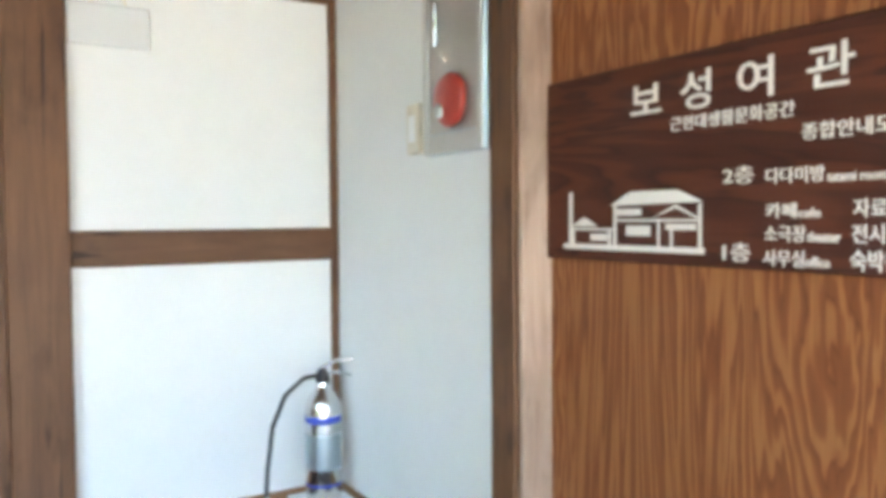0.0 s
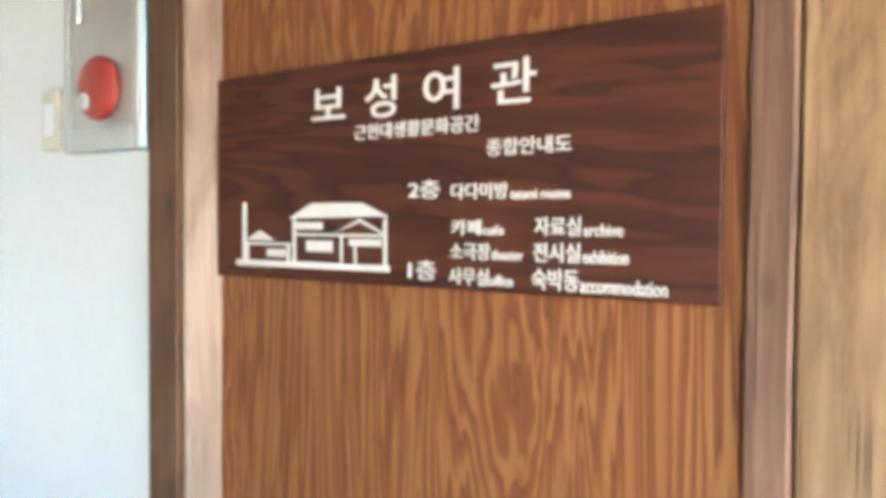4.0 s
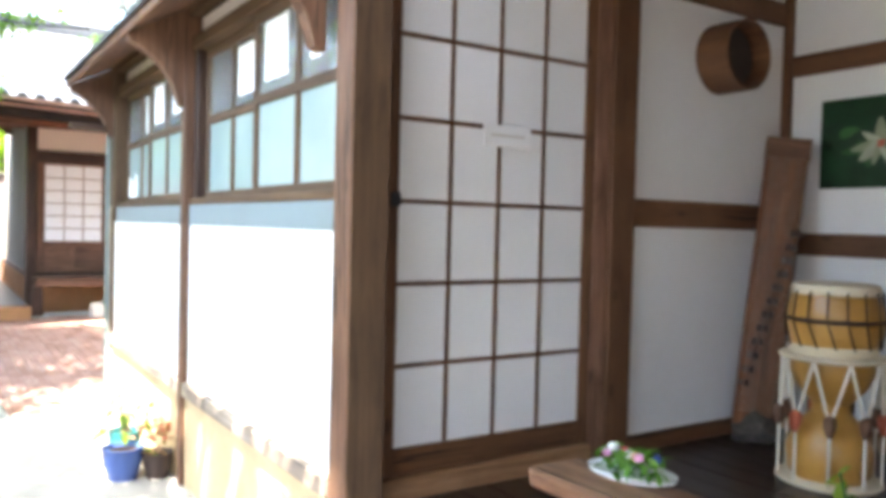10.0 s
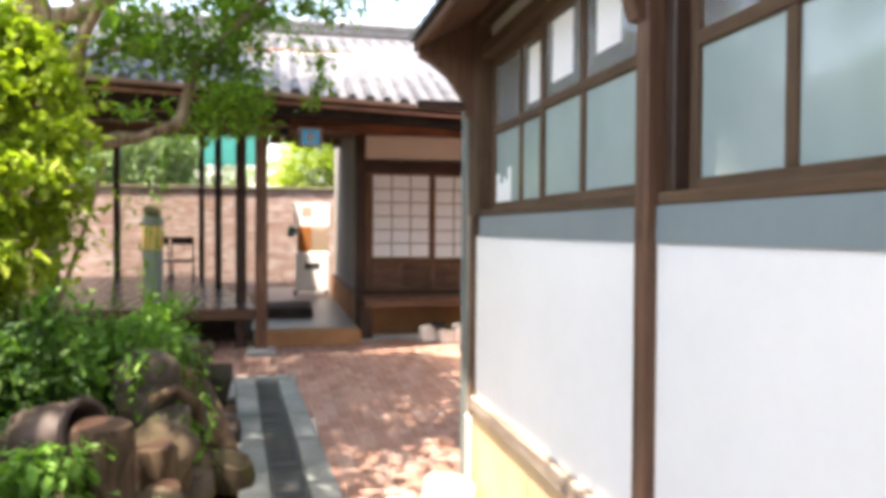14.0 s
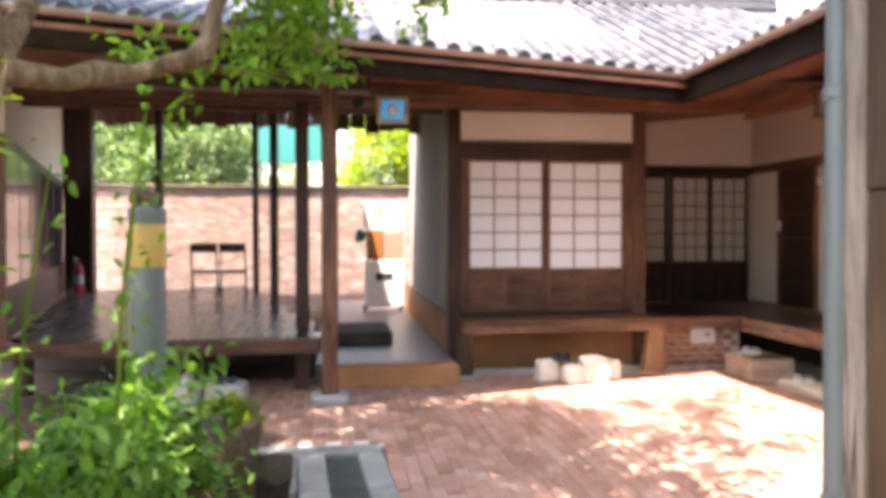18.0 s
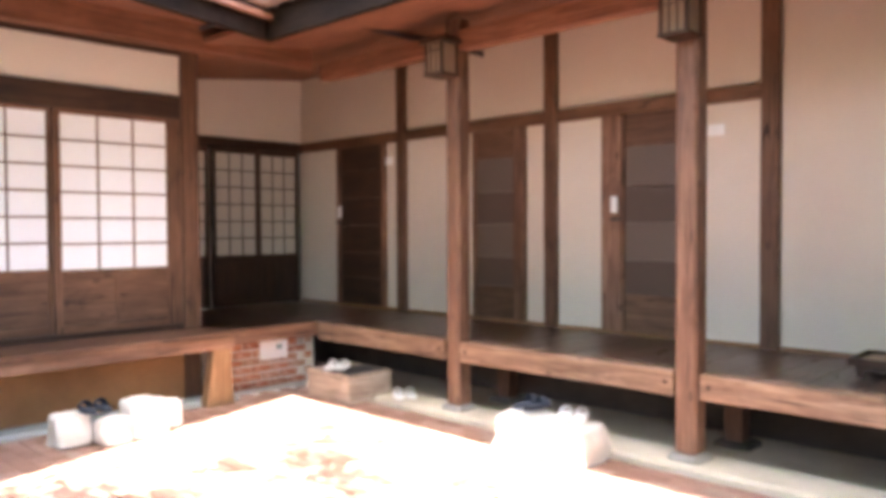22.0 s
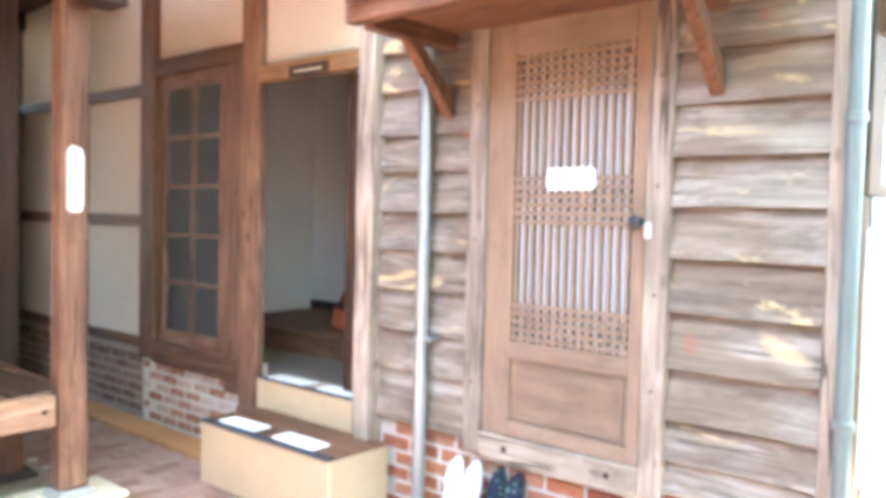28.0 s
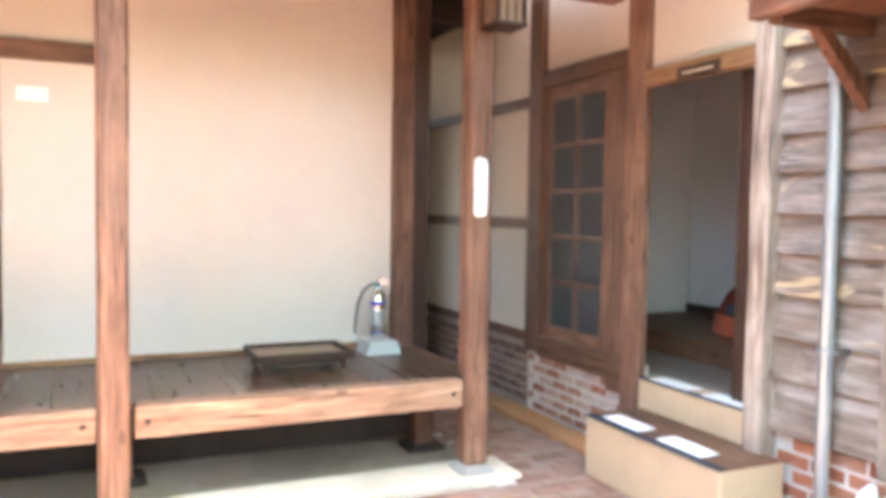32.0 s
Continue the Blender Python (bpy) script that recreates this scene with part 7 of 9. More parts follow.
# white stone steps with shoes
def step_stone(at, size, seed, mat="white_stone", label="pale rough-hewn stepping stone before the veranda"):
    th = thing("stepping_stone", label, "stone", at, "stepping stones")
    b = box(bmesh.new(), (-size[0], -size[1], 0), (size[0], size[1], size[2]), 0.025)
    bmesh.ops.subdivide_edges(b, edges=b.edges[:], cuts=4, use_grid_fill=True)
    for v in b.verts:
        p = v.co.copy()
        rise = max(0.0, p.z / size[2])
        round_off = 1.0 - 0.16 * rise * ((p.x / size[0]) ** 2 + (p.y / size[1]) ** 2) * 0.5
        v.co.x, v.co.y, v.co.z = p.x * round_off, p.y * round_off, p.z * (0.55 + 0.45 * round_off)
        v.co += noise.noise_vector(p * 6 + Vector((seed, 0, 0))) * 0.022 + noise.noise_vector(p * 17 + Vector((0, seed, 0))) * 0.011
    ob = part("block", b, mat, None, smooth=False, origin=(0, 0, 0))
    ob.matrix_basis = Matrix.Translation(at)
    under(ob, th)
    return th


def shoe_pair(at, turn, mat, label, size=0.12):
    th = thing("slippers", label, "slippers", at, "slippers", turn=turn)
    m = pose(*at, 0, 0, turn)
    for s in (-1, 1):
        b = bmesh.new()
        outline = []
        for j in range(14):
            q = 2 * math.pi * j / 14
            w = 0.045 * (1.0 - 0.22 * math.cos(q))
            outline.append((s * 0.055 + w * math.sin(q), 0.125 * math.cos(q)))
        prism(b, outline, 0.0, 0.022, "z")
        sole = part("sole", b, mat, None, origin=(0, 0, 0))
        sole.matrix_basis = m
        under(sole, th)
        b = bmesh.new()
        arcs = []
        for y, hgt, w in ((0.10, 0.028, 0.034), (0.06, 0.055, 0.043), (0.01, 0.062, 0.046)):
            arcs.append([b.verts.new((s * 0.055 + w * math.cos(q), y, 0.02 + hgt * math.sin(q))) for q in np.linspace(0, math.pi, 7)])
        for u, v in zip(arcs, arcs[1:]):
            for j in range(6):
                b.faces.new((u[j], u[j + 1], v[j + 1], v[j]))
        vamp = part("upper", b, mat, None, smooth=True, origin=(0, 0, 0))
        vamp.matrix_basis = m
        under(vamp, th)
    return th


for k, (x, y, sx, sy, sz) in enumerate(((-13.72, 0.78, 0.13, 0.12, 0.24), (-13.55, 1.02, 0.12, 0.11, 0.20), (-13.62, 1.28, 0.15, 0.15, 0.28), (-13.75, 1.50, 0.13, 0.12, 0.22))):
    step_stone((x, y, -0.01), (sx, sy, sz), 3.3 * k)
shoe_pair((-13.60, 0.92, 0.24), 90, "cloth_dark", "dark cloth slippers on the stepping stone")
step_stone((-11.25, 2.93, -0.01), (0.20, 0.18, 0.28), 21)
step_stone((-10.90, 2.95, -0.01), (0.19, 0.18, 0.26), 22)
shoe_pair((-10.92, 2.98, 0.265), 20, "white_paint", "white slippers on the stepping stone")
shoe_pair((-11.27, 3.0, 0.285), -10, "cloth_dark", "dark slippers on the stepping stone")
step_stone((-12.66, -2.93, -0.01), (0.19, 0.20, 0.29), 23, "pale_concrete")
step_stone((-12.68, -2.53, -0.01), (0.19, 0.19, 0.28), 24, "pale_concrete")
shoe_pair((-12.64, -2.93, 0.285), 80, "white_paint", "white slippers on the stepping stone")
shoe_pair((-12.66, -2.53, 0.275), 95, "cloth_dark", "dark slippers on the stepping stone")
crate = thing("wooden_step", "weathered wooden step box beside the veranda", "step", (-13.54, 3.18, 0.0))
for nm, lo, hi in (("front_board", (-13.84, 2.94, 0.0), (-13.24, 2.965, 0.225)), ("end_board", (-13.26, 2.965, 0.0), (-13.24, 3.44, 0.225)), ("end_board", (-13.84, 2.965, 0.0), (-13.82, 3.44, 0.225)), ("top_board", (-13.84, 2.94, 0.225), (-13.24, 3.44, 0.25))):
    solid(nm, lo, hi, "grey", crate)
shoe_pair((-13.62, 3.12, 0.25), 30, "white_paint", "white slippers resting on the step box")
mat_o = thing("door_mat", "black rubber mat laid on the step box", "mat", (-13.42, 3.2, 0.25))
part("mat", box(bmesh.new(), (-13.56, 2.98, 0.25), (-13.28, 3.40, 0.258), 0.003), "black_rubber", mat_o)
shoe_pair((-13.04, 3.42, 0.03), 60, "white_paint", "white slippers on the brick paving")

# ---- west building: shoji, bench, signs ----
lattice_screen("shoji_screen", "paper shoji screen in a dark wooden frame with a lower board", "shoji", "x", SX - 0.03, -0.04, 1.04, 0.68, 2.53, (0.085, 0.975, 1.215, 2.495), 3, 6, "brown", "shoji_paper", [0.53], group="shoji screens", bar=0.016)
lattice_screen("shoji_screen", "paper shoji screen in a dark wooden frame with a lower board", "shoji", "x", SX + 0.01, 1.01, 2.12, 0.68, 2.53, (1.07, 1.975, 1.205, 2.485), 3, 6, "brown", "shoji_paper", [1.52], group="shoji screens", bar=0.016)
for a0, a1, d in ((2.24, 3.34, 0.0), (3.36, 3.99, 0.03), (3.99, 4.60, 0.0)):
    lattice_screen("shoji_screen", "dim paper shoji screen in a dark frame", "shoji", "x", RX - 0.04 + d, a0, a1, 0.60, 2.50, (a0 + 0.05, a1 - 0.05, 1.22, 2.44), 3, 6, "dark", "dim_paper", [(a0 + a1) / 2], group="shoji screens", bar=0.016)

wb = thing("wall_bench", "long brown wooden bench ledge under the shoji", "bench", (-14.2, 1.04, 0.0))
timber("seat", (-14.58, -0.10, 0.57), (-14.0, 2.30, 0.632), "brown", wb)
timber("apron", (-14.06, -0.10, 0.49), (-14.01, 2.30, 0.57), "redbrown", wb)
part("leg", prism(bmesh.new(), [(-0.16, 0.0), (0.01, 0.0), (-0.0, 0.49), (-0.15, 0.49)], -14.14, -14.02, "x"), wood("dark", "z"), wb)
part("leg", prism(bmesh.new(), [(2.03, 0.0), (2.29, 0.0), (2.26, 0.49), (2.10, 0.49)], -14.14, -14.02, "x"), wood("tan", "z"), wb)
solid("leg_stone", (-14.25, -0.28, -0.05), (-13.93, 0.1, 0.02), "pale_concrete", wb, 0.02)
tagged(solid("kerb_west", (-14.40, -0.25, -0.05), (-14.12, 2.40, 0.035), "pale_concrete", None, 0.02), "worn concrete kerb below the bench", "kerb", kind="structure")

plate = thing("notice_plate", "small white notice with a pale green mark on the brick", "sign", (-14.43, 2.95, 0.30))
part("board", box(bmesh.new(), (-14.416, 2.80, 0.27), (-14.405, 3.11, 0.55), 0.004), "white_paint", plate)
part("mark", box(bmesh.new(), (-14.4048, 2.98, 0.36), (-14.4038, 3.05, 0.41), 0.0005), "frosted_glass", plate)

exit_s = thing("exit_sign", "blue emergency exit light in a pale frame under the eave", "sign", (-13.6, -0.92, 2.79))
part("frame", box(bmesh.new(), (-13.65, -1.09, 2.79), (-13.59, -0.76, 3.07), 0.008), "grey_white", exit_s)
part("panel", box(bmesh.new(), (-13.592, -1.04, 2.83), (-13.583, -0.81, 3.03), 0.003), "exit_light", exit_s, "glowing blue exit panel")
part("figure", prism(bmesh.new(), [(-0.96, 2.87), (-0.90, 2.87), (-0.87, 2.93), (-0.89, 2.99), (-0.95, 3.0), (-0.98, 2.94)], -13.5825, -13.581, "x"), "white_paint", exit_s)
part("hanger", tube(bmesh.new(), [(-13.62, -0.92, 3.06), (-13.62, -0.92, 3.24)], 0.008, 6), "iron", exit_s)
cctv = thing("passage_camera", "small dark dome camera under the eave", "camera", (-13.9, -1.28, 3.0))
part("dome", lathe(bmesh.new(), [(0.02, 0), (0.06, 0.02), (0.07, 0.07), (0.07, 0.10)], 16, (-13.9, -1.28, 2.98)), "iron", cctv, smooth=True)
part("bracket", tube(bmesh.new(), [(-13.9, -1.28, 3.07), (-13.9, -1.28, 3.3)], 0.015, 8), "iron", cctv)

# bin trolley at the far end of the passage
cart = thing("service_trolley", "white service trolley with boxes and a notice on top", "trolley", (-19.8, -0.55, 0.20))
part("body", box(bmesh.new(), (-20.1, -0.98, 0.30), (-19.6, -0.27, 1.15), 0.03), "white_paint", cart)
part("slot", box(bmesh.new(), (-19.603, -0.79, 0.78), (-19.596, -0.47, 0.92), 0.004), "black_rubber", cart)
part("slot_lip", box(bmesh.new(), (-19.597, -0.72, 0.82), (-19.592, -0.58, 0.89), 0.002), "cloth_dark", cart)
part("box", box(bmesh.new(), (-20.05, -0.94, 1.16), (-19.62, -0.66, 1.70), 0.008), "carton", cart, "brown cardboard box")
part("box", box(bmesh.new(), (-20.05, -0.65, 1.16), (-19.62, -0.28, 1.66), 0.008), "lantern_paper", cart, "grey box")
part("notice_board", box(bmesh.new(), (-19.75, -1.02, 1.72), (-19.70, -0.26, 2.22), 0.006), "white_paint", cart)
part("notice_print", box(bmesh.new(), (-19.699, -0.86, 1.93), (-19.695, -0.63, 2.14), 0.001), "faded_red", cart)
part("bag", rock(bmesh.new(), (-19.7, -1.06, 1.6), (0.1, 0.09, 0.12), 6, 0.35), "green_paint", cart)
for y in (-0.98, -0.32):
    ob = part("wheel", lathe(bmesh.new(), [(0.07, -0.02), (0.08, -0.01), (0.08, 0.01), (0.07, 0.02)], 16), "black_rubber", cart)
    ob.matrix_basis = Matrix.Translation((-19.66, y, 0.28)) @ pose(0, 0, 0, 90, 0, 0)
    part("caster", box(bmesh.new(), (-19.69, y - 0.035, 0.26), (-19.63, y + 0.035, 0.34), 0.004), "iron", cart)
part("push_bar", tube(bmesh.new(), [(-19.62, -0.92, 0.3), (-19.62, -0.93, 1.2), (-19.62, -0.95, 1.5)], 0.015, 8), "iron", cart)


def folding_chair(at):
    x, y, z = at
    th = thing("folding_chair", "metal folding chair with a dark padded back", "chair", at, "chairs in the hall")
    for s in (-0.2, 0.2):
        part("back_leg", tube(bmesh.new(), [(x - 0.2, y + s, z), (x + 0.05, y + s, z + 0.5), (x + 0.1, y + s, z + 0.93)], 0.014, 6), "iron", th)
        part("front_leg", tube(bmesh.new(), [(x + 0.22, y + s, z), (x - 0.1, y + s, z + 0.46)], 0.014, 6), "iron", th)
    part("seat", box(bmesh.new(), (x - 0.2, y - 0.2, z + 0.44), (x + 0.18, y + 0.2, z + 0.48), 0.012), "cloth_dark", th)
    part("backrest", box(bmesh.new(), (x + 0.08, y - 0.21, z + 0.78), (x + 0.115, y + 0.21, z + 0.93), 0.01), wood("dark", "y"), th)
    part("cross_bar", tube(bmesh.new(), [(x + 0.02, y - 0.2, z + 0.2), (x + 0.02, y + 0.2, z + 0.2)], 0.01, 6), "iron", th)


extinguisher((-20.72, -6.27, 0.547), 1, 1.0, 1.35, "red_plastic", "red fire extinguisher standing on the hall floor")
folding_chair((-18.65, -3.66, 0.55))
folding_chair((-18.65, -3.20, 0.55))

# ---- north veranda: doors, lamps, tray, extinguisher ----
def room_door(x0, x1, d0, d1, panels):
    """A flush timber door with glazed strips, hung in a brown frame."""
    th = thing("room_door", "brown timber room door with pale glazed strips, closed", "door", ((x0 + x1) / 2, NY - 0.03, PORCH), "doors of the veranda rooms")
    solid("jamb", (x0, NY - 0.05, PORCH + 0.036), (d0, NY - 0.001, 2.50), "redbrown", th)
    solid("jamb", (d1, NY - 0.05, PORCH + 0.036), (x1, NY - 0.001, 2.50), "redbrown", th)
    z = [0.636, 0.96, 1.25, 1.57, 1.89, 2.22, 2.50]
    for k in range(6):
        solid("panel", (d0 + 0.03, NY - 0.022, z[k]), (d1 - 0.03, NY - 0.004, z[k + 1] - 0.002), panels[k], th, 0.002)
    for a, b_ in ((d0, d0 + 0.03), (d1 - 0.03, d1)):
        solid("stile", (a, NY - 0.036, 0.636), (b_, NY - 0.003, 2.50), "brown", th)
    return th


DOOR_SKIN = ["brown", "door_band_dark", "door_band_pale", "door_band_dark", "door_band_pale", "brown"]
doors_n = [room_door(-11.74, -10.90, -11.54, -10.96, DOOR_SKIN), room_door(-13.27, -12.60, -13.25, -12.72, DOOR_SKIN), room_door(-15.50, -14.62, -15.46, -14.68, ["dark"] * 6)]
for x, th in ((-11.60, doors_n[0]), (-15.42, doors_n[2])):
    part("lock", box(bmesh.new(), (x - 0.03, NY - 0.075, 1.66), (x + 0.03, NY - 0.05, 1.80), 0.006), "white_paint", th, "white electronic lock")
    part("handle", tube(bmesh.new(), [(x, NY - 0.05, 1.60), (x, NY - 0.11, 1.60), (x + 0.09, NY - 0.11, 1.60)], 0.013, 8), "iron", th)
for x in (-14.60, -10.72):
    th = thing("hanging_plaque", "small white room plaque hung on a cord", "plaque", (x, NY - 0.02, 2.25))
    part("board", box(bmesh.new(), (x - 0.09, NY - 0.02, 2.25), (x + 0.09, NY - 0.006, 2.34), 0.004), "paper", th)
    part("cord", tube(bmesh.new(), [(x - 0.05, NY - 0.012, 2.34), (x, NY - 0.012, 2.46), (x + 0.05, NY - 0.012, 2.34)], 0.004, 5), "rope", th)


def lantern(x, y, z):
    th = thing("post_lantern", "small square timber lantern with paper panes on a post", "lamp", (x, y, z), "lanterns of the veranda")
    w = 0.085
    for sx in (-1, 1):
        for sy in (-1, 1):
            solid("corner_bar", (x + sx * w - 0.012, y + sy * w - 0.012, z), (x + sx * w + 0.012, y + sy * w + 0.012, z + 0.24), "dark", th, 0.002)
    solid("base", (x - w - 0.02, y - w - 0.02, z - 0.02), (x + w + 0.02, y + w + 0.02, z), "dark", th)
    solid("roof", (x - w - 0.045, y - w - 0.045, z + 0.24), (x + w + 0.045, y + w + 0.045, z + 0.275), "dark", th)
    solid("roof_cap", (x - w * 0.6, y - w * 0.6, z + 0.275), (x + w * 0.6, y + w * 0.6, z + 0.30), "dark", th)
    for lo, hi in (((x - w + 0.012, y - w - 0.003, z), (x + w - 0.012, y - w + 0.003, z + 0.24)), ((x - w + 0.012, y + w - 0.003, z), (x + w - 0.012, y + w + 0.003, z + 0.24)),
                   ((x - w - 0.003, y - w + 0.012, z), (x - w + 0.003, y + w - 0.012, z + 0.24)), ((x + w - 0.003, y - w + 0.012, z), (x + w + 0.003, y + w - 0.012, z + 0.24))):
        solid("pane", lo, hi, "lantern_paper", th, 0.001)
    for a in (-0.028, 0.028):
        solid("lattice_bar", (x + a - 0.006, y - w - 0.009, z), (x + a + 0.006, y - w - 0.004, z + 0.24), "dark", th, 0.001)
        solid("lattice_bar", (x - w - 0.009, y + a - 0.006, z), (x - w - 0.004, y + a + 0.006, z + 0.24), "dark", th, 0.001)
    solid("lattice_bar", (x - w, y - w - 0.0115, z + 0.17), (x + w, y - w - 0.0095, z + 0.178), "dark", th, 0.0005)
    return th


lantern(-12.38, 3.24, 2.78)
lantern(-10.28, 3.22, 2.73)
lantern(-8.20, 3.22, 2.70)

soban = thing("serving_tray", "low dark wooden serving table with a pale patterned top", "tray", (-9.18, 4.05, PORCH))
b = box(bmesh.new(), (-9.50, 3.85, PORCH + 0.075), (-8.88, 4.28, PORCH + 0.10), 0.01)
part("top", b, wood("dark", "x"), soban)
for lo, hi in (((-9.50, 3.85, 0.10), (-8.88, 3.872, 0.125)), ((-9.50, 4.258, 0.10), (-8.88, 4.28, 0.125)), ((-9.50, 3.873, 0.10), (-9.478, 4.257, 0.125)), ((-8.902, 3.873, 0.10), (-8.88, 4.257, 0.125))):
    solid("rim", (lo[0], lo[1], PORCH + lo[2]), (hi[0], hi[1], PORCH + hi[2]), "dark", soban)
part("inlay", box(bmesh.new(), (-9.46, 3.89, PORCH + 0.1002), (-8.92, 4.24, PORCH + 0.106), 0.002), "lantern_paper", soban, "dull brown patterned inlay")
for x in (-9.45, -8.96):
    for y in (3.89, 4.21):
        part("leg", prism(bmesh.new(), [(x, PORCH), (x + 0.035, PORCH), (x + 0.05, PORCH + 0.075), (x - 0.015, PORCH + 0.075)], y, y + 0.03, "y"), wood("dark", "z"), soban)
for y in (3.875, 4.235):
    solid("apron", (-9.44, y, PORCH + 0.045), (-8.94, y + 0.012, PORCH + 0.075), "dark", soban)

block = thing("extinguisher_stand", "pale plastic stand of the fire extinguisher", "stand", (-8.50, 4.40, PORCH), "stands of the extinguishers")
part("base", prism(bmesh.new(), [(-8.66, PORCH), (-8.40, PORCH), (-8.43, PORCH + 0.09), (-8.63, PORCH + 0.09)], 4.28, 4.52, "y"), "grey_white", block)
extinguisher((-8.53, 4.41, PORCH + 0.09), -1, 1.1, 0.90)

th = thing("post_plaque", "long white rounded plaque nailed to the post", "plaque", (-8.275, 3.326, 1.582))
b = prism(bmesh.new(), [(-8.318, 1.60), (-8.300, 1.582), (-8.250, 1.585), (-8.236, 1.61), (-8.232, 1.88), (-8.246, 1.925), (-8.296, 1.938), (-8.318, 1.91)], 3.318, 3.334, "y")
part("board", b, "white_paint", th)

# ---- west wall of the house ----
def lapped_boards(y0, y1, heights, seed):
    q = random.Random(seed)
    for k, (z0, z1) in enumerate(zip(heights, heights[1:])):
        b = bmesh.new()
        pts = [(WX - 0.038, z0 - 0.012), (WX - 0.018, z0 - 0.012), (WX + 0.026, z1 + 0.005), (WX + 0.012, z1 + 0.005)]
        prism(b, pts, y0, y1, "y")
        bmesh.ops.bisect_plane(b, geom=b.verts[:] + b.edges[:] + b.faces[:], plane_co=(0, (y0 + y1) / 2, 0), plane_no=(0, 1, 0))
        for v in b.verts:
            v.co.z += q.uniform(-0.002, 0.002)
            v.co.x += q.uniform(-0.0015, 0.0015)
        part("lapped_board", b, wood("weather", "y"), west)


HB = [0.50, 0.64, 0.81, 1.02, 1.25, 1.47, 1.68, 1.88, 2.09, 2.30, 2.50, 2.72, 2.95, 3.2]
lapped_boards(-0.14, 0.455, HB, 1)
lapped_boards(1.50, 2.12, [0.52, 0.80, 1.01, 1.23, 1.44, 1.64, 1.85, 2.04, 2.27, 2.48, 2.70, 2.95, 3.2], 2)
lapped_boards(0.455, 1.50, [2.62, 2.78, 2.98, 3.2], 3)

ld = thing("lattice_door", "weathered timber door with fine lattice over white paper, closed", "door", (WX - 0.03, 0.98, 0.565))
LX = WX - 0.012
for lo, hi, nm in (((0.565, 0.567), (0.625, 2.53), "stile"), ((1.235, 0.567), (1.39, 2.53), "stile"), ((0.625, 2.365), (1.235, 2.53), "top_rail"), ((0.625, 0.94), (1.235, 1.025), "lock_rail"), ((0.625, 0.567), (1.235, 0.64), "bottom_rail")):
    solid(nm, (LX - 0.022, lo[0], lo[1]), (LX + 0.022, hi[0], hi[1]), "grey_door", ld)
solid("panel", (LX - 0.006, 0.625, 0.64), (LX + 0.006, 1.235, 0.94), "grey_door", ld)
for z0, z1, y0, y1 in ((0.655, 0.67, 0.645, 1.215), (0.91, 0.925, 0.645, 1.215), (0.67, 0.91, 0.645, 0.66), (0.67, 0.91, 1.20, 1.215)):
    solid("panel_bead", (LX - 0.014, y0, z0), (LX - 0.006, y1, z1), "grey_door", ld)
solid("paper_sheet", (LX + 0.006, 0.625, 1.025), (LX + 0.009, 1.235, 2.365), "door_paper", ld, 0.0005)
for k in range(14):
    y = 0.625 + 0.61 * (k + 0.5) / 14
    solid("lattice_bar", (LX - 0.020, y - 0.008, 1.025), (LX + 0.0055, y + 0.008, 2.365), "grey_door", ld, 0.002)
for z0, z1, n in ((1.025, 1.215, 5), (1.57, 1.81, 6), (2.14, 2.365, 6)):
    for k in range(n):
        z = z0 + (z1 - z0) * (k + 0.5) / n
        solid("lattice_rung", (LX - 0.0188, 0.625, z - 0.0085), (LX + 0.005, 1.235, z + 0.0085), "grey_door", ld, 0.002)
b = prism(bmesh.new(), [(0.80, 1.75), (0.815, 1.735), (1.033, 1.735), (1.048, 1.75), (1.048, 1.82), (1.033, 1.835), (0.815, 1.835), (0.80, 1.82)], LX - 0.034, LX - 0.024, "x")
part("name_plate", b, "paper", ld, "blank white rounded plate")
ob = part("knob", lathe(bmesh.new(), [(0.02, 0), (0.012, 0.02), (0.028, 0.05), (0.03, 0.07), (0.015, 0.08)], 18), "iron", ld, smooth=True)
ob.matrix_basis = Matrix.Translation((LX - 0.02, 0.585, 1.60)) @ pose(0, 0, 0, 0, -90, 0)
part("lock_plate", box(bmesh.new(), (WX - 0.060, 0.53, 1.535), (WX - 0.05, 0.56, 1.60), 0.006), "acrylic", ld)

for y, z in ((0.508, 0.9), (0.508, 1.3), (0.508, 1.75), (0.508, 2.2), (1.448, 0.8), (1.448, 1.5), (1.448, 2.15), (0.70, 0.505), (1.24, 0.505)):
    big = z < 0.6
    nail = part("bolt_hole" if big else "nail_head", lathe(bmesh.new(), [(0.016 if big else 0.007, 0.0), (0.015 if big else 0.006, 0.003)], 10), "crack_dark", west)
    nail.matrix_basis = Matrix.Translation((WX - (0.055 if big else 0.0505), y, z)) @ pose(0, 0, 0, 0, -90, 0)
    under(nail, west)

hood = thing("door_hood", "small timber hood on brackets over the lattice door", "awning", (-7.5, 0.98, 2.5))
part("roof_board", prism(bmesh.new(), [(-7.83, 2.53), (-7.83, 2.56), (-7.12, 2.84), (-7.12, 2.79)], 0.0, 1.72, "y"), wood("cherry", "y"), hood)
solid("soffit_panel", (-7.755, 0.02, 2.512), (-7.17, 1.70, 2.526), "cherry", hood)
timber("front_beam", (-7.83, 0.0, 2.45), (-7.76, 1.72, 2.53), "cherry", hood)
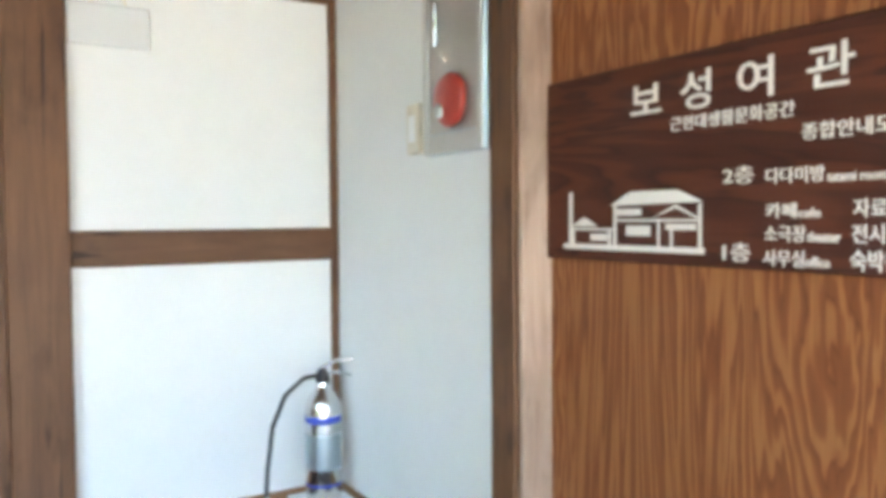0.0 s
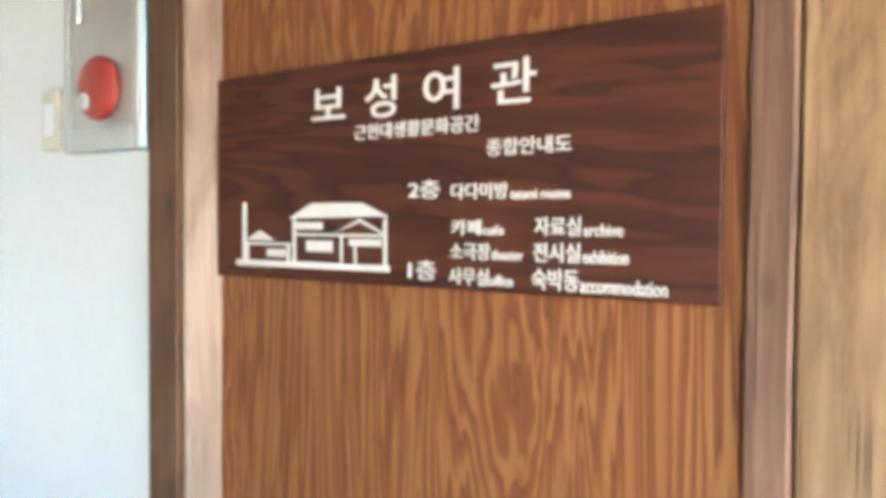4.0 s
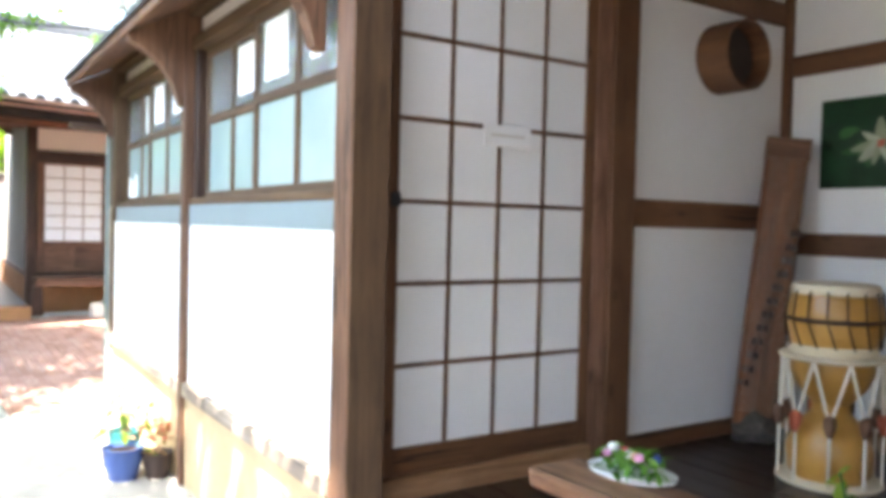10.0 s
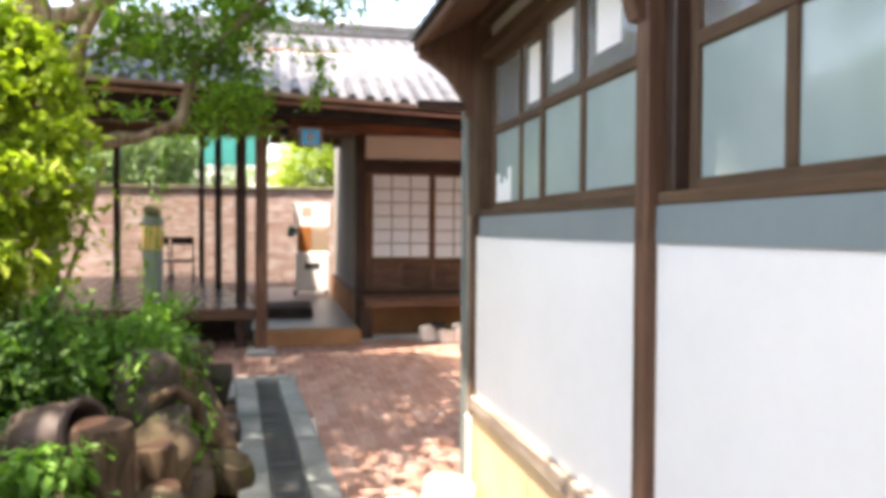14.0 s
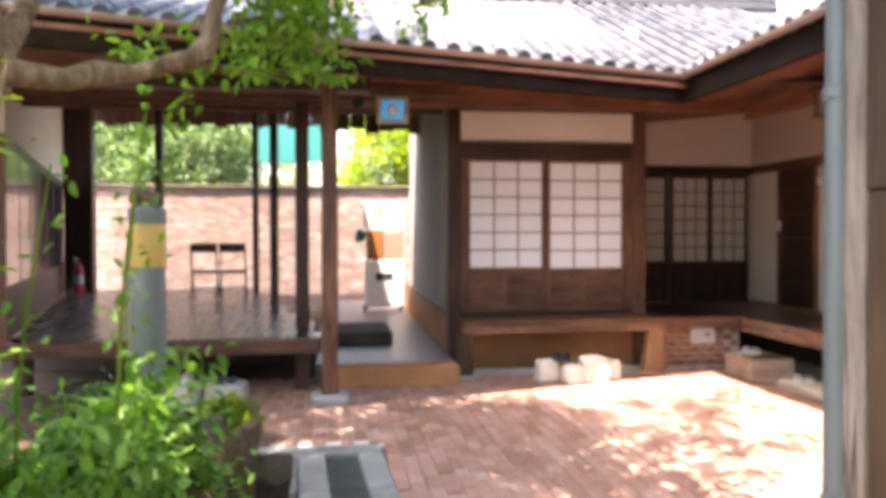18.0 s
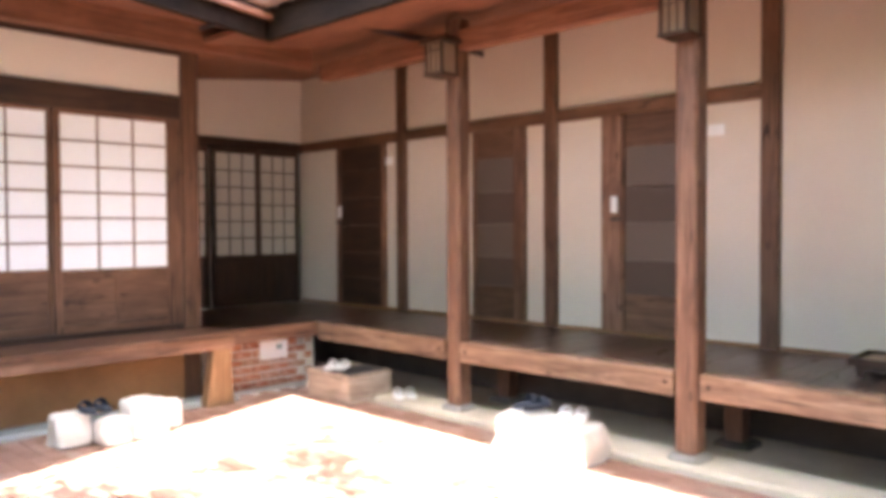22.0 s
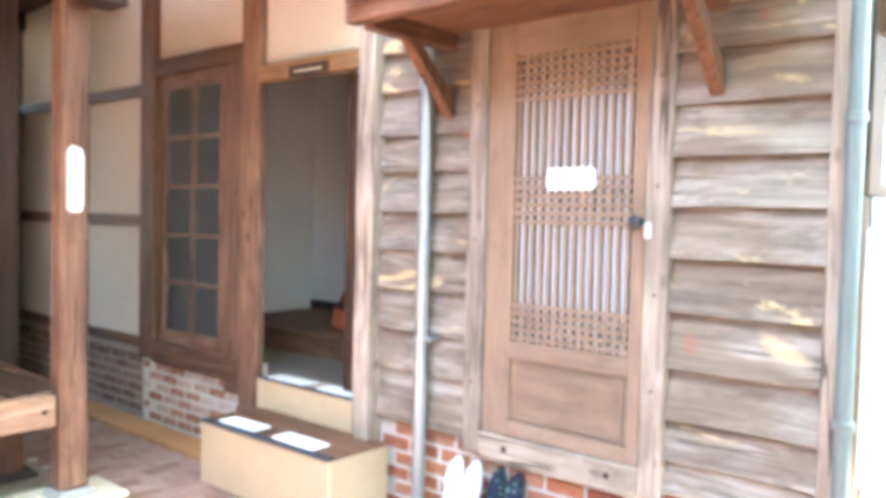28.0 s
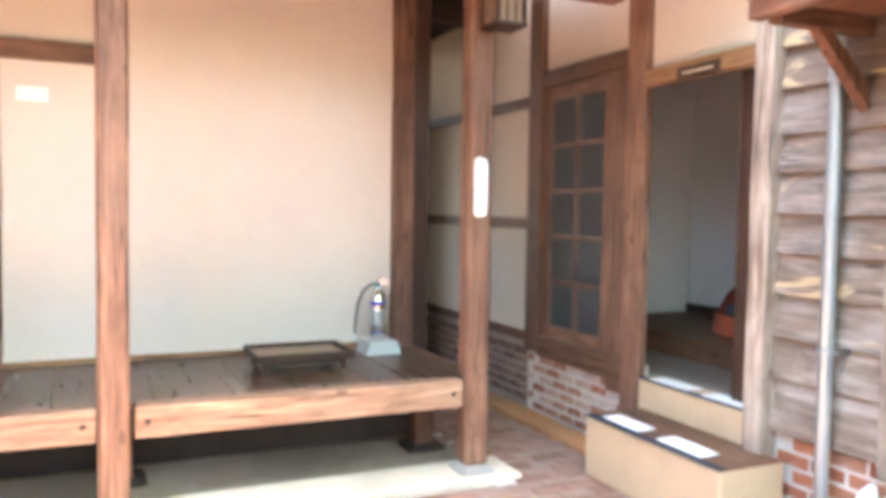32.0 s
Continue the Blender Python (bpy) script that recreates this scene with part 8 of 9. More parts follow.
for y in (0.24, 1.60):
    timber("arm", (-7.76, y, 2.43), (-7.19, y + 0.075, 2.51), "cherry", hood)
    part("brace", prism(bmesh.new(), [(-7.195, 2.10), (-7.195, 2.20), (-7.44, 2.43), (-7.53, 2.43)], y + 0.01, y + 0.065, "y"), wood("cherry", "z"), hood)
part("end_board", prism(bmesh.new(), [(-7.81, 2.527), (-7.17, 2.527), (-7.17, 2.77), (-7.81, 2.535)], 1.70, 1.718, "y"), wood("cherry", "x"), hood)
for k in range(8):
    y = 0.02 + k * 0.21
    b = bmesh.new()
    arc = [(y + 0.1 - 0.095 * math.cos(q), 0.045 * math.sin(q)) for q in np.linspace(0, math.pi, 6)]
    lo_v = [b.verts.new((-7.92, py, 2.545 + pz)) for py, pz in arc]
    hi_v = [b.verts.new((-7.12, py, 2.845 + pz)) for py, pz in arc]
    for i in range(5):
        b.faces.new((lo_v[i], lo_v[i + 1], hi_v[i + 1], hi_v[i]))
    b.faces.new(lo_v)
    b.faces.new(hi_v)
    b.faces.new((lo_v[0], hi_v[0], hi_v[-1], lo_v[-1]))
    bmesh.ops.recalc_face_normals(b, faces=b.faces)
    part("hood_tile", b, "roof_tile", hood)

pipe = thing("downpipe", "galvanised downpipe with a clamp on the boarded wall", "pipe", (-7.235, 1.75, 0.0))
part("pipe", tube(bmesh.new(), [(-7.235, 1.75, 0.0), (-7.235, 1.75, 2.36), (-7.25, 1.74, 2.45), (-7.30, 1.72, 2.60), (-7.3, 1.72, 2.8)], 0.033, 16), "zinc", pipe, smooth=True)
for z in (0.98, 2.25):
    part("clamp", lathe(bmesh.new(), [(0.034, -0.014), (0.041, -0.012), (0.041, 0.012), (0.034, 0.014)], 16, (-7.235, 1.75, z)), "zinc", pipe)
    part("bracket", box(bmesh.new(), (-7.24, 1.69, z - 0.01), (-7.15, 1.715, z + 0.01), 0.002), "zinc", pipe)

door_leaf = thing("open_door_leaf", "dark edge of the opened sliding door inside the doorway", "door", (WX + 0.06, 2.32, 0.56))
timber("leaf", (WX + 0.05, 2.245, 0.56), (WX + 0.09, 2.48, 2.42), "dark", door_leaf)
# glass sliding door
lattice_screen("glass_door", "brown timber sliding door with pale panes, half open", "door", "x", WX + 0.015, 3.58, 4.44, 0.645, 2.575, (3.67, 4.35, 0.74, 2.47), 2, 5, "redbrown", "door_glass", bar=0.026)
solid("inner_step", (-6.45, 2.3, 0.56), (-6.0, 3.02, 0.70), "pale_concrete")
tagged(bpy.data.objects["inner_step"], "stone inner step of the small room", "step", kind="structure")
tagged(solid("inner_floor", (-6.45, 3.03, 0.56), (-5.35, 4.8, 0.72), "brown"), "raised dark floor of the small room", "floor", kind="structure")
tagged(solid("room_skirting", (-5.38, 2.2, 0.72), (-5.35, 4.8, 0.80), "dark"), "dark skirting of the small room", "skirting", kind="structure")
redc = thing("round_chair", "red-orange shell chair inside the small room", "chair", (-5.90, 3.34, 0.72))
b = bmesh.new()
bmesh.ops.create_uvsphere(b, u_segments=20, v_segments=10, radius=1.0)
for v in b.verts:
    v.co = Vector((v.co.x * 0.36 - 5.86, v.co.y * 0.48 + 3.34, v.co.z * 0.46 + 0.74))
bmesh.ops.delete(b, geom=[v for v in b.verts if (v.co.x < -6.0 and v.co.z > 0.90) or v.co.z < 0.72], context="VERTS")
sh = part("shell", b, "orange_red", redc, smooth=True)
part("cushion", box(bmesh.new(), (-6.10, 3.07, 0.86), (-5.68, 3.59, 0.96), 0.04), "cloth_dark", redc)
part("pedestal", lathe(bmesh.new(), [(0.2, 0.0), (0.2, 0.02), (0.05, 0.04), (0.05, 0.2)], 18, (-5.88, 3.34, 0.72)), "iron", redc)
bottle = thing("blue_bottle", "small blue bottle on the sill behind the glass", "bottle", (-6.95, 3.80, 0.56))
part("body", lathe(bmesh.new(), [(0.035, 0), (0.035, 0.14), (0.015, 0.18), (0.015, 0.22)], 14, (-6.95, 3.80, 0.56)), "blue_glaze", bottle, smooth=True)
nm = thing("door_plaque", "small brown wooden plaque with pale lettering on the lintel", "plaque", (WX - 0.06, 2.70, 2.40))
part("board", box(bmesh.new(), (WX - 0.062, 2.53, 2.41), (WX - 0.051, 2.88, 2.485), 0.003), wood("dark", "y"), nm)
part("lettering_bar", box(bmesh.new(), (WX - 0.0635, 2.58, 2.442), (WX - 0.0622, 2.83, 2.452), 0.0003), "rope", nm)

# plastered steps up to the open door
steps = thing("entrance_steps", "two ochre painted steps before the open doorway", "steps", (-7.4, 2.6, 0.0))
part("lower_step", box(bmesh.new(), (-7.62, 2.0, 0.0), (-7.19, 3.14, 0.37), 0.012), "step_paint", steps)
part("upper_step", box(bmesh.new(), (-7.188, 2.245, 0.0), (-6.9, 3.185, 0.558), 0.008), "step_paint", steps)
solid("edge_strip", (-7.63, 2.0, 0.371), (-7.575, 3.14, 0.379), "cloth_dark", steps, 0.002)
solid("edge_strip", (-7.197, 2.25, 0.559), (-7.15, 3.185, 0.567), "cloth_dark", steps, 0.002)
solid("tread_board", (-7.57, 2.0, 0.371), (-7.20, 3.14, 0.378), "brown", steps, 0.002)
for k, (x, y, z) in enumerate(((-7.50, 2.86, 0.38), (-7.50, 2.36, 0.38), (-7.10, 2.92, 0.568), (-7.10, 2.46, 0.568))):
    th = thing("foot_mat", "white rectangular paper mat on the step", "mat", (x, y, z), "mats on the steps")
    part("sheet", box(bmesh.new(), (x - 0.075, y - 0.17, z), (x + 0.055, y + 0.17, z + 0.005), 0.002), "paper", th)

# slippers leaning on the brick footing
def leaning_slipper(y, mat, label, z=0.14, tilt=16):
    th = thing("slipper", label, "slipper", (WX - 0.06, y, z), "slippers on the footing")
    b = bmesh.new()
    outline = []
    for j in range(16):
        q = 2 * math.pi * j / 16
        outline.append((0.048 * (1 - 0.2 * math.cos(q)) * math.sin(q), 0.14 * math.cos(q) + 0.14))
    prism(b, outline, -0.012, 0.012, "x")
    m = Matrix.Translation((WX - 0.10, y, z)) @ pose(0, 0, 0, 0, tilt, 0)
    ob = part("sole", b, mat, None, origin=(0, 0, 0))
    ob.matrix_basis = m
    under(ob, th)
    b = bmesh.new()
    arcs = []
    for zz, dep, w in ((0.25, 0.02, 0.03), (0.20, 0.045, 0.043), (0.13, 0.05, 0.047)):
        arcs.append([b.verts.new((-0.012 - dep * math.sin(q), w * math.cos(q), zz)) for q in np.linspace(0, math.pi, 7)])
    for u, v in zip(arcs, arcs[1:]):
        for j in range(6):
            b.faces.new((u[j], u[j + 1], v[j + 1], v[j]))
    ob = part("upper", b, mat, None, smooth=True, origin=(0, 0, 0))
    ob.matrix_basis = m
    under(ob, th)


rack = thing("slipper_ledge", "narrow timber ledge for slippers below the door", "shelf", (WX - 0.1, 1.35, 0.10))
solid("ledge", (WX - 0.16, 1.05, 0.12), (WX - 0.005, 1.62, 0.14), "grey", rack)
for y in (1.08, 1.57):
    solid("support", (WX - 0.14, y, 0.0), (WX - 0.02, y + 0.04, 0.12), "grey", rack)
leaning_slipper(1.53, "white_paint", "white slipper leaning on the brick footing")
leaning_slipper(1.42, "white_paint", "white slipper leaning on the brick footing", tilt=18)
leaning_slipper(1.27, "flower_cloth", "dark flowered slipper leaning on the brick footing")
leaning_slipper(1.17, "flower_cloth", "dark flowered slipper leaning on the brick footing", tilt=18)

# ---- far end of the narrow passage ----
tagged(solid("passage_kerb", (-7.40, 3.2, -0.05), (-7.18, 9.5, 0.045), "ochre", None, 0.02), "ochre kerb along the footing", "kerb", kind="structure")
pier = thing("brick_pier", "dark brick pier in the narrow passage", "pier", (-7.35, 6.9, 0.0))
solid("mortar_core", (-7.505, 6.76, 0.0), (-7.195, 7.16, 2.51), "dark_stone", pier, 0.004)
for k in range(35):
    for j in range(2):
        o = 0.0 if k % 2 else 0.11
        solid("brick", (-7.52, 6.85 + j * 0.22 + o - 0.11, 0.072 * k), (-7.19, 6.85 + j * 0.22 + o + 0.10, 0.072 * k + 0.062), "dark_brick", pier, 0.004)
vent = thing("vent_fan", "old metal ventilation duct high in the passage", "fan", (-7.45, 7.2, 2.5))
part("duct", tube(bmesh.new(), [(-7.3, 7.1, 2.95), (-7.45, 7.1, 2.75), (-7.5, 7.1, 2.5)], 0.09, 14), "steel", vent, smooth=True)
part("hood", box(bmesh.new(), (-7.62, 7.0, 2.35), (-7.38, 7.2, 2.55), 0.02), "iron", vent)
part("strut", tube(bmesh.new(), [(-7.2, 7.1, 3.2), (-7.6, 7.1, 2.3)], 0.02, 8), "iron", vent)
shelf = thing("storage_shelf", "brown timber shelving at the end of the passage", "shelf", (-7.45, 9.2, 0.0))
for x in (-7.70, -7.20):
    timber("upright", (x, 9.1, 0.0), (x + 0.05, 9.35, 2.1), "brown", shelf)
for z in (0.3, 0.65, 1.0, 1.35, 1.7):
    timber("shelf_board", (-7.65, 9.1, z), (-7.20, 9.35, z + 0.03), "brown", shelf)
for z in (2.35, 2.6, 2.85, 3.1):
    solid_b = timber("cross_batten", (-8.2, 9.3, z), (-7.2, 9.36, z + 0.08), "brown", shelf)

# ---- distance ----
# Both walls are added; the south one also holds skylight off the house.
wall("wall_garden_south", [((-13.0, -6.2, -0.05), (5.0, -6.0, 3.2))], "cream", "plain rendered wall added to close the garden")
wall("wall_garden_east", [((4.8, -6.0, -0.05), (5.0, -0.3, 3.2))], "cream", "plain rendered wall added to close the garden")
far_wall = wall("wall_far_brick", [((-23.75, -14.0, -0.05), (-23.56, 6.0, 2.66))], "mortar", "old pale brick boundary wall")
coping = solid("coping", (-23.82, -14.0, 2.66), (-23.48, 6.0, 2.76), "grey_stone", far_wall, 0.02, "stone coping")
FX = -23.5


def far_tree(at, high, spread, n, seed, mat="leaf_far"):
    x, y, z = at
    q = random.Random(seed)
    th = thing("far_tree", "leafy green tree beyond the boundary wall", "tree", at, "trees beyond the wall")
    part("trunk", tube(bmesh.new(), [(x, y, z), (x + q.uniform(-0.2, 0.2), y + q.uniform(-0.2, 0.2), z + high * 0.5), (x, y, z + high * 0.85)], [0.22, 0.15, 0.05], 8), "bark", th, origin=(0, 0, 0))
    spots = []
    for _ in range(n):
        a, r0 = q.uniform(0, 6.28), math.sqrt(q.random())
        w = q.random()
        rad = spread * (0.55 + 0.6 * math.sin(math.pi * min(1, 0.15 + 0.85 * w)))
        c = (x + rad * r0 * math.cos(a), y + rad * r0 * math.sin(a), z + high * (0.3 + 0.75 * w))
        for _ in range(95):
            spots.append((c[0] + q.gauss(0, 0.3), c[1] + q.gauss(0, 0.3), c[2] + q.gauss(0, 0.2)))
    leaf_part("crown", spots, 0.09, seed, mat, th, "", 0.2)


for k, (x, y, high, spread, n, mat) in enumerate(((-27.5, -7.6, 5.2, 2.1, 190, "leaf_far"), (-28.5, -5.4, 5.4, 1.9, 200, "leaf_far"), (-30.5, -9.6, 6.2, 2.6, 180, "leaf_far"), (-27.0, 0.4, 5.2, 1.8, 190, "leaf_sunny"), (-29.0, 2.3, 5.6, 2.0, 120, "leaf_far"), (-32.0, -7.0, 6.4, 2.6, 170, "leaf_far"), (-31.0, -3.6, 4.2, 1.6, 60, "leaf_far"))):
    far_tree((x, y, -0.06), high, spread, n, 400 + k, mat)
net = thing("green_netting", "green construction netting on posts behind the wall", "fence", (-26.0, -2.6, 0.0))
for y0, y1 in ((-3.45, -3.05), (-2.98, -2.38), (-2.32, -1.75)):
    part("net_panel", box(bmesh.new(), (-26.02, y0, 3.5), (-26.0, y1, 4.6), 0.004), "green_paint", net)
for y in (-3.5, -3.01, -2.35, -1.7):
    part("net_post", tube(bmesh.new(), [(-26.0, y, -0.06), (-26.0, y, 4.5)], 0.03, 8), "steel", net)

# ---- pieces ----
def simple_box(lx, ly, lz, c=0.003):
    """A shared mesh of one brick, board or tile with its middle at the origin."""
    b = box(bmesh.new(), (-lx / 2, -ly / 2, -lz / 2), (lx / 2, ly / 2, lz / 2), c)
    me = bpy.data.meshes.new("piece")
    b.to_mesh(me)
    b.free()
    return me


def crude(verts, faces, lo, hi):
    """Adds a plain block to lists of vertices and faces."""
    i = len(verts)
    verts += [(x, y, z) for z in (lo[2], hi[2]) for x, y in ((lo[0], lo[1]), (hi[0], lo[1]), (hi[0], hi[1]), (lo[0], hi[1]))]
    faces += [(i, i + 3, i + 2, i + 1), (i + 4, i + 5, i + 6, i + 7), (i, i + 1, i + 5, i + 4), (i + 1, i + 2, i + 6, i + 5), (i + 2, i + 3, i + 7, i + 6), (i + 3, i, i + 4, i + 7)]


def joined(name, verts, faces, material, parent):
    me = bpy.data.meshes.new(name)
    me.from_pydata(verts, [], faces)
    me.materials.append(MATS[material] if isinstance(material, str) else material)
    ob = new(name, me)
    under(ob, parent)
    return tagged(ob, kind="stuff")


# paving of the court in running bond
rp = random.Random(71)
paving = wall("paving_court", [((-14.32, -1.16, -0.06), (-7.02, 3.12, -0.014)), ((-14.2, -3.6, -0.06), (-11.35, -1.17, -0.014)), ((-11.35, -2.2, -0.06), (-11.3, -1.17, -0.014)), ((-8.2, 3.13, -0.06), (-7.18, 9.5, -0.014)), ((-7.0, -0.5, -0.0598), (-6.98, -0.2, -0.014))], "mortar", "reddish brick paving of the courtyard")
tagged(paving, category="pavement")
PL, PW = 0.215, 0.108
variants = []
for k in range(5):
    me = simple_box(PL - 0.006, PW - 0.006, 0.05, 0.006)
    for v in me.vertices:
        v.co.z += rp.uniform(-0.0012, 0.0012)
    me.materials.append(MATS["paver"])
    variants.append(me)


def drain_edge(x):
    return -1.14 - 0.052 * (-6.97 - x) + 0.14


pv, pf, count = [], [], 0
row = 0
y = -3.55
while y < 9.4:
    x = -14.30 + (PL / 2 if row % 2 else 0)
    while x < -7.05:
        cx, cy = x + PL / 2, y + PW / 2
        ok = (cy < 3.19 and cx < -7.12 and (cy > drain_edge(cx) or (cx < -11.5 and cy > -3.5))) or (cy >= 3.19 and -8.12 < cx < -7.32)
        if cx < -13.95 and -1.6 < cy < -0.15:
            ok = False
        if ok:
            dz = rp.uniform(-0.003, 0.003)
            if -11.6 < cx < -8.6 and -0.9 < cy < 0.75 and count < 300:
                ob = new("paver", variants[rp.randrange(5)])
                ob.matrix_basis = Matrix.Translation((cx, cy, -0.026 + dz)) @ pose(0, 0, 0, rp.uniform(-0.5, 0.5), rp.uniform(-0.4, 0.4), rp.uniform(-0.7, 0.7))
                under(ob, paving)
                count += 1
            else:
                crude(pv, pf, (x + 0.003, y + 0.003, -0.05), (x + PL - 0.003, y + PW - 0.003, -0.001 + dz))
        x += PL
    y += PW
    row += 1
joined("pavers", pv, pf, "paver", paving)


def brick_face(parent, x, y0, y1, z0, z1, mat, limit, seed, BL=0.205, BH=0.066, gap=0.012, deep=0.03):
    """Courses of brick standing proud of a wall that faces along x."""
    q = random.Random(seed)
    mesh_b = simple_box(deep, BL - gap - 0.002, BH - gap, 0.005)
    mesh_b.materials.append(MATS[mat])
    half_b = simple_box(deep, BL / 2 - gap - 0.002, BH - gap, 0.005)
    half_b.materials.append(MATS[mat])
    vs, fs, made = [], [], 0
    z, rw = z0, 0
    while z + BH <= z1 + 0.005:
        yy = y0 - (BL / 2 if rw % 2 else 0)
        while yy < y1 - 0.02:
            a, b_ = max(yy, y0), min(yy + BL, y1)
            if b_ - a > BL * 0.9:
                me, mid = mesh_b, (a + b_) / 2
            elif b_ - a > BL * 0.45:
                me, mid = half_b, (a + BL / 4 if a > yy else b_ - BL / 4)
            else:
                yy += BL
                continue
            dx = q.uniform(-0.004, 0.003)
            if made < limit:
                ob = new("brick", me)
                ob.matrix_basis = Matrix.Translation((x + dx, mid, z + BH / 2)) @ pose(0, 0, 0, q.uniform(-0.6, 0.6), 0, q.uniform(-0.6, 0.6))
                under(ob, parent)
                made += 1
            else:
                w = (BL - 0.014) / 2 if me is mesh_b else (BL / 2 - 0.014) / 2
                crude(vs, fs, (x + dx - deep / 2, mid - w, z + 0.006), (x + dx + deep / 2, mid + w, z + BH - 0.006))
            yy += BL
        z += BH
        rw += 1
    if vs:
        joined("bricks", vs, fs, mat, parent)


brick_face(brick_base, WX + 0.029, -0.24, 2.11, 0.0, 0.498, "brick", 110, 1, 0.215, 0.0825, 0.018)
brick_face(brick_base, WX + 0.029, 3.39, 4.66, 0.02, 0.485, "limed_brick", 60, 2, 0.20, 0.0765, 0.020)
brick_face(brick_base_n, WX + 0.029, 4.68, 9.4, 0.05, 0.55, "dull_brick", 110, 5, 0.205, 0.076, 0.022)
brick_face(recess_brick, -14.432, 2.32, 3.42, 0.0, 0.46, "brick", 60, 3, 0.205, 0.076, 0.018)
brick_face(far_wall, FX - 0.055, -9.0, 2.0, 0.0, 2.64, "old_brick", 0, 4, deep=0.04)


# plank floors
def planks_x(parent, x0, x1, y0, y1, z, wide, mat, seed, name="plank"):
    q = random.Random(seed)
    yy = y0
    while yy < y1 - 0.03:
        w = min(wide * q.uniform(0.9, 1.1), y1 - yy)
        solid(name, (x0, yy + 0.0015, z - 0.03), (x1, yy + w - 0.0015, z + q.uniform(-0.0012, 0.0012)), mat, parent, 0.003)
        yy += w


def planks_y(parent, x0, x1, y0, y1, z, wide, mat, seed, name="plank"):
    q = random.Random(seed)
    xx = x0
    while xx < x1 - 0.03:
        w = min(wide * q.uniform(0.85, 1.15), x1 - xx)
        solid(name, (xx + 0.0015, y0, z - 0.03), (xx + w - 0.0015, y1, z + q.uniform(-0.0012, 0.0012)), mat, parent, 0.003)
        xx += w


planks_x(floor_alcove, L + 0.002, 1.77, -0.06, B - 0.03, PLAT, 0.155, "floor", 81)
planks_y(porch_n, -16.27, -8.275, 3.452, NY - 0.022, PORCH, 0.24, "porch", 82)
planks_x(porch_r, RX + 0.04, -14.425, 2.25, 3.44, PORCH, 0.2, "floor", 83)
yy = -6.62
while yy < -3.21:
    near_x = min(-13.53, -13.5 - (-4.74 - yy - 0.02) / 0.25)
    solid("plank", (-21.55, yy + 0.0015, 0.517), (near_x, yy + 0.2185, 0.547), "glossy", hall_floor, 0.003)
    yy += 0.22
yy = -3.10
while yy < -1.75:
    far_x = -20.6 + (yy + 3.02) / (3.02 - 1.68) * 7.1 if yy > -3.02 else -20.6
    solid("plank", (far_x, yy + 0.0015, 0.517), (-13.53, yy + 0.2185, 0.547), "glossy", hall_floor, 0.003)
    yy += 0.22

# roof tiles: barrel tiles laid in columns up each slope
def barrel_mesh(length, r0, r1, cap):
    b = bmesh.new()
    seg = 7
    a = [b.verts.new((0, r0 * math.cos(q), r0 * math.sin(q))) for q in np.linspace(0, math.pi, seg)]
    c = [b.verts.new((length, r1 * math.cos(q), r1 * math.sin(q))) for q in np.linspace(0, math.pi, seg)]
    for i in range(seg - 1):
        b.faces.new((a[i], a[i + 1], c[i + 1], c[i]))
    b.faces.new(c)
    if cap:
        rim = [b.verts.new((-0.004, (r0 + 0.012) * math.cos(q), (r0 + 0.012) * math.sin(q) - 0.012)) for q in np.linspace(0, 2 * math.pi, 17)[:-1]]
        back = [b.verts.new((0.016, v.co.y, v.co.z)) for v in rim]
        b.faces.new(rim)
        for i in range(16):
            b.faces.new((rim[i], rim[(i + 1) % 16], back[(i + 1) % 16], back[i]))
    else:
        b.faces.new(a[::-1])
    bmesh.ops.recalc_face_normals(b, faces=b.faces)
    me = bpy.data.meshes.new("tile")
    b.to_mesh(me)
    b.free()
    me.materials.append(MATS["roof_tile"])
    return me


CAPT, MIDT = barrel_mesh(0.30, 0.056, 0.047, True), barrel_mesh(0.30, 0.056, 0.047, False)
mid_v = np.array([v.co for v in MIDT.vertices])
mid_f = [tuple(p.vertices) for p in MIDT.polygons]


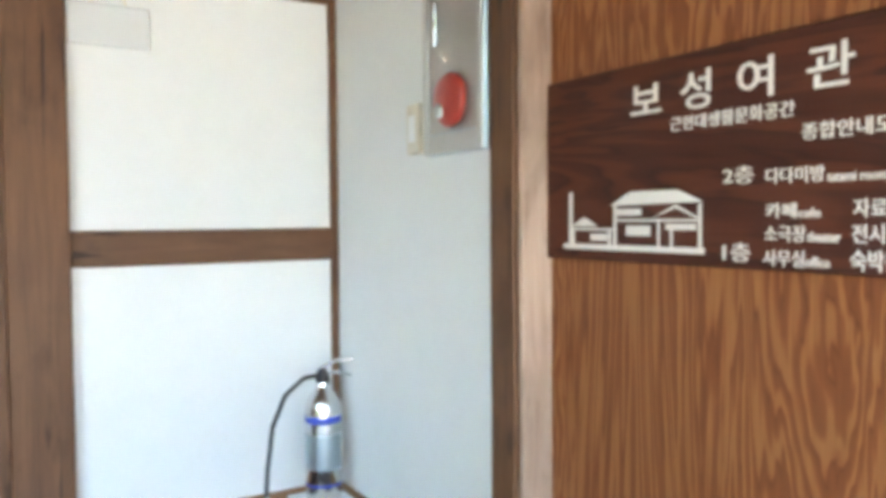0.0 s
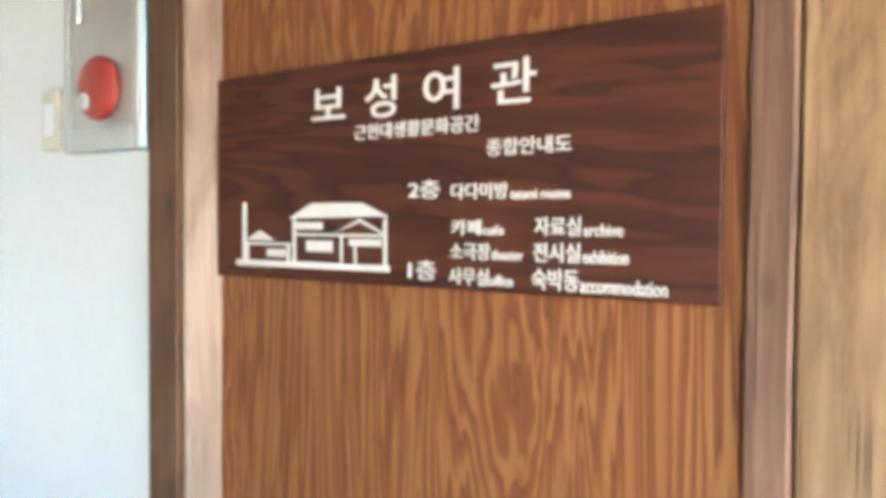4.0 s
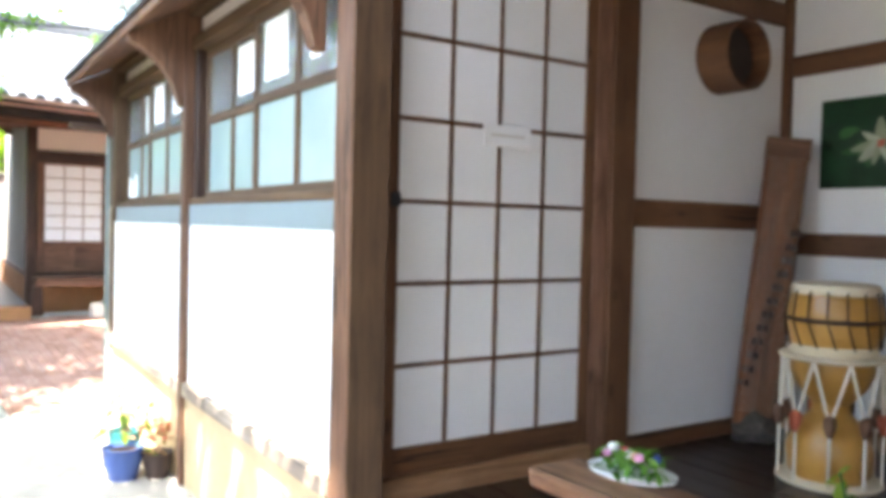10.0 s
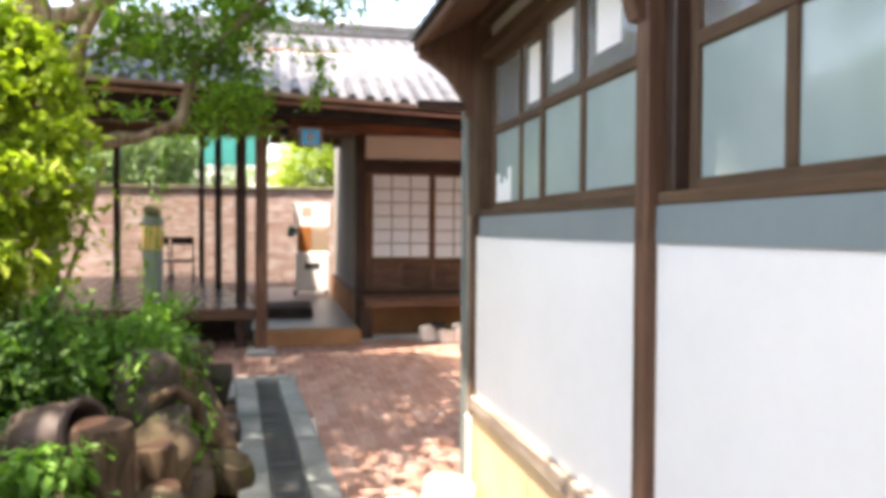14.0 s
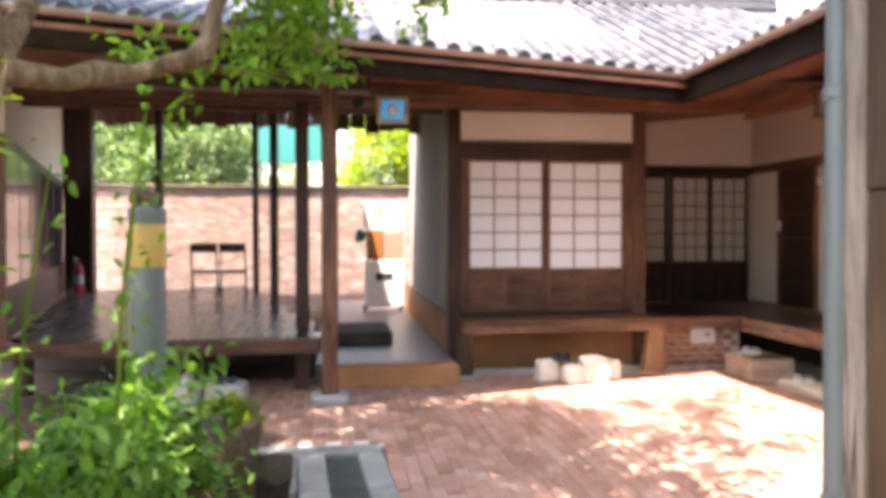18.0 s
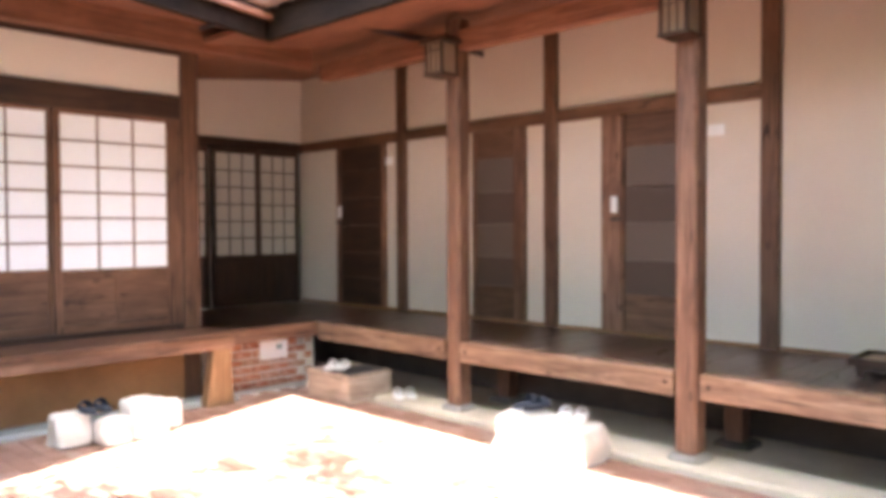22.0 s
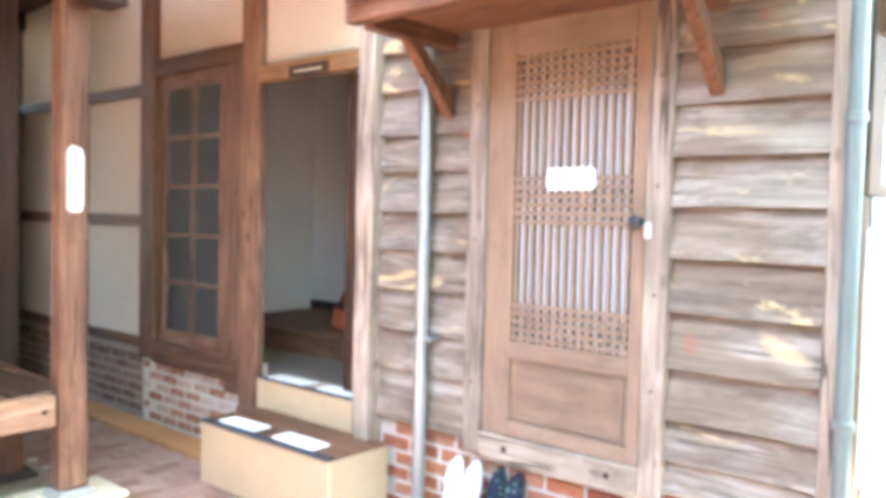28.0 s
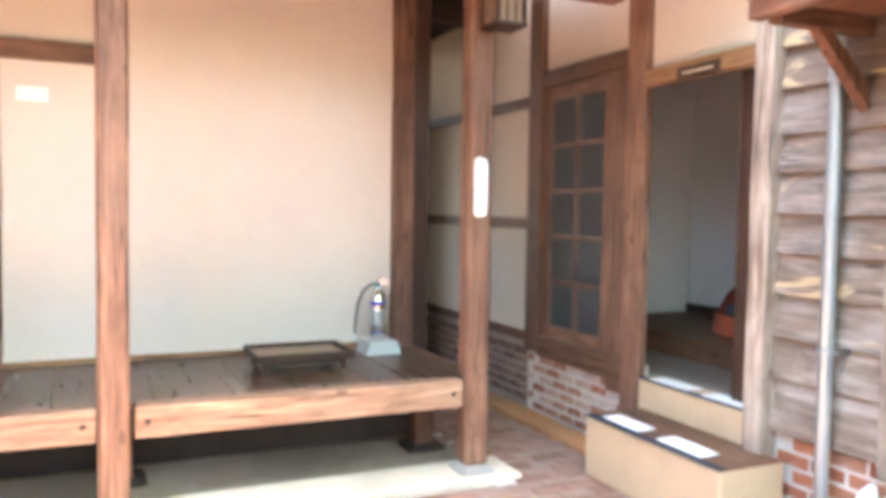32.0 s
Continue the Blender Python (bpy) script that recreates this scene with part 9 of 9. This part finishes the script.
def tile_slope(parent, start, along, up, columns, rows, step, keep, seed, out=0.0):
    """Columns of barrel tiles: the lowest rows are pieces, the rest is joined."""
    q = random.Random(seed)
    start, along, up = Vector(start), Vector(along).normalized(), Vector(up).normalized()
    nrm = along.cross(up)
    if nrm.z < 0:
        nrm = -nrm
    vs, fs = [], []
    slope, slope_n = up, nrm
    for c in range(columns):
        foot = start + along * (c * step)
        push = out * max(0.0, EY - foot.y)
        up = (slope * 4.9 - Vector((push, 0, 0))).normalized()
        nrm = along.cross(up) * (1 if slope_n.dot(along.cross(slope)) > 0 else -1)
        for k in range(rows):
            p = foot + Vector((push, 0, 0)) + up * (k * 0.255 - 0.03) + nrm * (0.008 + q.uniform(-0.003, 0.003))
            if not keep(p):
                continue
            m = Matrix((up, nrm.cross(up), nrm)).transposed().to_4x4()
            m.translation = p
            if k < 3:
                ob = new("roof_tile", CAPT if k == 0 else MIDT)
                ob.matrix_basis = m
                under(ob, parent)
            else:
                base = len(vs)
                w = np.array(m.to_3x3()) @ mid_v.T
                vs += (w.T + np.array(p)).tolist()
                fs += [tuple(base + i for i in f) for f in mid_f]
    joined("roof_tiles", vs, fs, "roof_tile", parent)


tile_slope(roof_w, (EX + 0.05, -6.1, EZ + 0.055), (0, 1, 0), (-4.45, 0, 2.05), 48, 19, 0.235, lambda p: p.y - EY <= (EX - p.x) + 0.12, 91, SWING)
tile_slope(roof_n, (-17.5, EY - 0.05, EZ + 0.055), (1, 0, 0), (0, 4.25, 1.95), 40, 17, 0.235, lambda p: EX - p.x <= (p.y - EY) + 0.12, 92)
gut = thing("roof_gutter", "thin grey-brown metal gutter along the eaves", "gutter", (EX, EY, EZ))


def gutter_run(a, b):
    bm = bmesh.new()
    a, b = Vector(a), Vector(b)
    d = (b - a).normalized()
    s = d.cross(Vector((0, 0, 1)))
    ends = []
    for p in (a, b):
        ends.append([bm.verts.new(p + s * 0.05 * math.cos(q) + Vector((0, 0, -0.05 * math.sin(q)))) for q in np.linspace(0, math.pi, 8)] + [bm.verts.new(p + s * 0.044 * math.cos(q) + Vector((0, 0, -0.044 * math.sin(q)))) for q in np.linspace(math.pi, 0, 8)])
    n = 16
    for i in range(n):
        bm.faces.new((ends[0][i], ends[0][(i + 1) % n], ends[1][(i + 1) % n], ends[1][i]))
    bm.faces.new(ends[0])
    bm.faces.new(ends[1][::-1])
    bmesh.ops.recalc_face_normals(bm, faces=bm.faces)
    part("gutter_run", bm, "zinc_brown", gut)


gutter_run((EX + 0.09 + SWING * (EY + 6.2), -6.2, EZ + 0.03), (EX + 0.09, EY - 0.09, EZ + 0.03))
gutter_run((EX + 0.09, EY - 0.09, EZ + 0.03), (-7.2, EY - 0.09, EZ + 0.03))
for k in range(9):
    ex = EX + SWING * (EY + 6.0 - k * 0.98)
    part("gutter_strap", box(bmesh.new(), (ex + 0.03, -6.0 + k * 0.98, EZ - 0.03), (ex + 0.045, -5.97 + k * 0.98, EZ + 0.06), 0.001), "iron", gut)
